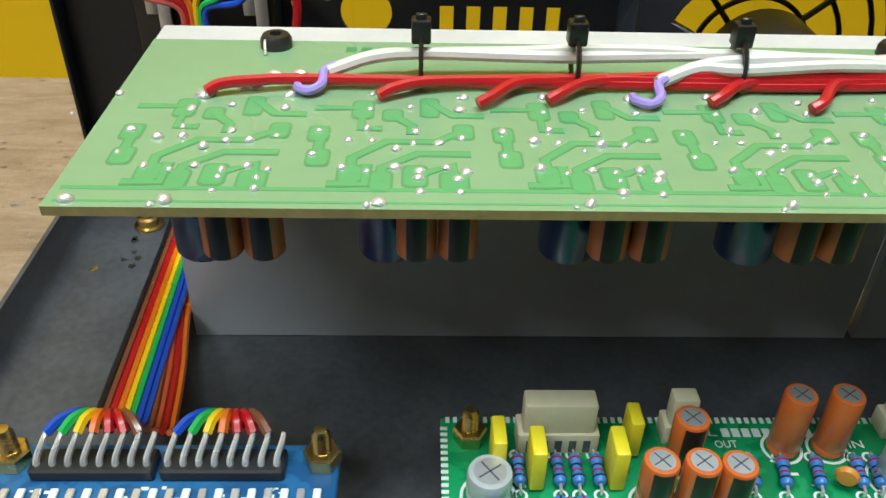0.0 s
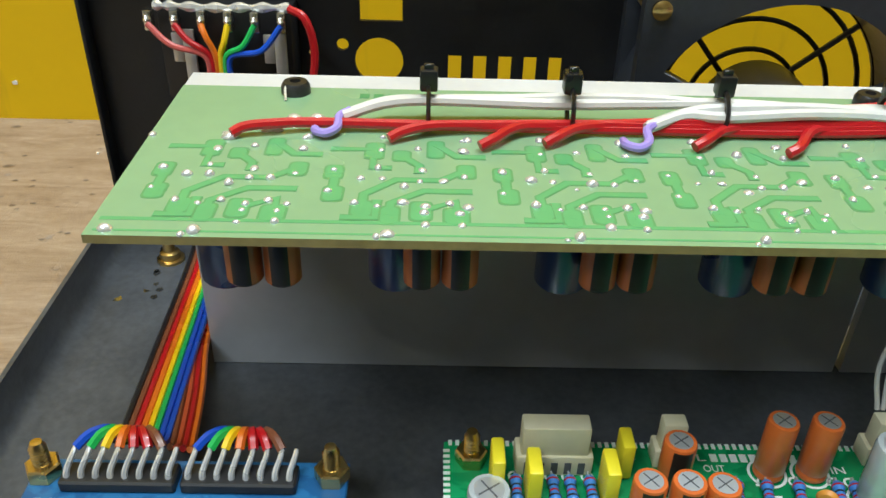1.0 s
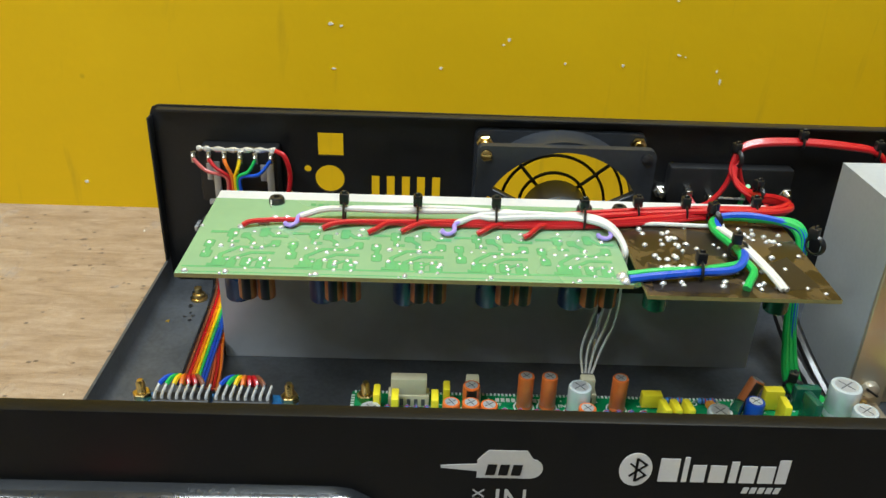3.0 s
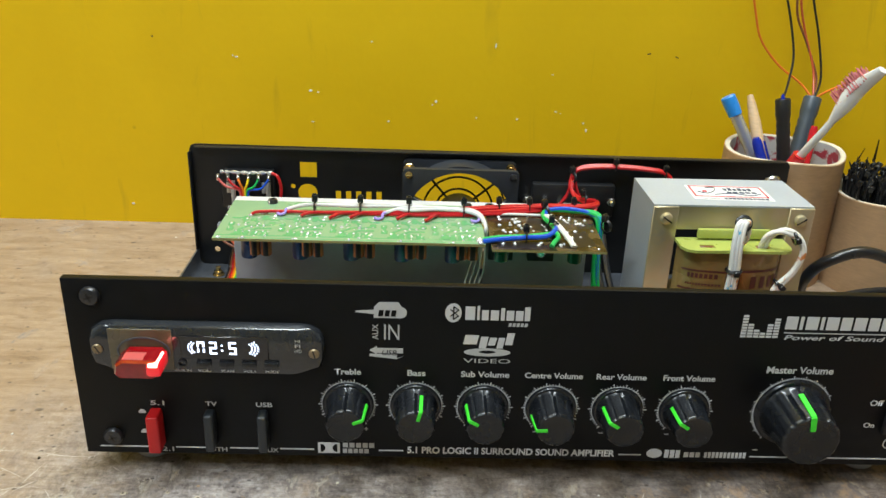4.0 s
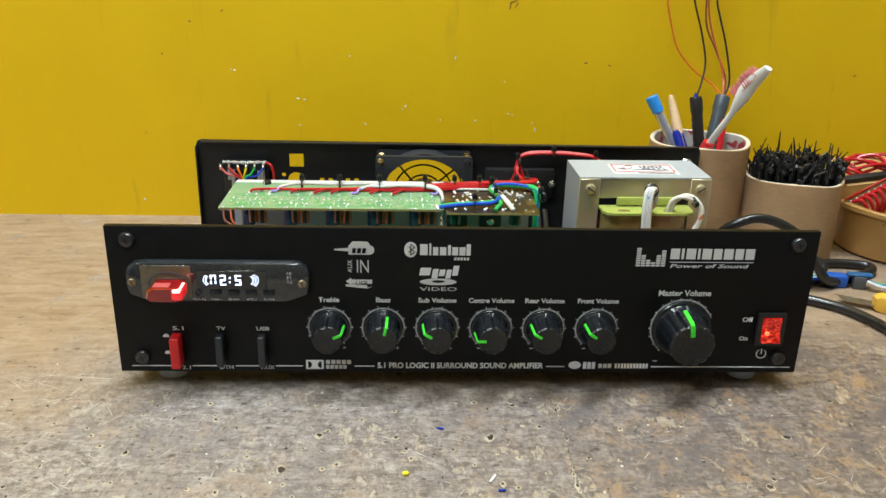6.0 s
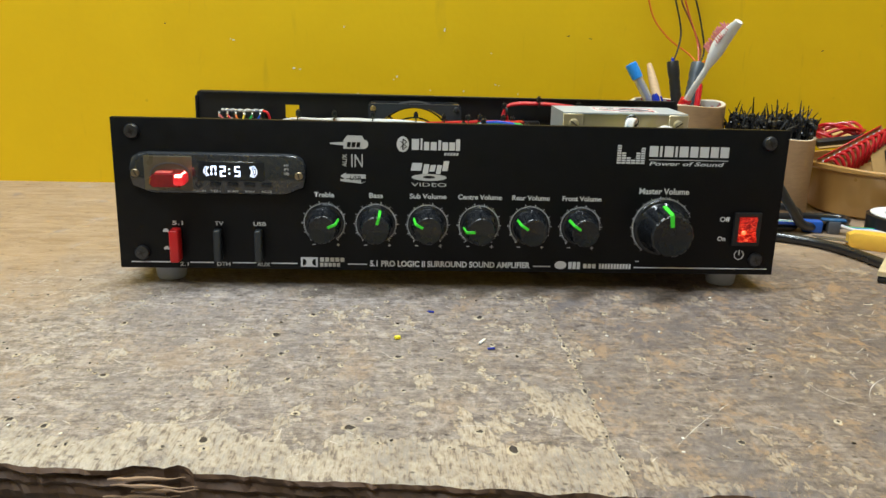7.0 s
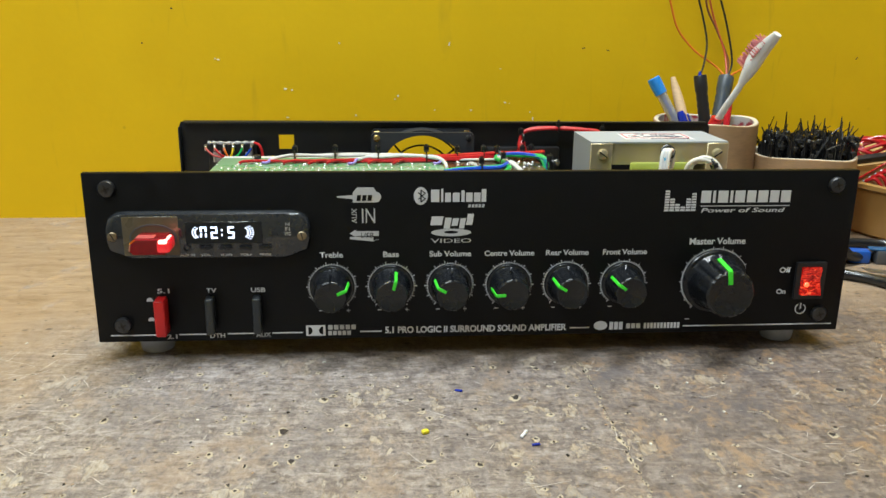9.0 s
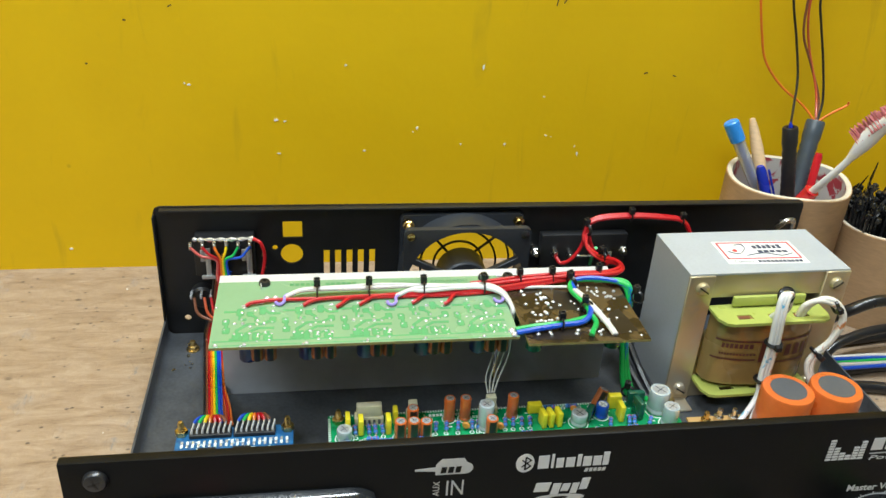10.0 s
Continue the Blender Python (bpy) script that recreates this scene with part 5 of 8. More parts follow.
wire("phono_lead", [(-0.1545, 0.2080, 0.0912), (-0.1500, 0.2060, 0.0890), (-0.1480, 0.2055, 0.0800), (-0.1500, 0.2040, 0.0680), (-0.1560, 0.1980, 0.0450), (-0.1640, 0.1850, 0.0200)], 0.0011, M["w_red"], amp)
# small round socket below it
bm = bmesh.new()
lathe(bm, [(0.0078, 0), (0.0078, 0.006), (0.0062, 0.0075), (0, 0.0075)], 20, axis_m((-0.1885, DEPTH, 0.0450), (0, -1, 0)))
jack = part("line_jack", bm, M["header"], amp, "round black jack with tinned tags")
for dx in (-0.006, 0.0, 0.006):
    bm = bmesh.new()
    box(bm, -0.1885 + dx - 0.0008, -0.1885 + dx + 0.0008, 0.2080, 0.2155, 0.0490, 0.0515, 0.0003)
    part("tag", bm, M["solder"], jack)
for dx, key in ((-0.004, "brown"), (0.002, "rust"), (0.006, "red")):
    wire("jack_lead", [(-0.1885 + dx, 0.2085, 0.0500), (-0.1865 + dx, 0.2030, 0.0420), (-0.1800 + dx * 0.4, 0.2010, 0.0370)], 0.0009, M["w_" + key], amp)

# screw in the floor with scratched paint round it
bm = bmesh.new()
lathe(bm, [(0.0042, 0), (0.0042, 0.0008), (0.0030, 0.0010), (0.0030, 0.0030), (0.0018, 0.0034), (0.0018, 0.0062), (0, 0.0066)], 12, Matrix.Translation((-0.1955, 0.2030, 0.0146)))
part("floor_screw", bm, M["brass"], amp, "brass floor screw and nut")
rng = random.Random(3)
bm = bmesh.new()
for i in range(9):
    x, y = -0.1975 + rng.gauss(0, 0.004), 0.1930 + rng.gauss(0, 0.010)
    flat_poly(bm, [(x + rng.uniform(0.0004, 0.0016) * math.cos(k), y + rng.uniform(0.0004, 0.0016) * math.sin(k)) for k in (0, 1.2, 2.5, 3.8, 5)], Matrix.Translation((0, 0, 0.0146)))
part("bare_scratches", bm, M["chrome"], amp, "bare scratched steel", False)


# ---- heatsink and power boards ----
bm = bmesh.new()
prof = [(0.1555, 0.0148), (0.1555, 0.0858), (0.1725, 0.0858), (0.1725, 0.0838), (0.1580, 0.0838), (0.1580, 0.0170), (0.1725, 0.0170), (0.1725, 0.0148)]
def channel(x0, x1, name, label):
    bm = bmesh.new()
    a = [bm.verts.new((x0, y, z)) for y, z in prof]
    b = [bm.verts.new((x1, y, z)) for y, z in prof]
    for i in range(8):
        bm.faces.new([a[i], a[(i + 1) % 8], b[(i + 1) % 8], b[i]])
    bm.faces.new(a)
    bm.faces.new(b[::-1])
    return part(name, bm, M["alu"], amp, label, False)
bm.free()
channel(-0.1715, -0.0105, "heatsink", "aluminium channel heatsink")
channel(-0.0085, 0.0590, "heatsink", "aluminium channel heatsink")
bm = bmesh.new()
box(bm, -0.1713, 0.0588, 0.1640, 0.1722, 0.0859, 0.0870, 0.0002, 1)
part("heatsink_lip", bm, M["alu_white"], amp, "bright aluminium top edge")

PZ = 0.0872
bm = bmesh.new()
box(bm, -0.1712, -0.0122, 0.1012, 0.1640, PZ - 0.0016, PZ, 0, 1, 0)
for f in bm.faces:
    if abs(f.normal.z) < 0.5:
        f.material_index = 1
bm.normal_update()
for f in bm.faces:
    f.material_index = 0 if f.normal.z > 0.5 else 1
main_board = part("power_amplifier_board", bm, [M["mask"], M["pcb_edge"]], amp, "pale green circuit board, solder side up", False)
TOP = Matrix.Translation((0, 0, PZ))
PITCH, X0 = 0.0306, -0.1670
# one channel's copper: rounded lands and kinked tracks, in mm from the channel's corner
LANDS = ((2.6, 24.0, 3.0, 5.0), (3.2, 16.0, 3.2, 5.0), (8.6, 11.0, 3.4, 5.0), (13.4, 9.0, 3.0, 5.5), (18.6, 10.5, 3.4, 6.0), (24.6, 9.0, 4.0, 5.0), (9.4, 33.0, 3.2, 6.5), (14.6, 31.0, 3.0, 4.0), (21.0, 34.0, 2.8, 7.0), (26.6, 25.0, 3.0, 5.0))
TRACKS = (((3.0, 24.0), (3.0, 18.0), (3.4, 14.0)), ((8.6, 11.0), (8.6, 16.0), (14.0, 21.5), (22.0, 21.5), (26.6, 25.5)), ((13.4, 9.0), (13.4, 13.0), (19.0, 17.5), (27.5, 17.5)), ((18.6, 10.5), (24.6, 14.0), (24.6, 9.0)), ((1.0, 33.5), (9.4, 33.5), (9.4, 26.0), (13.0, 26.0)), ((14.6, 31.0), (18.0, 27.0), (18.0, 24.0)), ((21.0, 36.0), (25.0, 31.0), (30.4, 31.0)), ((5.2, 8.0), (11.0, 8.0), (11.0, 14.0)))


def land(bm, k, cx, cy, w, h, grow, lift):
    x, y, r = X0 + PITCH * k + cx / 1000, 0.1000 + cy / 1000, 0.0011
    hw, hh = w / 2000 + grow, h / 2000 + grow
    pts = []
    for sx, sy, a in ((1, 1, 0), (-1, 1, 90), (-1, -1, 180), (1, -1, 270)):
        pts += ring_pts(x + sx * (hw - r), y + sy * (hh - r), r, 4, a, a + 90)
    flat_poly(bm, pts, TOP, lift=lift)


def track(bm, k, pts, w, lift):
    """A flat kinked copper track of even width."""
    p = [Vector((X0 + PITCH * k + x / 1000, 0.1000 + y / 1000, 0)) for x, y in pts]
    left, right = [], []
    for i, q in enumerate(p):
        d = ((p[i] - p[i - 1]).normalized() if i else Vector()) + ((p[i + 1] - p[i]).normalized() if i < len(p) - 1 else Vector())
        d.normalize()
        side = Vector((-d.y, d.x, 0)) * w / 2
        left.append((q.x + side.x, q.y + side.y))
        right.append((q.x - side.x, q.y - side.y))
    flat_poly(bm, left + right[::-1], TOP, lift=lift)


for k in range(5):
    for name, grow, lift, key in (("copper_gap", 0.0004, 0.00005, "gap"), ("copper_layer", 0.0, 0.00010, "trace")):
        bm = bmesh.new()
        for cx, cy, w, h in LANDS:
            land(bm, k, cx, cy, w, h, grow, lift)
        for n, pts in enumerate(TRACKS):
            track(bm, k, pts, 0.0014 + grow * 1.6, lift + 0.000006 * (n + 1))
        part(name, bm, M[key], main_board, "dark green gap round the copper" if key == "gap" else "brighter green copper traces", False, "stuff")
bm = bmesh.new()
flat_poly(bm, [(-0.1700, 0.1060), (-0.0135, 0.1060), (-0.0135, 0.1070), (-0.1700, 0.1070)], TOP, lift=0.00006)
flat_poly(bm, [(-0.1700, 0.1026), (-0.0135, 0.1026), (-0.0135, 0.1031), (-0.1700, 0.1031)], TOP, lift=0.00006)
part("copper_rail", bm, M["trace"], main_board, "", False)
lettering("board_print", "MADE IN TAMILNADU", Matrix.Translation((-0.0520, 0.1595, PZ)), 0.0430, 0.0026, M["pcb_print"], main_board)
bm = bmesh.new()
for i in range(12):
    x = -0.1320 + 0.0030 * i + (0.002 if i > 5 else 0)
    flat_poly(bm, [(x, 0.1585), (x + 0.0021, 0.1585), (x + 0.0021, 0.1609), (x, 0.1609)], TOP, lift=0.00006)
part("board_print", bm, M["pcb_print"], main_board, "", False)

blob_me = bpy.data.meshes.new("solder_joint")
bm = bmesh.new()
lathe(bm, [(0.0014, 0), (0.00135, 0.0003), (0.0011, 0.0007), (0.0006, 0.0011), (0, 0.0013)], 9)
bmesh.ops.recalc_face_normals(bm, faces=bm.faces[:])
bm.to_mesh(blob_me)
bm.free()


def joint(x, y, parent, s=1.0, z=PZ, turn=0.0):
    ob = piece("solder_joint", blob_me, M["solder"], parent)
    ob.matrix_basis = pose(x, y, z, rng.uniform(-14, 14), rng.uniform(-14, 14), turn) @ Matrix.Diagonal((s * rng.uniform(0.85, 1.25), s * rng.uniform(0.85, 1.15), s * rng.uniform(0.7, 1.2), 1))


rng = random.Random(8)
spots = ((0.0104, 0.0390), (0.0104, 0.0330), (0.0024, 0.0250), (0.0074, 0.0220), (0.0104, 0.0260), (0.0114, 0.0220), (0.0024, 0.0170), (0.0074, 0.0130), (0.0114, 0.0120), (0.0154, 0.0190), (0.0154, 0.0130), (0.0184, 0.0250), (0.0184, 0.0210), (0.0224, 0.0210), (0.0174, 0.0340), (0.0194, 0.0120), (0.0194, 0.0100), (0.0234, 0.0130), (0.0254, 0.0100), (0.0264, 0.0120), (0.0194, 0.0060), (0.0254, 0.0060), (0.0264, 0.0230), (0.0264, 0.0380), (0.0264, 0.0330), (-0.0036, 0.0380), (0.0114, 0.0020))
for k in range(5):
    for x, y in spots:
        joint(X0 + PITCH * k + x + rng.uniform(-0.0003, 0.0003), 0.1000 + y + rng.uniform(-0.0003, 0.0003), main_board, rng.choice((0.4, 0.5, 0.6, 0.72)))
for x in (-0.1700, -0.1560, -0.1250, -0.0940, -0.0640, -0.0330):
    joint(x + 0.002, 0.1030, main_board, 0.8)
for x in (-0.1554, -0.1555, -0.1490, -0.1470, -0.1442, -0.1395):
    joint(x, 0.1380 + 0.004 * (x > -0.15) + 0.004 * (x > -0.146), main_board, 1.2)
for x, z in ((-0.0150, 0.1030), (-0.0155, 0.1062)):
    joint(x, z, main_board, 1.5)
for x in (-0.1460, -0.0205, -0.0060):
    bm = bmesh.new()
    lathe(bm, [(0.0032, 0), (0.0032, 0.0018), (0.0026, 0.0028), (0.0012, 0.0029), (0.0010, 0.0018), (0, 0.0018)], 18, Matrix.Translation((x, 0.1610, PZ - 0.0002)))
    part("board_screw", bm, M["screw"], amp, "black socket-head screw")
wire("link_wire", [(-0.1475, 0.1560, PZ + 0.0002), (-0.1478, 0.1590, PZ + 0.002), (-0.1462, 0.1598, PZ + 0.0022)], 0.0003, M["solder"], main_board)

# parts hanging under the board
for k in range(5):
    x = -0.1553 + PITCH * k
    bm = bmesh.new()
    lathe(bm, [(0, 0), (0.0045, 0), (0.0049, 0.0006), (0.0049, 0.0160), (0, 0.0160)], 20, Matrix.Translation((x + 0.0022, 0.1165, PZ - 0.0178)))
    part("hanging_capacitor", bm, M["cap_blue"], main_board, "navy blue capacitor under the board")
    for dx in (0.0072, 0.0138):
        bm = bmesh.new()
        m = Matrix.Translation((x + dx, 0.1090, PZ - 0.0132))
        lathe(bm, [(0, 0), (0.0028, 0), (0.0032, 0.0005), (0.0032, 0.0114), (0, 0.0114)], 18, m)
        for f in bm.faces:
            ctr = f.calc_center_median()
            if ctr.y < 0.1090 - 0.0022 and abs(ctr.x - x - dx) < 0.0016:
                f.material_index = 1
        part("hanging_capacitor", bm, [M["cap_rust"], M["cap_dark"]], main_board, "rust-brown capacitor under the board")

# brown supply board
bm = bmesh.new()
box(bm, -0.0088, 0.0580, 0.0945, 0.1640, PZ - 0.0016, PZ - 0.0001)
bm.normal_update()
for f in bm.faces:
    f.material_index = 0 if f.normal.z > 0.5 else 1
supply = part("supply_board", bm, [M["brown"], M["pcb_edge"]], amp, "dark brown circuit board full of solder blobs", False)
rng = random.Random(21)
for i in range(86):
    x, y = rng.uniform(-0.0050, 0.0550), rng.uniform(0.0985, 0.1480)
    if i % 2:
        x, y = rng.choice((0.000, 0.008, 0.020, 0.040, 0.048)) + rng.gauss(0, 0.002), rng.choice((0.104, 0.114, 0.122, 0.136, 0.142)) + rng.gauss(0, 0.0018)
    joint(x, y, supply, rng.uniform(0.55, 0.9), PZ - 0.0001, rng.uniform(0, 180))
bm = bmesh.new()
for pts in ([(-0.006, 0.098), (0.020, 0.097), (0.022, 0.106), (0.004, 0.109), (-0.004, 0.118)], [(0.012, 0.126), (0.030, 0.124), (0.036, 0.140), (0.018, 0.146)], [(0.040, 0.100), (0.054, 0.103), (0.050, 0.125), (0.042, 0.120)]):
    flat_poly(bm, pts, Matrix.Translation((0, 0, PZ - 0.0001)), lift=0.00006)
part("dark_copper", bm, M["cap_dark"], supply, "", False)
for x, w in ((0.0020, 0.0080), (0.0280, 0.0085)):
    bm = bmesh.new()
    box(bm, x - w, x + w, 0.1480, 0.1552, 0.0560, PZ - 0.0020, 0.0006)
    reg = part("power_transistor", bm, M["header"], amp, "black power transistor bolted to the heatsink")
    bm = bmesh.new()
    lathe(bm, [(0.0030, 0), (0.0030, 0.001), (0.002, 0.0018), (0, 0.0018)], 14, axis_m((x, 0.1480, 0.0620), (0, -1, 0)))
    part("bolt", bm, M["chrome"], reg)
for x in (-0.0020, 0.0420):
    bm = bmesh.new()
    lathe(bm, [(0, 0), (0.0040, 0), (0.0044, 0.0005), (0.0044, 0.011), (0, 0.011)], 16, Matrix.Translation((x, 0.1080, PZ - 0.0128)))
    part("hanging_capacitor", bm, M["film_green"], supply, "dark green capacitor under the board")


# ---- wiring over the boards ----
def tie(x, y, z0, r, parent, turn=0.0, head=0.0):
    """A cable tie: a loop round the bundle with its square head on top."""
    bm = bmesh.new()
    m = pose(x, y, z0 + r, 0, 0, turn)
    pts = [m @ Vector((0, a, b)) for a, b in ring_pts(0, 0, r, 20)]
    sweep(bm, pts + [pts[0]], 0.0011, 6, 1, 0, 0.45, (1, 0, 0))
    box(bm, -0.0018, 0.0018, head - 0.0016, head + 0.0020, r * 0.80, r + 0.0036, 0.0005, 2, 0, m)
    box(bm, -0.0010, 0.0010, head - 0.0006, head + 0.0004, r + 0.003, r + 0.0046, 0.0002, 1, 0, m)
    return part("cable_tie", bm, M["tie"], parent, "black nylon cable tie")


ZB = PZ + 0.0012
for x, y in ((-0.1170, 0.1456), (-0.0885, 0.1456), (-0.0580, 0.1458), (-0.0235, 0.1466)):
    tie(x, y, PZ - 0.0003, 0.0042, amp, 0, 0.0006)
for x, y in ((-0.0005, 0.1545), (0.0190, 0.1550), (0.0480, 0.1570)):
    tie(x, y, PZ - 0.0003, 0.0032, amp, 0, 0.0008)
# red leads along the back of both boards
for i, (x0, y0) in enumerate(((-0.1550, 0.1372), (-0.1245, 0.1362), (-0.1070, 0.1335), (-0.0945, 0.1352), (-0.0655, 0.1350), (-0.0480, 0.1330))):
    off = 0.0004 * (i - 2.5)
    pts = [(x0, y0, ZB), (x0 + 0.0025, y0 + 0.0014, ZB + 0.0008), (x0 + 0.008, 0.1408 + off, ZB + 0.0010), (x0 + 0.018, 0.1426 + off, ZB + 0.0006)]
    pts += [(x, 0.1430 + off + 0.010 * max(0.0, (x + 0.03) / 0.05), ZB + 0.0002 + 0.0012 * (i % 3) * 0.6) for x in (-0.100, -0.085, -0.065, -0.045, -0.020, 0.010) if x > x0 + 0.03]
    pts += [(0.0300, 0.1545 + off, ZB + 0.001 + 0.0012 * (i % 3)), (0.0520, 0.1560 + off, ZB + 0.0014 + 0.0010 * (i % 3)), (0.0630, 0.1610 + off, ZB + 0.002), (0.0655, 0.1720, ZB + 0.0005 + off), (0.0600, 0.1860 + off, 0.0850 + off), (0.0540, 0.1960 + off, 0.0860), (0.0545 + off, 0.2050, 0.0930)]
    wire("red_lead", pts, 0.00108, M["w_red"], amp)
for i, (y, dz) in enumerate(((0.1560, 0.0032), (0.1525, 0.0034))):
    wire("red_lead", [(-0.0300, y - 0.004, ZB + 0.001), (0.0000, y, ZB + dz * 0.6), (0.0300, y + 0.001, ZB + dz), (0.0540, y + 0.002, ZB + dz), (0.0640, y + 0.008, ZB + 0.003), (0.0650, 0.1750, 0.0890), (0.0580, 0.1900, 0.0850), (0.0530, 0.2020, 0.0890), (0.0550, 0.2060, 0.0985)], 0.00135, M["w_red"], amp)
for i in range(3):
    d = 0.0010 * (i - 1)
    wire("red_lead", [(0.0545, 0.2060 + d, 0.0900), (0.0560, 0.2065 + d, 0.0985), (0.0650, 0.2080 + d, 0.1018 + d * 0.5), (0.0850, 0.2095 + d, 0.1022 + d * 0.4), (0.1050, 0.2095 + d, 0.1010 + d * 0.4), (0.1200, 0.2090 + d, 0.0985 + d * 0.3), (0.1270, 0.2080 + d, 0.0900), (0.1280, 0.2060, 0.0700)][: 8 if i else 7], 0.00125, M["w_red"], amp)
wire("red_lead", [(0.0375, 0.2065, 0.0740), (0.0400, 0.2030, 0.0718), (0.0460, 0.2020, 0.0750), (0.0520, 0.2030, 0.0840), (0.0545, 0.2050, 0.0950)], 0.00125, M["w_red"], amp)
wire("red_lead", [(0.0740, 0.2065, 0.0730), (0.0715, 0.2030, 0.0705), (0.0660, 0.2030, 0.0740), (0.0590, 0.2040, 0.0840), (0.0560, 0.2050, 0.0940)], 0.00125, M["w_red"], amp)
for x, y, z, r in ((0.0548, 0.2045, 0.0915, 0.0036), (0.0600, 0.1850, 0.0820, 0.0036)):
    tie(x, y, z, r, amp, 20, 0.001)
tie(0.0850, 0.2090, 0.0998, 0.0022, amp)
tie(0.1205, 0.2086, 0.0958, 0.0022, amp)
wire("green_lead", [(0.0640, 0.2140, 0.0640), (0.0630, 0.2080, 0.0760), (0.0625, 0.2040, 0.0820)], 0.0012, M["w_green"], amp)
# white screened leads
for i, (x0, y0) in enumerate(((-0.1340, 0.1435), (-0.1335, 0.1445), (-0.0740, 0.1405), (-0.0735, 0.1415))):
    lane = (0.1464, 0.1478, 0.1436, 0.1450)[i]
    pts = [(x0, y0, ZB + 0.0012), (x0 + 0.008, y0 + 0.003, ZB + 0.0028)]
    pts += [(x, lane + 0.0012 * math.sin(x * 60 + i), ZB + 0.0036 + 0.0006 * math.sin(x * 90 + i * 2)) for x in (-0.117, -0.100, -0.0885, -0.072, -0.058, -0.040) if x > x0 + 0.012]
    pts += [(-0.0235, lane + 0.0005, ZB + 0.0028), (-0.0140, lane - 0.006, ZB + 0.0022), (-0.0105, lane - 0.018, ZB - 0.0010), (-0.0104 - 0.0012 * i, 0.1255 + 0.0015 * i, 0.0790), (-0.0110 - 0.0030 * i, 0.1230, 0.0600), (-0.0155 - 0.0026 * i, 0.1205, 0.0470), (-0.0205 + 0.0012 * (1.5 - i), 0.1175, 0.0375)]
    wire("white_lead", pts[:-3], 0.0012, M["w_white"] if i < 2 else M["w_clear"], amp, "white screened lead")
    wire("clear_lead", pts[-4:], 0.00052, M["w_clear"], amp, "thin clear-sheathed lead")
for x, y in ((-0.1370, 0.1410), (-0.0765, 0.1372), (-0.0165, 0.1368)):
    wire("purple_lead", [(x - 0.0022, y + 0.0012, PZ + 0.0006), (x - 0.0020, y - 0.0018, PZ + 0.0012), (x + 0.0002, y - 0.0034, PZ + 0.0014), (x + 0.0022, y - 0.0014, PZ + 0.0018), (x + 0.0024, y + 0.0020, PZ + 0.0026), (x + 0.0044, y + 0.0040, ZB + 0.0018)], 0.0009, M["w_purple"], amp, "lilac lead soldered to the board")
wire("bare_strap", [(-0.0140, 0.1470, PZ + 0.0008), (0.0050, 0.1480, PZ + 0.0012), (0.0250, 0.1470, PZ + 0.0014), (0.0330, 0.1480, PZ + 0.0012)], 0.0009, M["w_clear"], amp)
# green and blue leads over the brown board
for i, key in enumerate(("green", "blue")):
    dy = 0.0028 * (1 - i)
    wire(key + "_lead", [(-0.0135, 0.1035 + dy, PZ + 0.0010), (-0.0030, 0.1040 + dy, PZ + 0.0024), (0.0120, 0.1065 + dy * 0.6, PZ + 0.0028), (0.0240, 0.1085 + dy, PZ + 0.0030), (0.0300, 0.1150, PZ + 0.0032 + 0.001 * i), (0.0300 + 0.0016 * i, 0.1250, PZ + 0.0034), (0.0262 + 0.0022 * i, 0.1400, PZ + 0.0036), (0.0300, 0.1490, PZ + 0.0040), (0.0420, 0.1500, PZ + 0.0040 + 0.001 * i), (0.0560, 0.1470, PZ + 0.0038), (0.0625, 0.1420, PZ + 0.0010), (0.0625, 0.1380, PZ - 0.0120), (0.0620, 0.1300, 0.0500), (0.0660, 0.1265, 0.0240), (0.0720, 0.1230, 0.0180)], 0.00155, M["w_" + key], amp)
for i in range(3):
    d = 0.0022 * i
    wire("green_lead", [(0.0430 + d, 0.1500, PZ + 0.0036), (0.0560 + d, 0.1480, PZ + 0.0036), (0.0615 + d * 0.5, 0.1420, PZ - 0.001), (0.0605 + d * 0.5, 0.1370, 0.0700), (0.0600 + d * 0.6, 0.1300, 0.0500), (0.0620 + d, 0.1245, 0.0320), (0.0680 + d, 0.1220, 0.0250), (0.0700 + d, 0.1170, 0.0280)], 0.0015, M["w_green"], amp)
wire("green_lead", [(0.0300, 0.1180, PZ + 0.0030), (0.0312, 0.1080, PZ + 0.0030), (0.0280, 0.1020, PZ + 0.0020), (0.0262, 0.0990, PZ + 0.0008)], 0.0015, M["w_green"], amp)
for d in (0.0, 0.0016):
    wire("white_lead", [(0.0270 + d, 0.1380, PZ + 0.0050), (0.0310 + d, 0.1250, PZ + 0.0052), (0.0360 + d, 0.1080, PZ + 0.0030), (0.0385 + d, 0.0985, PZ + 0.0010)], 0.0010, M["w_white"], amp)
tie(0.0300, 0.1220, PZ + 0.0006, 0.0034, amp, 80, 0.001)
tie(0.0285, 0.1480, PZ + 0.0004, 0.0034, amp, 30, 0.001)
tie(0.0120, 0.1075, PZ - 0.0001, 0.0032, amp, 0, 0.001)
tie(0.0655, 0.1370, PZ - 0.0045, 0.0036, amp, 40, 0.001)
tie(0.0645, 0.1215, 0.0255, 0.0040, amp, 60, 0.001)
for d in (0.0, 0.006):
    wire("black_mains_lead", [(0.0720 + d, 0.1950, 0.0560), (0.0720 + d, 0.1700, 0.0400), (0.0735 + d, 0.1480, 0.0300), (0.0800 + d * 0.7, 0.1280, 0.0200), (0.0850 + d * 0.5, 0.1150, 0.0175)], 0.0024, M["w_black"], amp)


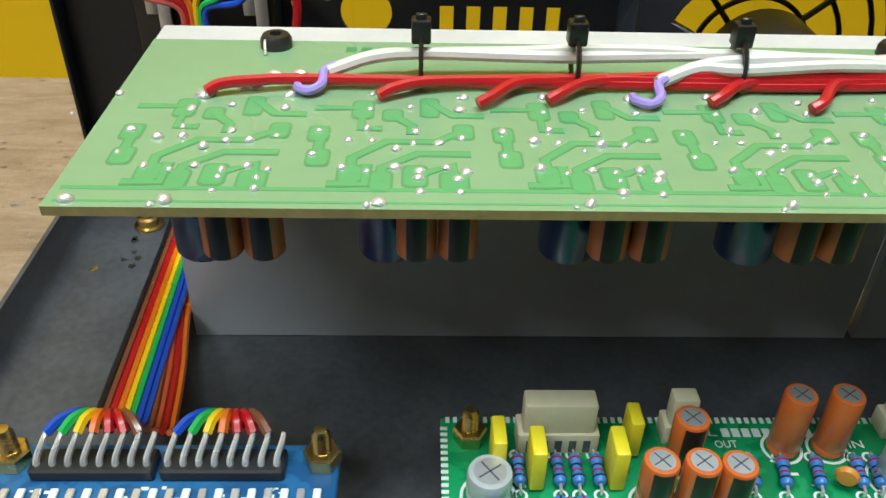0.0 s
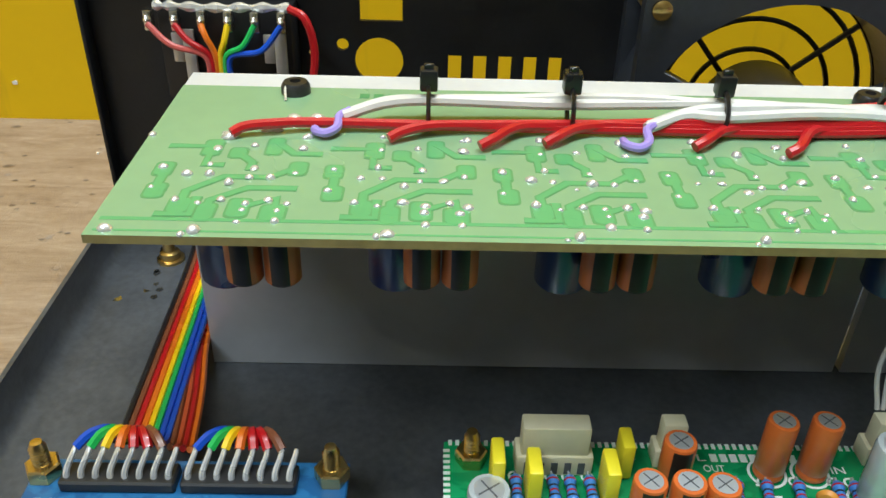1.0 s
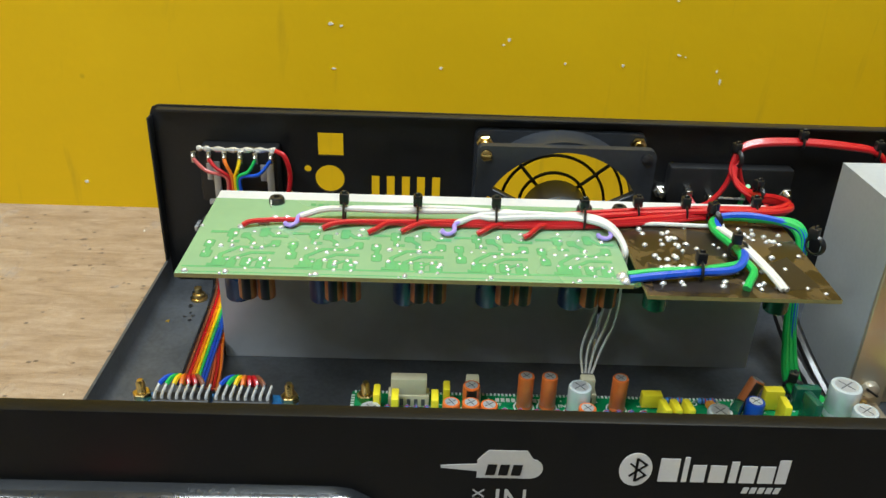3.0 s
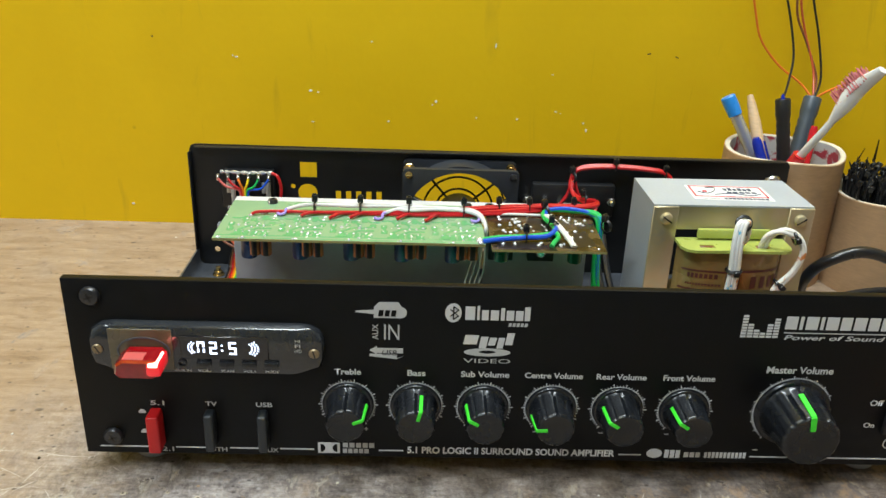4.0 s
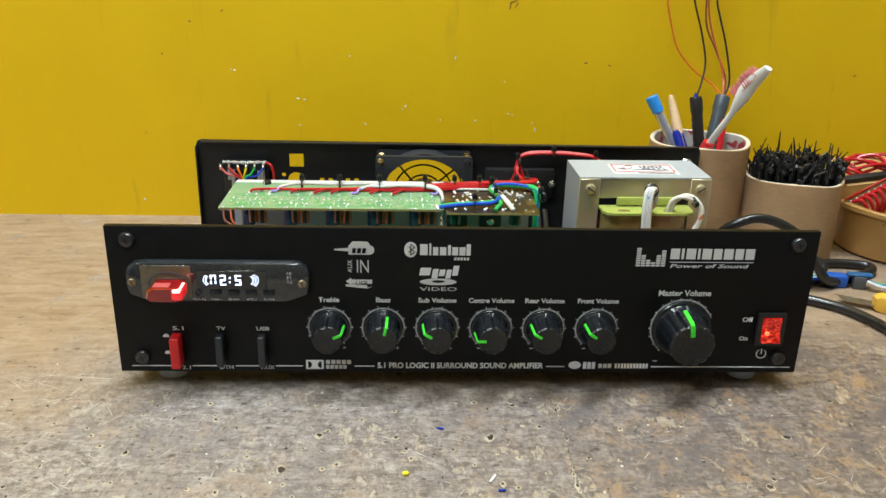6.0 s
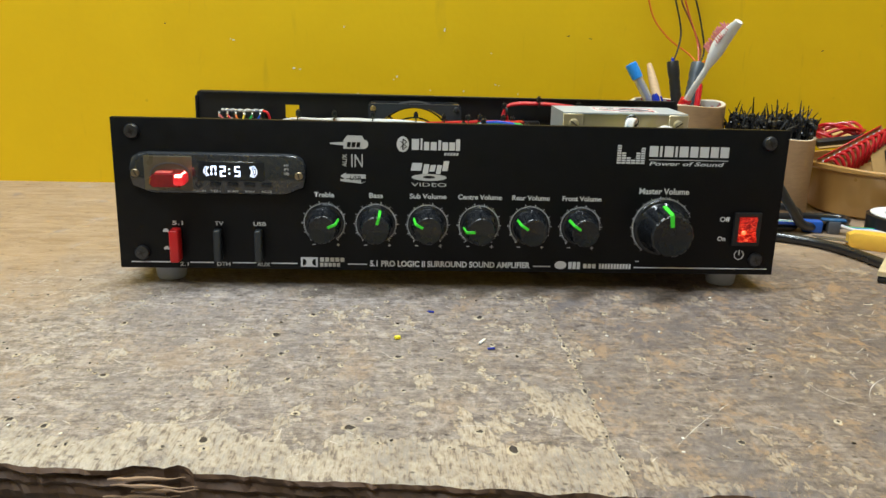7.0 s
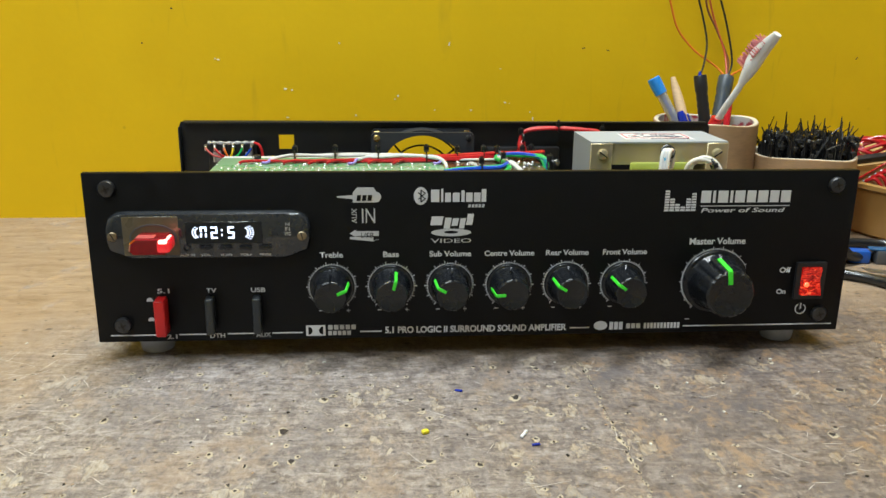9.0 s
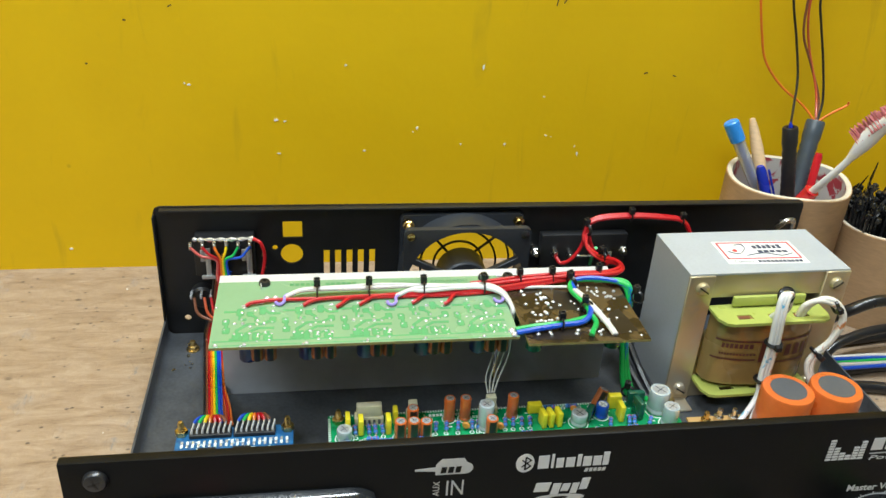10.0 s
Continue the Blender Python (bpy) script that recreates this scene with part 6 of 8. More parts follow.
# ---- rainbow ribbons and the input board ----
def ribbon(name, spine, cols, w, side, label):
    """Flat cable: cores lie side by side along side."""
    rib = new(name)
    rib.parent = amp
    rib.matrix_parent_inverse = Matrix.Translation((0, -0.11, 0))
    rib["label"] = label
    s = Vector(side).normalized()
    for i, key in enumerate(cols):
        off = s * (i - (len(cols) - 1) / 2) * w
        wire("ribbon_core", [Vector(p) + off for p in spine], w * 0.56, M["w_" + key], rib, n=6)
    return rib


ribbon("ribbon_cable", [(-0.1740, 0.2080, 0.0690), (-0.1785, 0.2090, 0.0420), (-0.1835, 0.2090, 0.0240), (-0.1838, 0.2050, 0.0180), (-0.1822, 0.1900, 0.0192), (-0.1789, 0.1600, 0.0242), (-0.1745, 0.1200, 0.0309), (-0.1735, 0.1110, 0.0325), (-0.1732, 0.1075, 0.0350)], ("black", "brown", "red", "orange", "yellow", "green", "blue", "blue"), 0.00132, (1, 0, -0.1), "rainbow ribbon cable stretched towards the input board")
ribbon("ribbon_cable", [(-0.1785, 0.2080, 0.0180), (-0.1775, 0.1950, 0.0172), (-0.1762, 0.1720, 0.0200), (-0.1740, 0.1540, 0.0232), (-0.1688, 0.1300, 0.0280), (-0.1658, 0.1110, 0.0312), (-0.1652, 0.1075, 0.0335)], ("brown", "rust", "red", "orange"), 0.00130, (1, 0, -0.2), "rust-red ribbon cable beside the rainbow one")
BZ = 0.0340
bm = bmesh.new()
box(bm, -0.1910, -0.1310, 0.0480, 0.1040, BZ - 0.0016, BZ, 0.0003, 1)
inboard = part("input_board", bm, M["blue_pcb"], amp, "blue circuit board with two pin headers", False)
for hx in (-0.1830, -0.1605):
    bm = bmesh.new()
    box(bm, hx - 0.0013, hx + 0.0027 * 7 + 0.0013, 0.0955, 0.1010, BZ, BZ + 0.0026, 0.0004, 1)
    head = part("pin_header", bm, M["header"], inboard, "black eight-way pin header", False)
    for i in range(8):
        bm = bmesh.new()
        sweep(bm, [(hx + 0.0027 * i, 0.0970, BZ + 0.002), (hx + 0.0027 * i, 0.0978, BZ + 0.0036), (hx + 0.0027 * i + 0.0008, 0.0998, BZ + 0.0056), (hx + 0.0027 * i + 0.0010, 0.1012, BZ + 0.0062)], lambda t: 0.00068 - 0.0002 * t, 7, 4)
        part("pin", bm, M["solder"], head)
    for i, key in enumerate(("blue", "green", "yellow", "orange", "red", "red", "brown")):
        x = hx + 0.0027 * i + 0.001
        wire("ribbon_end", [(x, 0.1012, BZ + 0.0060), (x * 0.75 + (hx + 0.0098) * 0.25, 0.1036, BZ + 0.0072), (x * 0.45 + (hx + 0.0098) * 0.55, 0.1060, BZ + 0.0060), (hx + 0.0098 + 0.0011 * (i - 3), 0.1076, BZ + 0.0012)], 0.00095, M["w_" + key], inboard, n=6)


def stud(x, y, z, parent):
    bm = bmesh.new()
    m = Matrix.Translation((x, y, z))
    lathe(bm, [(0.0033, 0), (0.0034, 0.0004), (0.0034, 0.0028), (0.0030, 0.0032)], 6, m)
    prof = [(0.0016, 0.003)]
    for i in range(5):
        prof += [(0.0017, 0.0034 + 0.0009 * i), (0.0014, 0.0038 + 0.0009 * i)]
    lathe(bm, prof + [(0.0011, 0.0084), (0, 0.0086)], 12, m)
    return part("threaded_stud", bm, M["brass"], parent, "brass stud and hex nut")


stud(-0.1885, 0.1000, BZ, inboard)
stud(-0.1340, 0.1000, BZ, inboard)
rng = random.Random(31)
bm = bmesh.new()
for row, y in enumerate((0.0925, 0.0900, 0.0750, 0.0725)):
    for i in range(20):
        x = -0.1875 + 0.0028 * i
        box(bm, x - 0.0007, x + 0.0007, y - 0.0012, y + 0.0012, BZ, BZ + 0.0007, 0.0002, 1, (i + row) % 2)
part("chip_resistor", bm, [M["solder"], M["silk"]], inboard, "rows of tiny surface-mount parts", False, "stuff")
bm = bmesh.new()
for i in range(170):
    x, y = rng.uniform(-0.1890, -0.1330), rng.uniform(0.0520, 0.0940)
    w, h = rng.uniform(0.0003, 0.0022), rng.uniform(0.0002, 0.0008)
    flat_poly(bm, [(x, y), (x + w, y), (x + w, y + h), (x, y + h)], Matrix.Translation((0, 0, BZ)), lift=0.00006)
part("board_print", bm, M["silk"], inboard, "", False)
for x in (-0.1745, -0.1570):
    bm = bmesh.new()
    box(bm, x - 0.0045, x + 0.0045, 0.0800, 0.0870, BZ, BZ + 0.0018, 0.0003)
    ic = part("chip", bm, M["header"], inboard, "small black chip")
    bm = bmesh.new()
    for i in range(7):
        for y in (0.0790, 0.0870):
            box(bm, x - 0.0042 + 0.0014 * i - 0.0003, x - 0.0042 + 0.0014 * i + 0.0003, y, y + 0.0010, BZ, BZ + 0.0006)
    part("chip_legs", bm, M["solder"], ic, "", False)
for x in (-0.1860, -0.1360):
    for y in (0.055,):
        bm = bmesh.new()
        lathe(bm, [(0.0022, 0.0147), (0.0022, BZ - 0.0017)], 6, Matrix.Translation((x, y, 0)))
        part("standoff", bm, M["brass"], inboard)
for x in (-0.1885, -0.1340):
    bm = bmesh.new()
    lathe(bm, [(0.0024, 0.0147), (0.0024, BZ - 0.0017)], 6, Matrix.Translation((x, 0.1000, 0)))
    part("standoff", bm, M["brass"], inboard)

# ---- tone control board ----
TZ = 0.0260
bm = bmesh.new()
box(bm, -0.1125, 0.0890, 0.0450, 0.1180, TZ - 0.0016, TZ, 0.0003, 1)
tone = part("tone_control_board", bm, M["green_pcb"], amp, "glossy green circuit board crowded with parts", False)
bm = bmesh.new()
for i in range(130):
    x = -0.1115 + 0.00153 * i
    box(bm, x, x + 0.0008, 0.1166, 0.1181, TZ, TZ + 0.00012)
for i in range(44):
    y = 0.0480 + 0.00155 * i
    box(bm, -0.1126, -0.1112, y, y + 0.0008, TZ, TZ + 0.00012)
part("edge_stitching", bm, M["silk"], tone, "pale stitched board edge", False)
bm = bmesh.new()
rng = random.Random(17)
for i in range(150):
    x, y = rng.uniform(-0.1080, 0.0850), rng.uniform(0.0600, 0.1140)
    w, h = rng.uniform(0.0004, 0.0030), rng.uniform(0.0003, 0.0007)
    flat_poly(bm, [(x, y), (x + w, y), (x + w, y + h), (x, y + h)], Matrix.Translation((0, 0, TZ)), lift=0.00006)
part("board_print", bm, M["silk"], tone, "", False)
for word, x, w in (("R", -0.0730, 0.0018), ("L", -0.0580, 0.0018), ("OUT", -0.0560, 0.0045), ("IN", -0.0300, 0.0030)):
    lettering("board_print", word, Matrix.Translation((x, 0.1140 - 0.003 * (len(word) > 1), TZ)), w, 0.0019, M["silk"], tone, 0.01)
bm = bmesh.new()
for i in range(9):
    x = -0.0560 + 0.0021 * i
    flat_poly(bm, [(x, 0.1130), (x + 0.0015, 0.1130), (x + 0.0015, 0.1152), (x, 0.1152)], Matrix.Translation((0, 0, TZ)), lift=0.00006)
part("board_print", bm, M["silk"], tone, "", False)
stud(-0.1068, 0.1125, TZ, tone)
stud(0.0858, 0.1080, TZ, tone)


def outline_ring(x, y, r):
    bm = bmesh.new()
    a, b = ring_pts(x, y, r + 0.0006, 24), ring_pts(x, y, r, 24)
    lo = [[bm.verts.new((p, q, TZ + 0.0001)) for p, q in c] for c in (a, b)]
    for i in range(24):
        bm.faces.new([lo[0][i], lo[0][(i + 1) % 24], lo[1][(i + 1) % 24], lo[1][i]])
    part("printed_ring", bm, M["silk"], tone, "", False)


def can(x, y, r, h, sleeve, stripe=None, lean=(0, 0), label="", top="cap_top"):
    """Electrolytic capacitor: sleeve with rolled shoulder, scored metal top."""
    bm = bmesh.new()
    m = pose(x, y, TZ + 0.0002, lean[0], lean[1], 0)
    lathe(bm, [(r * 0.92, 0), (r, r * 0.12), (r, r * 0.45), (r * 0.93, r * 0.55), (r, r * 0.66), (r, h - r * 0.18), (r * 0.94, h - r * 0.03), (r * 0.74, h)], 20, m)
    if stripe:
        for f in bm.faces:
            ct = m.inverted() @ f.calc_center_median()
            if ct.y < -r * 0.5 and abs(ct.x) < r * 0.62 and ct.z < h - r * 0.3:
                f.material_index = 1
    ob = part("capacitor", bm, [sleeve, stripe] if stripe else sleeve, tone, label)
    bm = bmesh.new()
    lathe(bm, [(r * 0.72, h + 0.00004), (0, h + 0.00006)], 18, m, close=False)
    part("can_top", bm, M[top], ob)
    bm = bmesh.new()
    for t in (35, 125):
        box(bm, -r * 0.6, r * 0.6, -r * 0.04, r * 0.04, h + 0.00005, h + 0.00012, 0, 1, 0, m @ pose(0, 0, 0, 0, 0, t))
    part("vent_score", bm, M["cap_grey"], ob, "", False)
    outline_ring(x, y, r * 1.12)
    return ob


for x, y in ((-0.0452, 0.1100), (-0.0362, 0.1100), (-0.0090, 0.1100)):
    can(x, y, 0.0031, 0.0150, M["cap_orange"], None, label="plain orange capacitor")
for x, y, h in ((-0.0740, 0.0970, 0.0118), (-0.0668, 0.0965, 0.0122), (-0.0600, 0.0968, 0.0112), (-0.0662, 0.1065, 0.0125), (-0.0240, 0.0945, 0.0125)):
    can(x, y, 0.0033, h, M["cap_orange"], M["cap_dark"], label="orange capacitor with a black stripe")
can(0.0410, 0.1130, 0.0030, 0.0130, M["cap_rust"], M["cap_dark"], (-10, 24), "leaning rust-brown capacitor")
can(-0.1040, 0.0985, 0.0042, 0.0070, M["clear_cap"], None, label="short silver capacitor")
can(-0.0260, 0.1020, 0.0044, 0.0165, M["clear_cap"], None, label="tall silver capacitor")
can(0.0280, 0.1010, 0.0047, 0.0075, M["clear_cap"], None, label="short silver capacitor")
can(0.0775, 0.1085, 0.0060, 0.0150, M["clear_cap"], None, label="wide silver capacitor")
can(0.0800, 0.0960, 0.0046, 0.0130, M["clear_cap"], None, label="silver capacitor")
can(0.0430, 0.1060, 0.0036, 0.0085, M["w_blue"], None, label="small blue capacitor with a white top", top="paper")


def film(x, y, w, d, h, turn, material, label):
    bm = bmesh.new()
    box(bm, -w / 2, w / 2, -d / 2, d / 2, 0.0004, h, 0.0005, 2, 0, pose(x, y, TZ, 0, 0, turn))
    part("film_capacitor", bm, M[material], tone, label)


for x, y, w, d, h, turn in ((-0.1020, 0.1055, 0.0026, 0.0072, 0.0105, 0), (-0.0950, 0.1030, 0.0028, 0.0072, 0.0105, 0), (-0.0800, 0.1030, 0.0028, 0.0072, 0.0105, 0), (-0.0755, 0.1105, 0.0026, 0.0060, 0.0095, 0), (0.0048, 0.1125, 0.0080, 0.0040, 0.0065, 0), (0.0068, 0.1010, 0.0027, 0.0074, 0.0100, 8), (0.0110, 0.1012, 0.0027, 0.0074, 0.0100, 8), (0.0158, 0.1014, 0.0027, 0.0074, 0.0100, 8), (0.0525, 0.1130, 0.0076, 0.0040, 0.0095, 0), (0.0530, 0.1030, 0.0028, 0.0074, 0.0110, 0)):
    film(x, y, w, d, h, turn, "film", "small yellow box capacitor")
film(0.0350, 0.1040, 0.0080, 0.0036, 0.0085, 55, "film_green", "dark green film capacitor")
film(0.0640, 0.1045, 0.0032, 0.0090, 0.0120, 10, "film_green", "dark green film capacitor")
film(0.0655, 0.1135, 0.0100, 0.0036, 0.0105, 0, "film_green", "dark green film capacitor")


def resistor_mesh():
    bm = bmesh.new()
    m = pose(0, 0, 0.0014, 0, 90, 0)
    lathe(bm, [(0, -0.0034), (0.0009, -0.0033), (0.0013, -0.0026), (0.0013, -0.0017), (0.0010, -0.0012), (0.0010, 0.0012), (0.0013, 0.0017), (0.0013, 0.0026), (0.0009, 0.0033), (0, 0.0034)], 10, m)
    for i, z in enumerate((-0.0021, -0.0006, 0.0006, 0.0021)):
        r = 0.00135 if abs(z) > 0.001 else 0.00105
        lathe(bm, [(r, z - 0.0002), (r, z + 0.0002)], 10, m, 1 + i % 2)
    sweep(bm, [(-0.0048, 0, 0), (-0.0048, 0, 0.0012), (-0.0034, 0, 0.0014)], 0.0003, 5, 3, 3)
    sweep(bm, [(0.0048, 0, 0), (0.0048, 0, 0.0012), (0.0034, 0, 0.0014)], 0.0003, 5, 3, 3)
    bmesh.ops.recalc_face_normals(bm, faces=bm.faces[:])
    me = bpy.data.meshes.new("resistor")
    bm.to_mesh(me)
    bm.free()
    return me


res_me = resistor_mesh()
rows = [(x, 0.1035, 90) for x in (-0.0980, -0.0905, -0.0870, -0.0830)] + [(x, 0.1030, 80) for x in (-0.0535, -0.0475, -0.0410, -0.0330, -0.0295)] + [(x, 0.1035, 78) for x in (-0.0140, -0.0095, -0.0045, 0.0003)]
rows += [(0.0145, 0.1145, 0), (0.0275, 0.1145, 0), (0.0465, 0.0990, 70), (0.0580, 0.1000, 70), (0.0610, 0.1000, 70), (-0.0890, 0.0960, 0), (0.0700, 0.0985, 60)]
for i in range(46):
    rows.append((-0.1060 + 0.0205 * (i % 10) + 0.004 * (i // 10 % 2), 0.0880 - 0.0105 * (i // 12) + 0.003 * (i % 3), (90, 90, 0)[i % 3]))
for x, y, t in rows:
    ob = piece("resistor", res_me, [M["resistor"], M["cap_dark"], M["w_red"], M["solder"]], tone)
    ob.matrix_basis = pose(x, y, TZ + 0.0002, 0, 0, t)
    bm = bmesh.new()
    for s in (-1, 1):
        lathe(bm, [(0.0009, 0.0001), (0.0014, 0.0001)], 12, pose(x, y, TZ, 0, 0, t) @ Matrix.Translation((0.0048 * s, 0, 0)), close=False)
    part("pad_ring", bm, M["silk"], tone, "", False)
for x, y in ((-0.0370, 0.1005), (-0.0180, 0.0985), (0.0275, 0.1095)):
    bm = bmesh.new()
    lathe(bm, [(0, -0.0011), (0.0018, -0.0008), (0.0023, 0), (0.0018, 0.0008), (0, 0.0011)], 16, axis_m((x, y, TZ + 0.0034), (0.6, 1, 0)))
    part("ceramic_disc", bm, M["ceramic"], tone, "orange ceramic disc capacitor")


def socket_conn(x, y, w, d, h, label):
    bm = bmesh.new()
    box(bm, x - w / 2 - 0.0010, x + w / 2 + 0.0010, y - d / 2, y + d / 2, TZ, TZ + h * 0.42, 0.0004)
    box(bm, x - w / 2, x + w / 2, y - d / 2 + 0.0006, y + d / 2 - 0.0006, TZ + h * 0.3, TZ + h, 0.0005)
    n = max(2, int(w / 0.0025))
    for i in range(n):
        px = x - w / 2 + w * (i + 0.5) / n
        box(bm, px - 0.0007, px + 0.0007, y - d / 2 - 0.0001, y - d / 2 + 0.0004, TZ + 0.0006, TZ + h * 0.3, 0, 1, 1)
    part("wire_connector", bm, [M["ivory"], M["cap_grey"]], tone, label)


socket_conn(-0.0900, 0.1115, 0.0138, 0.0058, 0.0125, "ivory six-way plug and socket")
socket_conn(-0.0655, 0.1135, 0.0050, 0.0050, 0.0115, "pale grey two-way plug")
socket_conn(-0.0205, 0.1180 - 0.003, 0.0056, 0.0052, 0.0115, "pale plug on the screened leads")
for x in (-0.105, 0.080):
    bm = bmesh.new()
    lathe(bm, [(0.0024, 0.0147), (0.0024, TZ - 0.0017)], 6, Matrix.Translation((x, 0.055, 0)))
    part("standoff", bm, M["brass"], tone)
for x in (-0.1068, 0.0858):
    bm = bmesh.new()
    lathe(bm, [(0.0024, 0.0147), (0.0024, TZ - 0.0017)], 6, Matrix.Translation((x, 0.1100, 0)))
    part("standoff", bm, M["brass"], tone)

# ---- transformer ----
trafo = new("transformer")
trafo.parent = amp
trafo.matrix_parent_inverse = Matrix.Translation((0, -0.11, 0))
trafo["label"] = "mains transformer with grey core and yellow-green bobbin"
TM = pose(0.1428, 0.1325, 0.0148, 0, 0, 1.2)
bm = bmesh.new()
TW, TD, TH = 0.0503, 0.0500, 0.0890
# grey sheet-metal clamp: top and two cheeks
clamp = [(-TW, 0), (-TW, TH), (TW, TH), (TW, 0), (TW - 0.0012, 0), (TW - 0.0012, TH - 0.0012), (-TW + 0.0012, TH - 0.0012), (-TW + 0.0012, 0)]
a = [bm.verts.new(TM @ Vector((x, 0, z))) for x, z in clamp]
b = [bm.verts.new(TM @ Vector((x, TD, z))) for x, z in clamp]
for i in range(8):
    bm.faces.new([a[i], a[(i + 1) % 8], b[(i + 1) % 8], b[i]])
bm.faces.new(a)
bm.faces.new(b[::-1])
part("clamp", bm, M["core"], trafo, "grey painted sheet-steel clamp", False)
bm = bmesh.new()
o = [(-TW + 0.0013, 0.0005), (TW - 0.0013, 0.0005), (TW - 0.0013, TH - 0.0013), (-TW + 0.0013, TH - 0.0013)]
q = [(-TW + 0.0150, 0.0150), (TW - 0.0150, 0.0150), (TW - 0.0150, TH - 0.0165), (-TW + 0.0150, TH - 0.0165)]
sheet(bm, [o, q], TD - 0.0013, TM @ Matrix.Translation((0, 0.0008, 0)))
part("lamination_core", bm, M["zinc"], trafo, "bare steel laminations", False)
for sx in (-1, 1):
    bm = bmesh.new()
    x0, x1 = sorted((sx * (TW + 0.0004), sx * (TW - 0.0155)))
    box(bm, x0, x1, -0.0012, 0.0006, -0.0002, TH - 0.0010, 0.0004, 1, 0, TM)
    box(bm, x0 if sx < 0 else x0 + 0.002, x1 if sx > 0 else x1 - 0.002, -0.0135, -0.0010, 0.0000, 0.0016, 0.0004, 1, 0, TM)
    br = part("bracket", bm, M["zinc"], trafo, "yellow-passivated steel bracket")
    for z in (TH - 0.0085, 0.0090):
        bm = bmesh.new()
        m = TM @ axis_m((sx * (TW - 0.0082), -0.0012, z), (0, -1, 0))
        lathe(bm, [(0.0038, 0), (0.0038, 0.0012), (0.0032, 0.0026), (0.0016, 0.0032), (0, 0.0033)], 18, m)
        part("screw", bm, M["zinc"], br, "slotted cheese-head screw")
        bm = bmesh.new()
        box(bm, -0.0034, 0.0034, -0.0004, 0.0004, 0.0026, 0.0035, 0, 1, 0, m @ pose(0, 0, 0, 0, 0, 35 * sx))
        part("slot", bm, M["cap_dark"], br, "", False)
bm = bmesh.new()
wind = []
for i in range(13):
    a = math.pi * i / 12
    wind.append((-0.0325 * math.cos(a) if 0 < i < 12 else (-0.0325 if i == 0 else 0.0325), -0.0150 * math.sin(a) ** 0.6 if 0 < i < 12 else 0.0))
lo = [bm.verts.new(TM @ Vector((x, y, 0.0195))) for x, y in wind]
hi = [bm.verts.new(TM @ Vector((x, y, 0.0665))) for x, y in wind]
for i in range(12):
    bm.faces.new([lo[i], lo[i + 1], hi[i + 1], hi[i]])
bm.faces.new(lo)
bm.faces.new(hi[::-1])
bm.faces.new([lo[0], hi[0], hi[-1], lo[-1]])
coil = part("coil", bm, M["winding"], trafo, "amber film-wrapped winding with maroon print")


def coil_band(u0, u1, z0, z1, name="printed_band"):
    """Print that follows the round of the coil."""
    bm = bmesh.new()
    pa, pb = [], []
    for i in range(9):
        u = u0 + (u1 - u0) * i / 8
        a = math.pi * u
        x, y = -0.0327 * math.cos(a), -0.0152 * math.sin(a) ** 0.6
        pa.append(bm.verts.new(TM @ Vector((x, y - 0.0002, z0))))
        pb.append(bm.verts.new(TM @ Vector((x, y - 0.0002, z1))))
    for i in range(8):
        bm.faces.new([pa[i], pa[i + 1], pb[i + 1], pb[i]])
    part(name, bm, M["maroon"], coil, "", True)


for u0, u1, z0, z1 in ((0.12, 0.46, 0.0500, 0.0512), (0.10, 0.44, 0.0372, 0.0384), (0.46, 0.55, 0.0360, 0.0520), (0.55, 0.92, 0.0505, 0.0520), (0.55, 0.92, 0.0350, 0.0364), (0.62, 0.66, 0.0395, 0.0475), (0.69, 0.73, 0.0395, 0.0475), (0.76, 0.80, 0.0395, 0.0475), (0.83, 0.87, 0.0395, 0.0475)):
    coil_band(u0, u1, z0, z1)
for i in range(7):
    coil_band(0.19 + 0.033 * i, 0.19 + 0.033 * i + 0.023, 0.0458, 0.0488)
for i in range(12):
    coil_band(0.18 + 0.022 * i, 0.18 + 0.022 * i + 0.015, 0.0408, 0.0422)
for z, name in ((0.0670, "bobbin_flange"), (0.0165, "bobbin_flange")):
    bm = bmesh.new()
    o = [(-0.0345, 0.0012), (-0.0345, -0.0125), (-0.0315, -0.0180), (-0.0270, -0.0195), (0.0290, -0.0195), (0.0325, -0.0180), (0.0345, -0.0125), (0.0345, 0.0012)]
    hs = [[(x - w, y - 0.0022), (x + w, y - 0.0022), (x + w * 0.9, y + 0.0022), (x - w * 0.9, y + 0.0022)] for x, y, w in ((-0.0180, -0.0125, 0.0048), (0.0000, -0.0125, 0.0035), (0.0170, -0.0125, 0.0048))]
    sheet(bm, [o] + hs, 0.0018, TM @ Matrix.Translation((0, 0, z)) @ Matrix.Rotation(radians(-90), 4, "X"))
    part(name, bm, M["bobbin"], trafo, "yellow-green moulded bobbin flange", False)
bm = bmesh.new()
box(bm, -0.0215, 0.0245, -0.0035, -0.0005, 0.0680, 0.0745, 0.0012, 2, 0, TM)
part("bobbin_rib", bm, M["bobbin"], trafo)
bm = bmesh.new()
for x in (-0.0190, 0.0160):
    box(bm, x - 0.004, x + 0.004, -0.0138, -0.0112, 0.0662, 0.0670, 0.0005, 1, 0, TM)
part("winding_ends", bm, M["w_brown"], trafo)
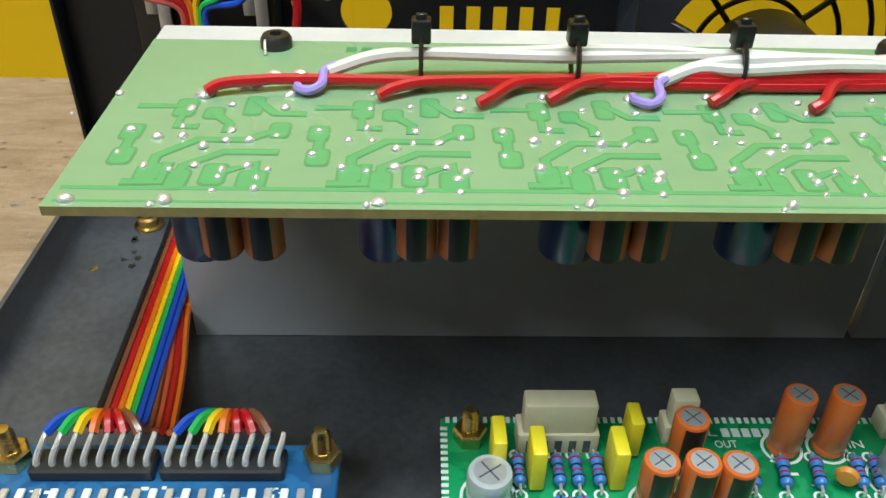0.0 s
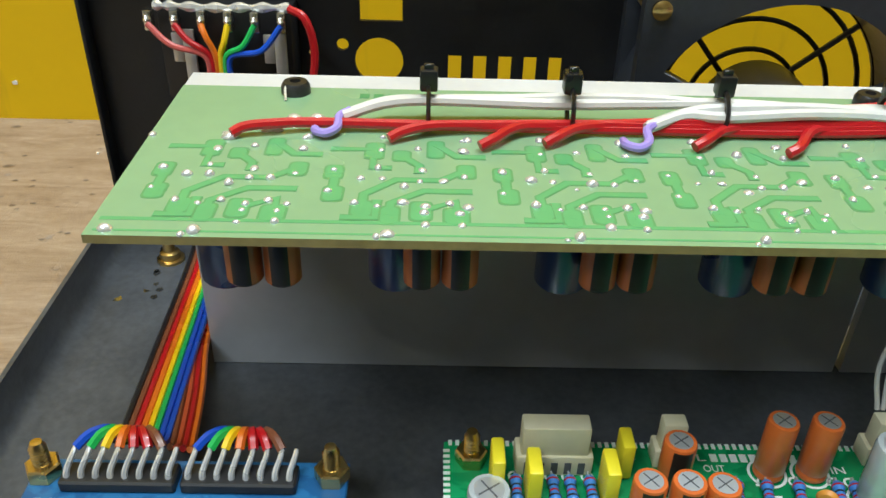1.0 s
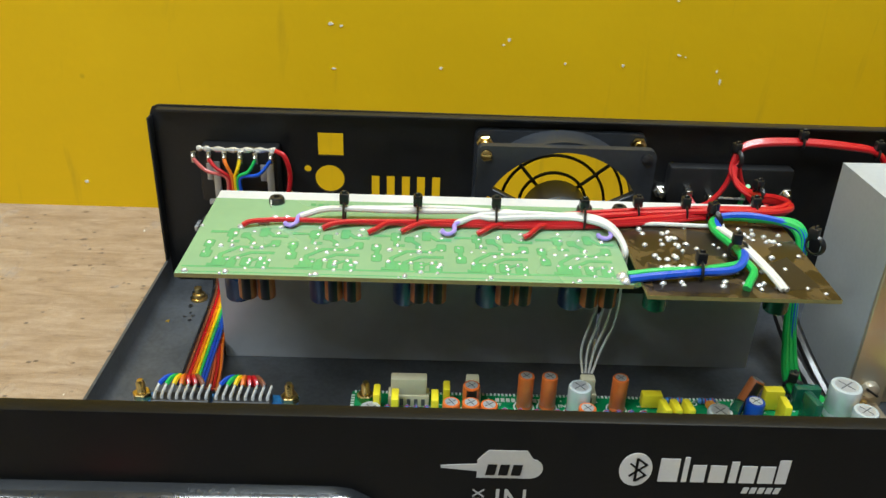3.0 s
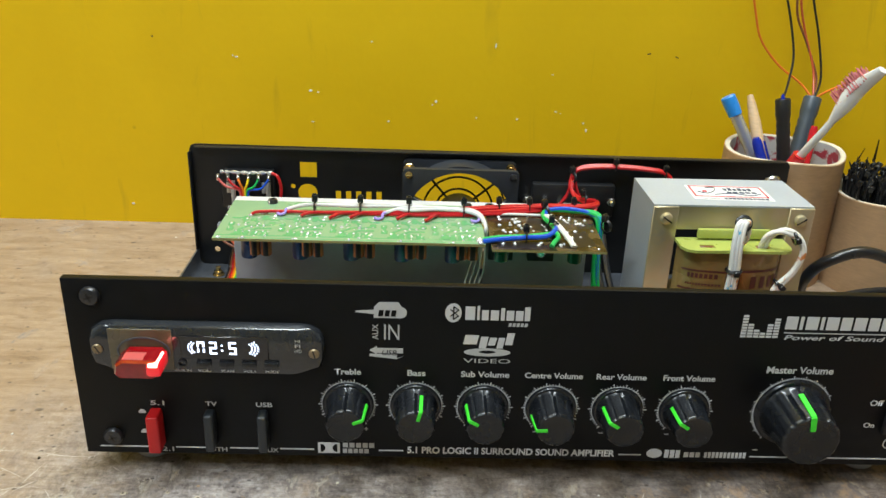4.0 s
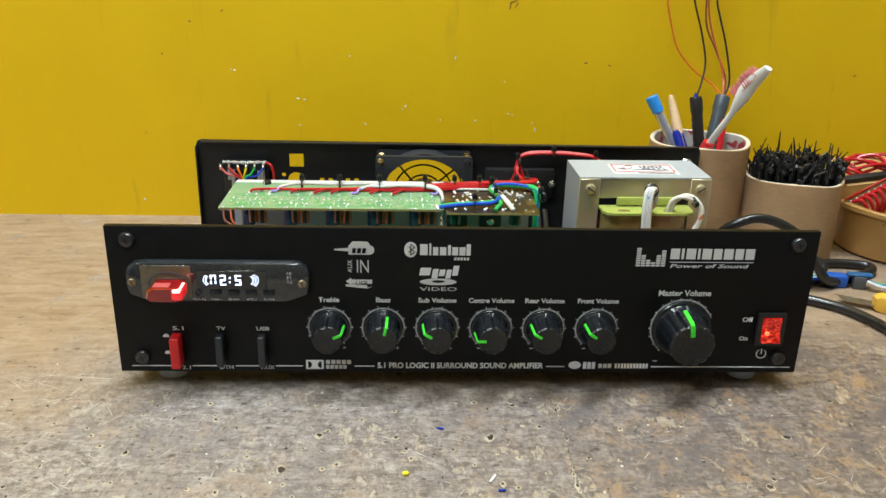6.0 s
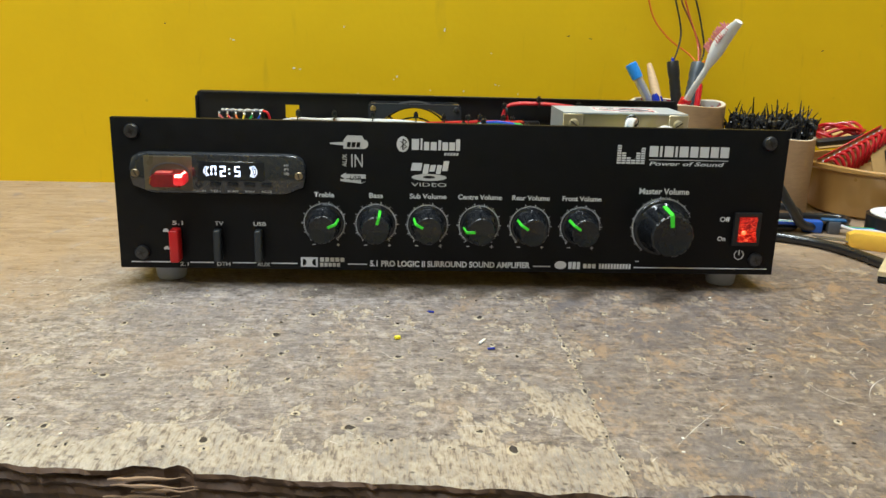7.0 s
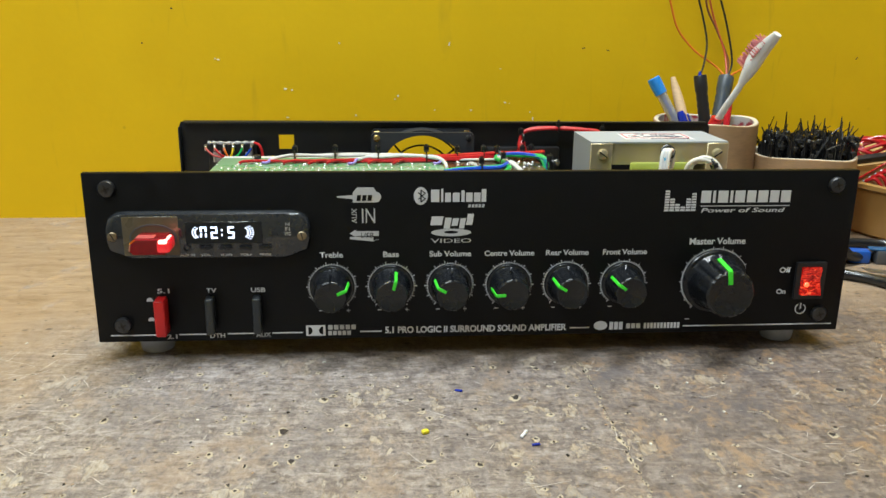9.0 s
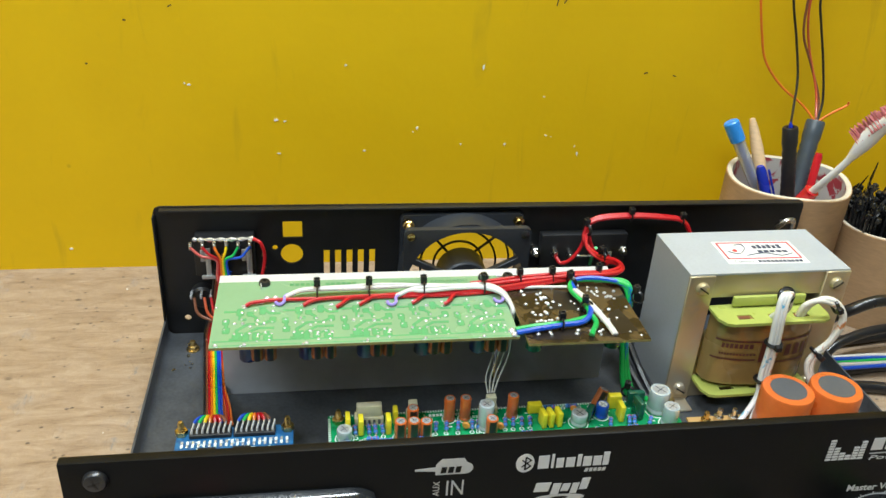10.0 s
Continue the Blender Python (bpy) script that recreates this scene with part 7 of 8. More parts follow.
# paper label on the clamp
LM = TM @ Matrix.Translation((0.0040, 0.0225, TH + 0.0001)) @ pose(0, 0, 0, 0, 0, -2)
bm = bmesh.new()
flat_poly(bm, [(-0.0255, -0.0135), (0.0255, -0.0135), (0.0255, 0.0135), (-0.0255, 0.0135)], LM)
sticker = part("paper_label", bm, M["paper"], trafo, "white paper label with a red border", False)
bm = bmesh.new()
for q in ((-0.0235, 0.0235, 0.0112, 0.0122), (-0.0235, 0.0235, -0.0078, -0.0068), (-0.0235, -0.0225, -0.0078, 0.0122), (0.0225, 0.0235, -0.0078, 0.0122)):
    flat_poly(bm, [(q[0], q[2]), (q[1], q[2]), (q[1], q[3]), (q[0], q[3])], LM @ Matrix.Translation((0, 0, 0.0002)))
part("label_border", bm, M["label_red"], sticker, "", False)
bm = bmesh.new()
for i in range(6):
    flat_poly(bm, [(-0.0020 + 0.0032 * i, 0.0045), (0.0003 + 0.0032 * i, 0.0045), (0.0003 + 0.0032 * i, 0.0080 + 0.001 * (i % 2)), (-0.0020 + 0.0032 * i, 0.0080 + 0.001 * (i % 2))], LM @ Matrix.Translation((0, 0, 0.0002)))
for i in range(5):
    flat_poly(bm, [(-0.0010 + 0.0040 * i, -0.0005), (0.0020 + 0.0040 * i, -0.0005), (0.0020 + 0.0040 * i, 0.0022), (-0.0010 + 0.0040 * i, 0.0022)], LM @ Matrix.Translation((0, 0, 0.0002)))
for i in range(11):
    flat_poly(bm, [(-0.0060 + 0.0026 * i, -0.0120), (-0.0041 + 0.0026 * i, -0.0120), (-0.0041 + 0.0026 * i, -0.0096), (-0.0060 + 0.0026 * i, -0.0096)], LM @ Matrix.Translation((0, 0, 0.0002)))
part("label_bars", bm, M["label_ink"], sticker, "", False)
lettering("label_word", "Contact", LM @ Matrix.Translation((-0.0150, -0.0108, 0.0001)), 0.0125, 0.0026, M["label_ink"], sticker)
bm = bmesh.new()
sweep(bm, [LM @ Vector(p) for p in ((-0.0200, 0.0010, 0.0005), (-0.0140, -0.0020, 0.0005), (-0.0080, 0.0040, 0.0005), (-0.0080, 0.0090, 0.0005), (-0.0130, 0.0085, 0.0005))], 0.00025, 5, 6)
sweep(bm, [LM @ Vector(p) for p in ((-0.0100, -0.0040, 0.0005), (0.0020, -0.0015, 0.0005), (0.0120, -0.0045, 0.0005), (0.0200, -0.0020, 0.0005))], 0.00025, 5, 6)
part("label_scroll", bm, M["label_ink"], sticker)
bm = bmesh.new()
flat_poly(bm, ring_pts(-0.0150, 0.0022, 0.0016, 14), LM @ Matrix.Translation((0, 0, 0.0002)))
part("label_dot", bm, M["label_red"], sticker, "", False)

# sleeved transformer leads
SM = lambda x, y, z: TM @ Vector((x, y, z * 1.065))
for i in range(3):
    d = 0.0020 * (i - 1)
    wire("braided_lead", [SM(-0.0010 + d * 0.4, -0.0130, 0.0620), SM(0.0010 + d, -0.0180, 0.0700), SM(0.0002 + d, -0.0190, 0.0800), SM(-0.0030 + d, -0.0215, 0.0790), SM(-0.0045 + d, -0.0240, 0.0680), SM(-0.0040 + d, -0.0250, 0.0520), SM(-0.0050 + d, -0.0260, 0.0330), SM(-0.0060 + d, -0.0290, 0.0200), SM(-0.0120 + d * 4, -0.0360, 0.0080)], 0.0017, M["braid"] if i < 2 else M["braid_o"], amp, "white sleeved transformer lead", 10)
for i in range(2):
    d = 0.0026 * i
    wire("braided_lead", [SM(0.0150 + d, -0.0125, 0.0620), SM(0.0165 + d, -0.0150, 0.0705), SM(0.0230 + d, -0.0175, 0.0745 + d * 0.4), SM(0.0320 + d * 0.6, -0.0200, 0.0720 + d * 0.3), SM(0.0370 + d * 0.4, -0.0220, 0.0640), SM(0.0330 + d * 0.4, -0.0230, 0.0520), SM(0.0240 + d, -0.0235, 0.0420), SM(0.0230 + d, -0.0245, 0.0330), SM(0.0290 + d, -0.0290, 0.0200), SM(0.0330 + d, -0.0350, 0.0080)], 0.0017, M["braid_o"], amp, "white sleeved transformer lead", 10)


def tie_on(m, r):
    bm = bmesh.new()
    pts = [m @ Vector((a, b, 0)) for a, b in ring_pts(0, 0, r, 18)]
    sweep(bm, pts + [pts[0]], 0.0011, 6, 1)
    box(bm, -0.0018, 0.0018, -r - 0.0028, -r + 0.0006, -0.0017, 0.0017, 0.0004, 1, 0, m)
    part("cable_tie", bm, M["tie"], amp, "black nylon cable tie")


tie_on(TM @ Matrix.Translation((-0.0008, -0.0190, 0.0847)) @ pose(0, 0, 0, 70, 0, 0), 0.0044)
tie_on(TM @ Matrix.Translation((-0.0042, -0.0246, 0.0564)), 0.0042)
tie_on(TM @ Matrix.Translation((-0.0055, -0.0262, 0.0320)), 0.0042)
tie_on(TM @ Matrix.Translation((0.0318, -0.0196, 0.0762)) @ pose(0, 0, 0, 0, 75, 0), 0.0036)
tie_on(TM @ Matrix.Translation((0.0262, -0.0234, 0.0469)) @ pose(0, 0, 0, 0, 40, 0), 0.0038)

# rectifier board with the two big reservoir capacitors
bm = bmesh.new()
box(bm, 0.0960, 0.2050, 0.0550, 0.1060, 0.0200, 0.0216, 0.0003, 1)
rect_board = part("rectifier_board", bm, M["tan_pcb"], amp, "tan board carrying two large capacitors", False)
for x in (0.1000, 0.2010):
    for y in (0.0590, 0.1020):
        bm = bmesh.new()
        lathe(bm, [(0.0024, 0.0147), (0.0024, 0.0199)], 6, Matrix.Translation((x, y, 0)))
        part("standoff", bm, M["brass"], rect_board)
for x in (0.1430, 0.1725):
    bm = bmesh.new()
    m = Matrix.Translation((x, 0.0885, 0.0216))
    r, h = 0.0144, 0.0320
    lathe(bm, [(r * 0.96, 0), (r, 0.001), (r, h - 0.0016), (r * 0.96, h - 0.0004), (r * 0.72, h)], 40, m)
    big = part("reservoir_capacitor", bm, M["cap_orange"], rect_board, "large orange reservoir capacitor")
    bm = bmesh.new()
    lathe(bm, [(r * 0.69, h + 0.0001), (0, h + 0.0002)], 32, m, close=False)
    part("vent_disc", bm, M["cap_grey"], big, "dark grey pressure disc")
for x, y in ((0.1050, 0.1000), (0.1140, 0.1020), (0.1230, 0.1015)):
    bm = bmesh.new()
    lathe(bm, [(0.0030, 0), (0.0030, 0.0030), (0.0016, 0.0034), (0.0016, 0.0080), (0, 0.0084)], 8, Matrix.Translation((x, y, 0.0216)))
    part("terminal_post", bm, M["brass"] if x < 0.11 else M["chrome"], rect_board, "plated terminal post")
wire("rear_cord_grip", [(0.1930, 0.2150, 0.0890), (0.1960, 0.2120, 0.0950), (0.2010, 0.2120, 0.0955), (0.2040, 0.2150, 0.0890)], 0.0022, M["chrome"], amp, "plated cord grip")

# ---- things at the back of the bench ----
hook = thing("wall_hook", "small black hook on the yellow wall", "hook", 0.292, 0.330, 0.252)
bm = bmesh.new()
sweep(bm, [(0.2920, 0.3358, 0.2560), (0.2920, 0.3280, 0.2550), (0.2925, 0.3250, 0.2500), (0.2930, 0.3270, 0.2465)], 0.0022, 8, 5)
part("peg", bm, M["header"], hook)


def tube_cup(name, label, x, y, r, h, wall, liner, group):
    cup = thing(name, label, "cup", x, y, 0, group)
    bm = bmesh.new()
    m = Matrix.Translation((x, y, 0))
    n = 48
    lathe(bm, [(0, 0.0002), (r, 0.0002), (r, h - 0.0006), (r - 0.0006, h)], n, m, 0, False)
    lip = bmesh.new()
    lathe(lip, [(r - 0.0006, h), (r - wall * 0.5, h + 0.0003), (r - wall + 0.0006, h), (r - wall, h - 0.0006)], n, m, 0, False)
    inside = bmesh.new()
    lathe(inside, [(r - wall, h - 0.0006), (r - wall, 0.003), (0, 0.003)], n, m, 0, False)
    for mesh, name2, material in ((bm, "tube", M["card"]), (lip, "rim", M["card_rim"]), (inside, "liner", liner)):
        for v in mesh.verts:
            a = math.atan2(v.co.y - y, v.co.x - x)
            k = 1 + 0.02 * math.sin(2 * a + 0.6) + 0.004 * math.sin(5 * a)
            v.co.x, v.co.y = x + (v.co.x - x) * k, y + (v.co.y - y) * k
            if v.co.z > h - 0.002:
                v.co.z += 0.0012 * math.sin(3 * a + 1)
        part(name2, mesh, material, cup)
    return cup


C1 = (0.2290, 0.2710, 0.0445, 0.1010)
C2 = (0.3115, 0.2500, 0.0432, 0.0750)
tube_cup("pen_cup", "brown cardboard tube cup holding pens and a brush", *C1[:3], C1[3], 0.0042, M["card_print"], "cardboard cups")
tube_cup("tie_cup", "low brown cardboard tube cup full of black cable ties", *C2[:3], C2[3], 0.0035, M["card_rim"], "cardboard cups")


def stick_m(base, tip):
    d = Vector(tip) - Vector(base)
    return axis_m(base, d), d.length


# clear pen with blue end and cap clip
pen = thing("ballpoint_pen", "clear ballpoint pen with a light blue end", "pen", 0.205, 0.285, 0.0)
m, L = stick_m((0.2560, 0.2640, 0.008), (0.1870, 0.2960, 0.1345))
bm = bmesh.new()
lathe(bm, [(0.0006, 0), (0.0022, 0.012), (0.0044, 0.018), (0.0046, L - 0.012), (0, L - 0.012)], 14, m)
part("barrel", bm, M["clear"], pen)
bm = bmesh.new()
lathe(bm, [(0.0014, 0.016), (0.0014, L - 0.014)], 8, m)
part("refill", bm, M["navy"], pen)
bm = bmesh.new()
lathe(bm, [(0.0054, L - 0.016), (0.0058, L - 0.008), (0.0058, L - 0.001), (0.0050, L), (0, L)], 16, m)
part("end_cap", bm, M["cap_pen"], pen, "light blue pen end")
pen = thing("capped_pen", "dark blue pen leaning in the cup", "pen", 0.200, 0.285, 0.0)
m, L = stick_m((0.2460, 0.2560, 0.006), (0.2070, 0.2760, 0.1075))
bm = bmesh.new()
lathe(bm, [(0.0025, 0), (0.0038, 0.006), (0.0038, L - 0.004), (0.0025, L), (0, L)], 14, m)
box(bm, -0.0012, 0.0012, 0.0046, 0.0062, L - 0.035, L - 0.004, 0.0004, 1, 0, m)
part("barrel", bm, M["navy"], pen)
# wooden stick
tool = thing("wooden_stick", "pale bare wooden stick with a blunt point", "stick", 0.215, 0.285, 0.0)
m, L = stick_m((0.2330, 0.2380, 0.005), (0.2070, 0.3020, 0.1345))
bm = bmesh.new()
lathe(bm, [(0.0040, 0), (0.0045, 0.004), (0.0045, L - 0.022), (0.0034, L - 0.008), (0.0022, L), (0, L + 0.0008)], 14, m)
part("stick", bm, M["pencil"], tool)
# two probe sleeves with the leads that hang down into them
for name, base, tip, r, key, lab in (("test_probe", (0.2420, 0.2560, 0.004), (0.2209, 0.2732, 0.1390), 0.0056, "header", "black test probe standing in the cup"), ("test_probe", (0.2210, 0.2500, 0.004), (0.2530, 0.2930, 0.1365), 0.0068, "slate", "slate grey test probe with ribbed grip")):
    pr = thing(name, lab, "test probe", base[0], base[1], 0.0, "test probes in the cup")
    m, L = stick_m(base, tip)
    bm = bmesh.new()
    prof = [(r * 0.6, 0), (r * 0.9, 0.02)]
    for i in range(6):
        prof += [(r * 0.93, L - 0.050 + 0.006 * i), (r * 0.86, L - 0.047 + 0.006 * i)]
    prof += [(r, L - 0.012), (r, L - 0.001), (r * 0.9, L), (r * 0.5, L), (r * 0.5, L - 0.004), (0, L - 0.004)]
    lathe(bm, prof, 20, m)
    part("sleeve", bm, M[key], pr)
pr = thing("blue_pen", "dark blue pen tip behind the probes", "pen", 0.226, 0.300, 0.0)
m, L = stick_m((0.2420, 0.2560, 0.004), (0.2204, 0.2736, 0.1425))
bm = bmesh.new()
lathe(bm, [(0.0018, 0), (0.0019, L - 0.006), (0.0014, L - 0.002), (0.0006, L), (0, L)], 12, m)
part("barrel", bm, M["navy"], pr)
pr = thing("red_marker", "slim red marker leaning in the cup", "pen", 0.240, 0.262, 0.0)
m, L = stick_m((0.2380, 0.2540, 0.004), (0.2500, 0.2740, 0.1185))
bm = bmesh.new()
lathe(bm, [(0.0026, 0), (0.0030, 0.004), (0.0030, L - 0.003), (0.0022, L), (0, L)], 14, m)
part("barrel", bm, M["spool"], pr)
bundle = thing("hanging_leads", "thin red, black and brown leads rising from the probes", "wire", 0.235, 0.289, 0.14)
for pts, key in (
    (((0.2530, 0.2930, 0.1350), (0.2450, 0.3020, 0.1450), (0.2270, 0.3080, 0.1580), (0.2110, 0.3100, 0.1760), (0.2030, 0.3100, 0.1960), (0.1960, 0.3100, 0.2200), (0.1905, 0.3120, 0.2500), (0.1880, 0.3200, 0.3200), (0.1900, 0.3310, 0.4200)), "orange"),
    (((0.2209, 0.2732, 0.1370), (0.2300, 0.2900, 0.1480), (0.2365, 0.3050, 0.1660), (0.2310, 0.3100, 0.1920), (0.2210, 0.3100, 0.2200), (0.2160, 0.3120, 0.2500), (0.2140, 0.3200, 0.3200), (0.2150, 0.3320, 0.4200)), "black"),
    (((0.2525, 0.2930, 0.1350), (0.2570, 0.3030, 0.1500), (0.2470, 0.3100, 0.1750), (0.2355, 0.3100, 0.1960), (0.2320, 0.3100, 0.2200), (0.2325, 0.3120, 0.2500), (0.2350, 0.3200, 0.3200), (0.2400, 0.3320, 0.4200)), "brown"),
    (((0.2535, 0.2935, 0.1350), (0.2540, 0.3050, 0.1560), (0.2450, 0.3110, 0.1820), (0.2370, 0.3110, 0.2050), (0.2345, 0.3110, 0.2250), (0.2380, 0.3130, 0.2550), (0.2390, 0.3200, 0.3200), (0.2410, 0.3320, 0.4200)), "rust"),
    (((0.2540, 0.2930, 0.1350), (0.2610, 0.3040, 0.1500), (0.2555, 0.3100, 0.1800), (0.2465, 0.3100, 0.2050), (0.2415, 0.3100, 0.2220), (0.2435, 0.3120, 0.2500), (0.2500, 0.3200, 0.3200), (0.2520, 0.3320, 0.4200)), "black"),
    (((0.2540, 0.2930, 0.1345), (0.2600, 0.2940, 0.1390), (0.2690, 0.2960, 0.1430), (0.2775, 0.2975, 0.1465), (0.2785, 0.2975, 0.1495)), "orange"),
):
    wire("lead", pts, 0.0009, M["w_" + key], bundle)
# toothbrush
brush = thing("toothbrush", "old white toothbrush with a red grip and pink bristles", "toothbrush", 0.215, 0.252, 0.0)
neck = Vector((0.2245, 0.2340, 0.1070))
bt = Vector((0.2520, 0.2010, 0.1765))
bm = bmesh.new()
sweep(bm, [(0.2150, 0.2620, 0.0060), (0.2165, 0.2530, 0.0450), (0.2195, 0.2415, 0.0860), neck], lambda t: 0.0064 - 0.0012 * t, 12, 6)
part("grip", bm, M["spool"], brush, "red rubber grip")
bm = bmesh.new()
sweep(bm, [neck - Vector((0.0016, -0.004, 0.008)), neck + Vector((0.0035, -0.0060, 0.0100)), neck + Vector((0.0095, -0.0120, 0.0250)), neck + Vector((0.0150, -0.0165, 0.0400)), neck + Vector((0.0205, -0.0200, 0.0540)), bt], lambda t: 0.0028 + (0.0042 * max(0.0, math.sin(max(0.0, (t - 0.45)) / 0.55 * math.pi * 0.93)) if t > 0.45 else 0.0012 * (0.45 - t)), 14, 8, 0, 0.65, (0, 1, 0))
part("handle", bm, M["white_pl"], brush, "white handle and head")
bm = bmesh.new()
rng = random.Random(6)
d = (bt - (neck + Vector((0.0150, -0.0165, 0.0400)))).normalized()
up = Vector((-0.40, 0.85, 0.40))
up = (up - d * up.dot(d)).normalized()
sd = d.cross(up).normalized()
for i in range(130):
    u, v = rng.uniform(0.0, 0.026), rng.uniform(-0.0048, 0.0048)
    p = neck + Vector((0.0145, -0.0162, 0.0400)) + d * u + sd * v + up * 0.001
    q = p + up * 0.0105 + Vector([rng.gauss(0, 0.0009) for _ in range(3)])
    sweep(bm, [p, q], 0.00045, 4, 1)
part("bristles", bm, M["bristle"], brush, "splayed dusty pink bristles", True, "stuff")

# cable ties in the low cup
tie_bundle = thing("cable_tie_bundle", "dense bundle of black nylon cable ties standing in a cup", "cable ties", C2[0], C2[1], 0.0)
rng = random.Random(12)
for i in range(240):
    a, rad = rng.uniform(0, 2 * math.pi), 0.037 * math.sqrt(rng.random())
    x, y = C2[0] + rad * math.cos(a), C2[1] + rad * math.sin(a)
    top = C2[3] + rng.uniform(0.002, 0.016)
    lean = Vector((rng.gauss(0, 0.003) + 0.10 * rad * math.cos(a), rng.gauss(0, 0.003), 0))
    end = Vector((x, y, top)) + lean
    bm = bmesh.new()
    sweep(bm, [(x, y, 0.004), end], 0.0009, 4, 1)
    if i % 2:
        box(bm, -0.0021, 0.0021, -0.0019, 0.0019, -0.0020, 0.0024, 0.0005, 1, 0, Matrix.Translation(end) @ pose(0, 0, 0, rng.uniform(-25, 25), rng.uniform(-25, 25), rng.uniform(0, 90)))
    else:
        k = rng.choice((0.5, 0.7, 1.0, 1.6)) * 0.012
        sweep(bm, [end, end + Vector((rng.gauss(0.10, 0.45), rng.gauss(0, 0.4), 1)).normalized() * k], lambda t: 0.0011 - 0.0007 * t, 4, 1)
    part("cable_tie", bm, M["tie"], tie_bundle)

# amber tub with oddments
TX, TY = 0.4300, 0.2620
tub = thing("plastic_tub", "round amber plastic tub with a folded rim, full of parts", "tub", TX, TY, 0)
bm = bmesh.new()
lathe(bm, [(0, 0.0003), (0.054, 0.0003), (0.058, 0.0030), (0.0655, 0.0430), (0.0640, 0.0430), (0.0560, 0.0050), (0, 0.0040)], 64, Matrix.Translation((TX, TY, 0)), close=False)
part("tub_wall", bm, M["amber"], tub)
bm = bmesh.new()
lathe(bm, [(0.0640, 0.0432), (0.0670, 0.0432), (0.0690, 0.0448), (0.0690, 0.0478), (0.0672, 0.0490), (0.0640, 0.0486), (0.0640, 0.0432)], 64, Matrix.Translation((TX, TY, 0)), close=False)
for v in bm.verts:
    ang = math.atan2(v.co.y - TY, v.co.x - TX)
    v.co.z += 0.0008 * math.sin(4 * ang) if v.co.z > 0.046 else 0.0
part("rim", bm, M["amber"], tub, "folded amber rim")


def slanted_board(name, label, m, w, h, material):
    ob = thing(name, label, "circuit board", m.translation.x, m.translation.y, m.translation.z)
    bm = bmesh.new()
    box(bm, -w / 2, w / 2, -0.0008, 0.0008, 0, h, 0.0003, 1, 0, m)
    part("board", bm, M[material], ob)
    return ob


RBM = pose(0.4520, 0.2260, 0.0300, -18, -8, -6)
bd = slanted_board("relay_board", "tan circuit board with a row of orange relays in the tub", RBM, 0.078, 0.050, "tan_pcb")
for i in range(4):
    bm = bmesh.new()
    m = RBM @ Matrix.Translation((-0.020 + 0.0165 * i, -0.0008, 0.0240))
    box(bm, -0.0068, 0.0068, -0.0090, 0.0, 0.0, 0.0150, 0.0008, 1, 0, m)
    part("relay", bm, M["relay"] if i else M["header"], bd, "orange relay" if i else "black relay")
for i in range(3):
    bm = bmesh.new()
    m = RBM @ Matrix.Translation((-0.020 + 0.022 * i, -0.0009, 0.0440))
    box(bm, -0.0065, 0.0065, -0.0012, 0.0, 0, 0.0035, 0.0003, 1, 0, m)
    part("header_strip", bm, M["header"], bd)
WBM = pose(0.4090, 0.2400, 0.0400, -24, -29, 4)
bd = slanted_board("wired_board", "tan circuit board with red wires soldered along its edge", WBM, 0.070, 0.034, "tan_pcb")
wm = WBM
for i in range(11):
    p = wm @ Vector((-0.030 + 0.006 * i, -0.0015, 0.030))
    bm = bmesh.new()
    lathe(bm, [(0.0016, 0), (0.0012, 0.0010), (0, 0.0016)], 8, axis_m(p, wm.to_3x3() @ Vector((0, -1, 0))))
    part("solder_joint", bm, M["solder"], bd)
    wire("red_lead", [p + Vector((0.001, -0.001, 0)), p + Vector((0.006, -0.007, 0.003)), p + Vector((0.012 - 0.001 * i, -0.010, -0.006)), p + Vector((0.014 - 0.0016 * i, -0.006, -0.020))], 0.0017, M["w_red"], bd)
bm = bmesh.new()
box(bm, -0.034, 0.034, -0.004, -0.0008, 0.0335, 0.0350, 0.0006, 1, 0, wm)
part("heat_strip", bm, M["w_red"], bd)
coil_t = thing("wire_coil", "coil of thin red wire lying in the tub", "wire", 0.400, 0.288, 0.066)
rng = random.Random(2)
for k in range(7):
    a0, rr = rng.uniform(0, 6.28), rng.uniform(0.022, 0.032)
    pts = [(0.4000 + rr * math.cos(a0 + 0.7 * j) * 0.85, 0.2880 + rr * 0.6 * math.sin(a0 + 0.7 * j), 0.0690 + 0.0014 * k + 0.005 * math.sin(2.1 * (a0 + 0.7 * j) + k)) for j in range(9)]
    wire("turn", pts, 0.0016, M["w_red"], coil_t)
bd = slanted_board("upper_board", "tan circuit board lying across the tub rim", pose(0.3990, 0.2640, 0.0630, -72, -6, 4), 0.058, 0.046, "tan_pcb")
bm = bmesh.new()
box(bm, -0.030, 0.030, -0.006, -0.0008, 0.003, 0.010, 0.0006, 1, 0, pose(0.3990, 0.2640, 0.0630, -72, -6, 4))
part("header_strip", bm, M["header"], bd)

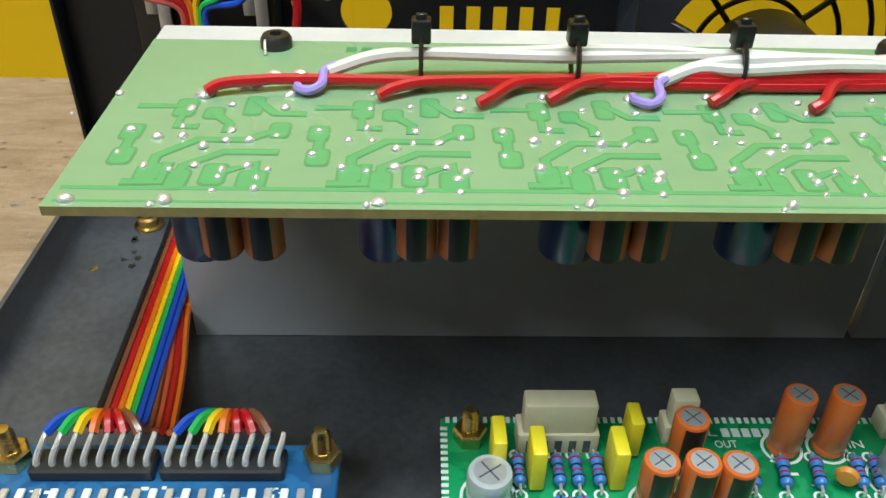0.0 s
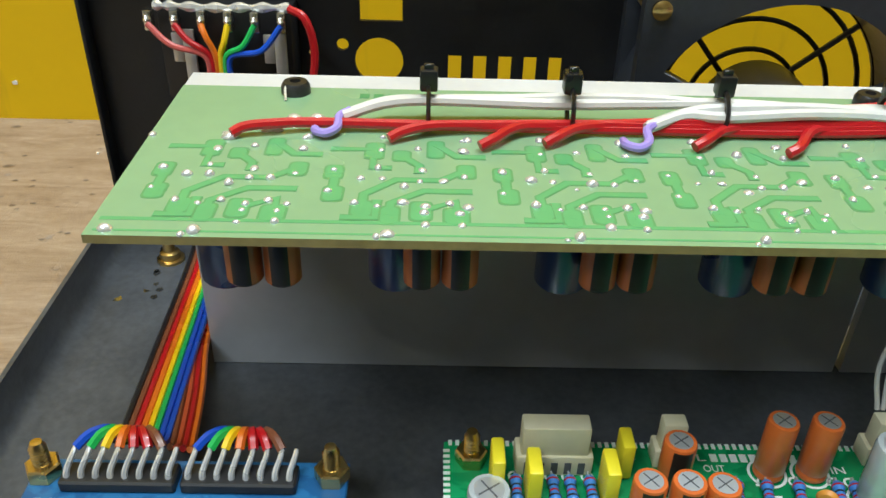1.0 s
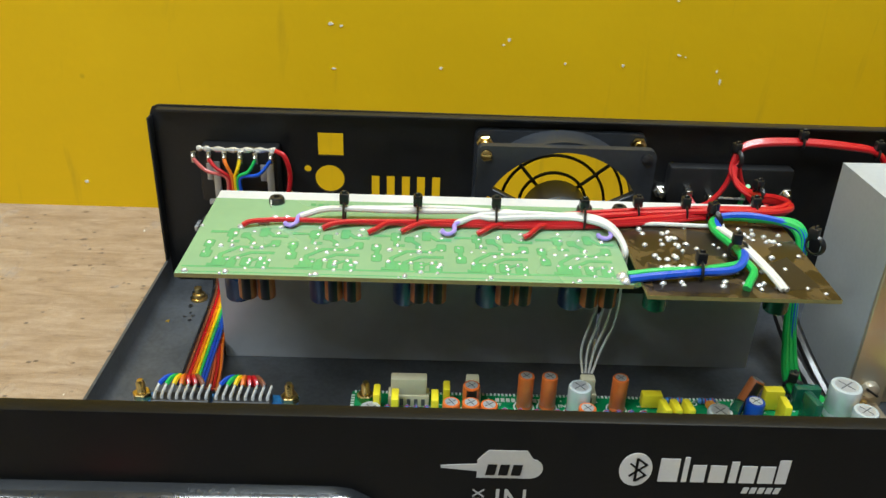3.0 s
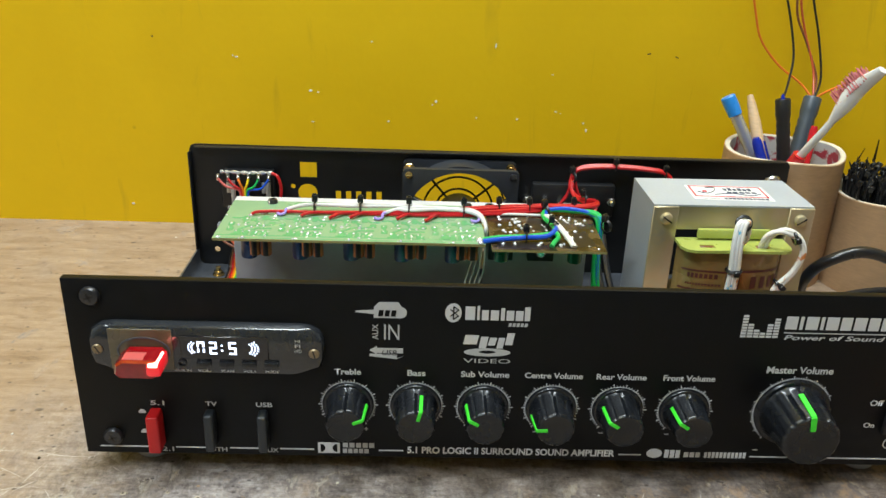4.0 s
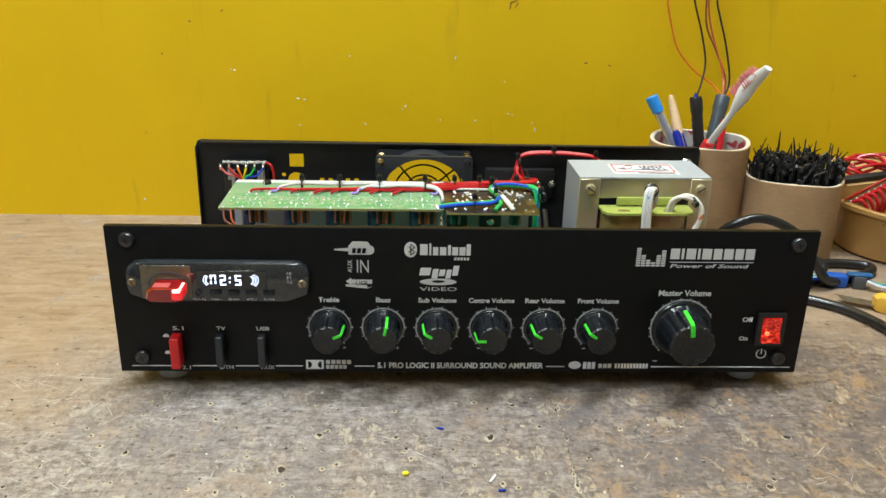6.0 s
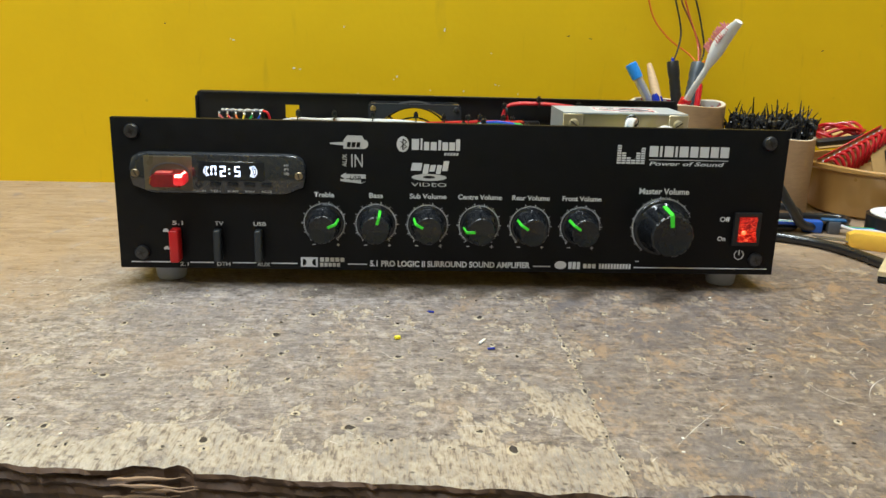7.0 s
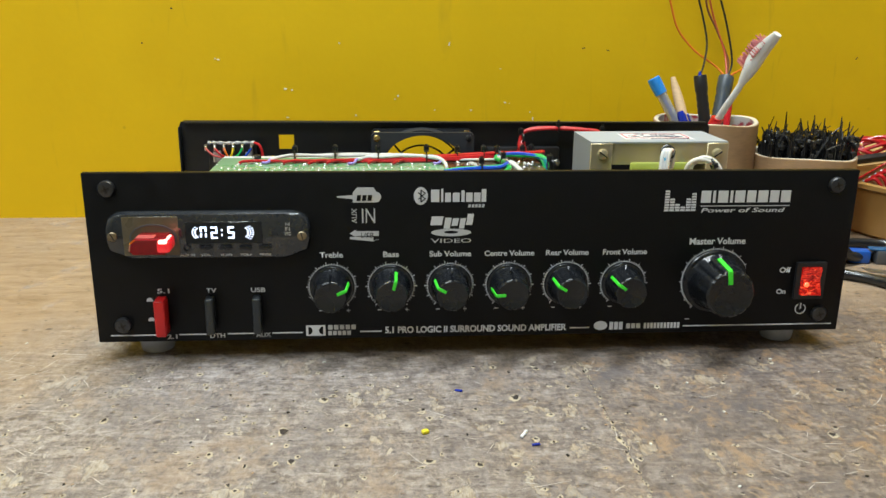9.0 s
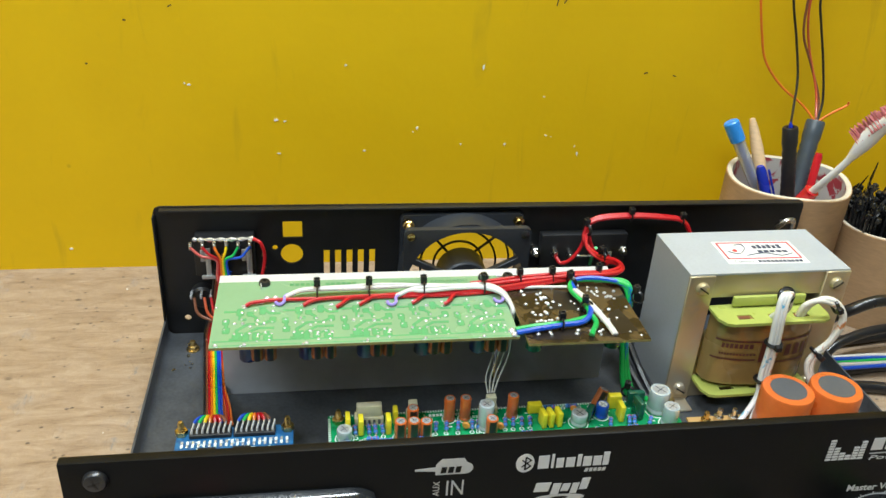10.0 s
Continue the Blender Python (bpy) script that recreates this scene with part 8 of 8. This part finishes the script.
# tape roll
tape = thing("tape_roll", "roll of glossy black insulating tape lying flat", "tape", 0.4025, 0.1520, 0)
bm = bmesh.new()
lathe(bm, [(0.0335, 0.0004), (0.0345, 0.0010), (0.0345, 0.0190), (0.0335, 0.0196), (0.0205, 0.0196), (0.0205, 0.0004), (0.0335, 0.0004)], 56, Matrix.Translation((0.4025, 0.1520, 0)), close=False)
part("roll", bm, M["tape"], tape)
bm = bmesh.new()
lathe(bm, [(0.0200, 0.0002), (0.0200, 0.0202), (0.0316, 0.0206), (0.0316, 0.0198), (0.0205, 0.0198)], 48, Matrix.Translation((0.4025, 0.1520, 0)), close=False)
part("paper_side", bm, M["paper"], tape, "white paper side of the roll")
bm = bmesh.new()
sweep(bm, [(0.4130, 0.1800, 0.0208), (0.4140, 0.1700, 0.0275), (0.4200, 0.1560, 0.0260), (0.4300, 0.1400, 0.0235)], 0.0045, 8, 6, 0, 0.08)
part("loose_end", bm, M["paper"], tape, "curled white backing strip")

# craft knife
knife = thing("craft_knife", "yellow craft knife with a dull snapped blade", "knife", 0.360, 0.112, 0)
KM = pose(0.3330, 0.1250, 0.0, 0, 0, -31)
bm = bmesh.new()
o = [(0.0, 0.0), (0.003, -0.006), (0.012, -0.0078), (0.080, -0.0070), (0.090, -0.004), (0.090, 0.006), (0.080, 0.0085), (0.010, 0.0085), (0.002, 0.006)]
lv = [[bm.verts.new(KM @ Vector((0.045 + (x - 0.045) * k, y * k, z))) for x, y in o] for z, k in ((0.0003, 0.94), (0.0020, 1.0), (0.0110, 1.0), (0.0130, 0.92))]
for p, q in zip(lv, lv[1:]):
    for i in range(len(o)):
        bm.faces.new([p[i], p[(i + 1) % len(o)], q[(i + 1) % len(o)], q[i]])
bm.faces.new(lv[0])
bm.faces.new(lv[-1])
part("handle", bm, M["yellow_pl"], knife, "scuffed yellow handle")
bm = bmesh.new()
sheet(bm, [[(-0.026, -0.0040), (0.006, -0.0055), (0.006, 0.0050), (-0.020, 0.0050)]], 0.0006, KM @ Matrix.Translation((0, 0, 0.0040)) @ Matrix.Rotation(radians(90), 4, "X"))
part("blade", bm, M["blade"], knife, "dull grey blade", False)

# socket plate
SP = pose(0.3350, 0.0390, 0.0, 0, 0, -36)
plate = thing("socket_plate", "beige socket adaptor with two slots and a black base", "socket", 0.335, 0.039, 0)
bm = bmesh.new()
slots = [[(x - 0.0085, y - 0.0016), (x + 0.0085, y - 0.0016), (x + 0.0085, y + 0.0016), (x - 0.0085, y + 0.0016)] for x, y in ((-0.0010, -0.0120), (-0.0010, -0.0020))]
sheet(bm, [[(-0.0170, -0.0320), (0.0170, -0.0320), (0.0170, 0.0320), (-0.0170, 0.0320)]] + slots, 0.0035, SP @ Matrix.Translation((0, 0, 0.0052)) @ Matrix.Rotation(radians(90), 4, "X"))
part("top_plate", bm, M["socket"], plate, "beige slotted plate", False)
bm = bmesh.new()
box(bm, -0.0165, 0.0165, -0.0315, 0.0315, 0.0003, 0.0050, 0.0012, 2, 0, SP)
part("base", bm, M["header"], plate, "black base")
bm = bmesh.new()
flat_poly(bm, [(0.0100 + 0.0085 * (1 + 0.15 * math.sin(5 * k)) * math.cos(k * 0.35), -0.0180 + 0.0090 * (1 + 0.12 * math.cos(7 * k)) * math.sin(k * 0.35)) for k in range(18)], SP @ Matrix.Translation((0, 0, 0.0088)), lift=0.0002)
part("white_sticker", bm, M["paper"], plate, "torn white sticker", False)

# solder spool
spool = thing("solder_spool", "red plastic spool of solder with a white label", "spool", 0.3120, -0.0455, 0)
SPX, SPY = 0.3120, -0.0455
bm = bmesh.new()
lathe(bm, [(0.0055, 0.0004), (0.0255, 0.0004), (0.0262, 0.0012), (0.0262, 0.0026), (0.0250, 0.0034), (0.0120, 0.0040), (0.0110, 0.0060), (0.0110, 0.0400), (0.0120, 0.0440), (0.0250, 0.0446), (0.0262, 0.0454), (0.0262, 0.0468), (0.0250, 0.0476), (0.0055, 0.0476), (0.0055, 0.0004)], 48, Matrix.Translation((SPX, SPY, 0)), close=False)
part("reel", bm, M["spool"], spool)
bm = bmesh.new()
prof = []
for i in range(16):
    prof += [(0.0142, 0.0045 + 0.0010 * i), (0.0150, 0.0050 + 0.0010 * i)]
lathe(bm, [(0.0112, 0.0043)] + prof + [(0.0112, 0.0210)], 32, Matrix.Translation((SPX, SPY, 0)), close=False)
part("solder_winding", bm, M["chrome"], spool, "silver solder wire wound on the reel")
bm = bmesh.new()
lathe(bm, [(0.0060, 0.0477), (0.0060, 0.0480), (0.0225, 0.0480), (0.0225, 0.0477)], 40, Matrix.Translation((SPX, SPY, 0)), close=False)
part("paper_label", bm, M["paper"], spool, "white round label")
bm = bmesh.new()
for a0, a1 in ((200, 255), (20, 70)):
    pts = ring_pts(0, 0, 0.0215, 8, a0, a1) + ring_pts(0, 0, 0.0150, 8, a1, a0)
    flat_poly(bm, pts, Matrix.Translation((SPX, SPY, 0.0480)), lift=0.0001)
part("label_arcs", bm, M["cap_pen"], spool, "", False)

# cables behind and beside the amplifier
cab = thing("mains_cable", "thick black mains cable arching behind the amplifier", "cable", 0.28, 0.16, 0)
wire("cable", [(0.2300, 0.2030, 0.0060), (0.2200, 0.1780, 0.0340), (0.2230, 0.1620, 0.0540), (0.2480, 0.1600, 0.0630), (0.2780, 0.1590, 0.0510), (0.2980, 0.1580, 0.0260), (0.3140, 0.1620, 0.0080), (0.3400, 0.1760, 0.0044), (0.3660, 0.1900, 0.0044), (0.3700, 0.2040, 0.0044), (0.3420, 0.2100, 0.0044), (0.3000, 0.2030, 0.0044), (0.2420, 0.1960, 0.0044)], 0.0040, M["w_black"], cab, n=12)
cab = thing("mains_cable", "thick black cable running to the socket adaptor", "cable", 0.28, 0.08, 0)
wire("cable", [(0.2200, 0.1480, 0.0042), (0.2520, 0.1440, 0.0042), (0.2840, 0.1320, 0.0042), (0.3060, 0.1140, 0.0042), (0.3190, 0.0880, 0.0042), (0.3260, 0.0600, 0.0040), (0.3300, 0.0470, 0.0036)], 0.0040, M["w_black"], cab, n=12)
cab = thing("mains_cable", "black cable lying in a loose loop on the bench", "cable", 0.26, 0.15, 0)
wire("cable", [(0.2220, 0.1620, 0.0036), (0.2380, 0.1640, 0.0036), (0.2600, 0.1660, 0.0036), (0.2900, 0.1680, 0.0036), (0.3120, 0.1740, 0.0036), (0.3180, 0.1830, 0.0150), (0.2980, 0.1900, 0.0190), (0.2700, 0.1880, 0.0190), (0.2400, 0.1800, 0.0150), (0.2260, 0.1740, 0.0060)], 0.0034, M["w_black"], cab, n=12)
rib = thing("ribbon_lead", "flat multicolour lead with a blue plug on the bench", "wire", 0.29, 0.14, 0)
for i, key in enumerate(("blue", "white", "green", "blue", "white")):
    wire("core", [(0.2250, 0.1600 + 0.003 * i, 0.0090 + 0.0010 * (i % 2)), (0.2620, 0.1605 + 0.003 * i, 0.0095), (0.2980, 0.1620 + 0.002 * i, 0.0095), (0.3200, 0.1660 + 0.002 * i, 0.0070)], 0.0014, M["w_" + key], rib)
bm = bmesh.new()
box(bm, -0.0080, 0.0080, -0.0055, 0.0055, 0.0003, 0.0105, 0.0012, 2, 0, pose(0.3260, 0.1700, 0, 0, 0, -12))
part("plug", bm, M["blue_con"], rib, "blue plug")
bm = bmesh.new()
box(bm, -0.0050, 0.0050, -0.0050, 0.0050, 0.0003, 0.0110, 0.0008, 2, 0, pose(0.3430, 0.1660, 0, 0, 0, -12))
part("socket", bm, M["cap_grey"], rib, "grey socket")
for i, key in enumerate(("green", "blue", "white")):
    wire("core", [(0.3470, 0.1630 + 0.0028 * (1 - i), 0.0080), (0.3560, 0.1560 + 0.0028 * (1 - i), 0.0060), (0.3680, 0.1440 - 0.0030 * i + 0.003, 0.0080), (0.3800, 0.1280 - 0.0030 * i, 0.0060)], 0.0015, M["w_" + key], rib)
bm = bmesh.new()
box(bm, -0.0100, 0.0100, -0.0040, 0.0040, 0.0112, 0.0126, 0.0003, 1, 0, pose(0.3430, 0.1660, 0, 0, 0, -12))
part("tiny_board", bm, M["blue_pcb"], rib)

# nuts and bits
def washer(name, x, y, r, label, material):
    bm = bmesh.new()
    lathe(bm, [(r, 0.0001), (r, 0.0012), (r * 0.9, 0.0015), (r * 0.5, 0.0015), (r * 0.5, 0.0001), (r, 0.0001)], 18, Matrix.Translation((x, y, 0)), close=False)
    tagged(part(name, bm, M[material], None, label), category="washer")


washer("washer", 0.3270, 0.0070, 0.0048, "small brass washer lying on the bench", "brass")
washer("washer", 0.3030, -0.0050, 0.0045, "small steel washer lying on the bench", "chrome")
scrap("plastic_scrap", 0.3150, -0.0050, 0.006, 0.004, 0.002, 0, M["relay"], "small orange plastic scrap on the bench")
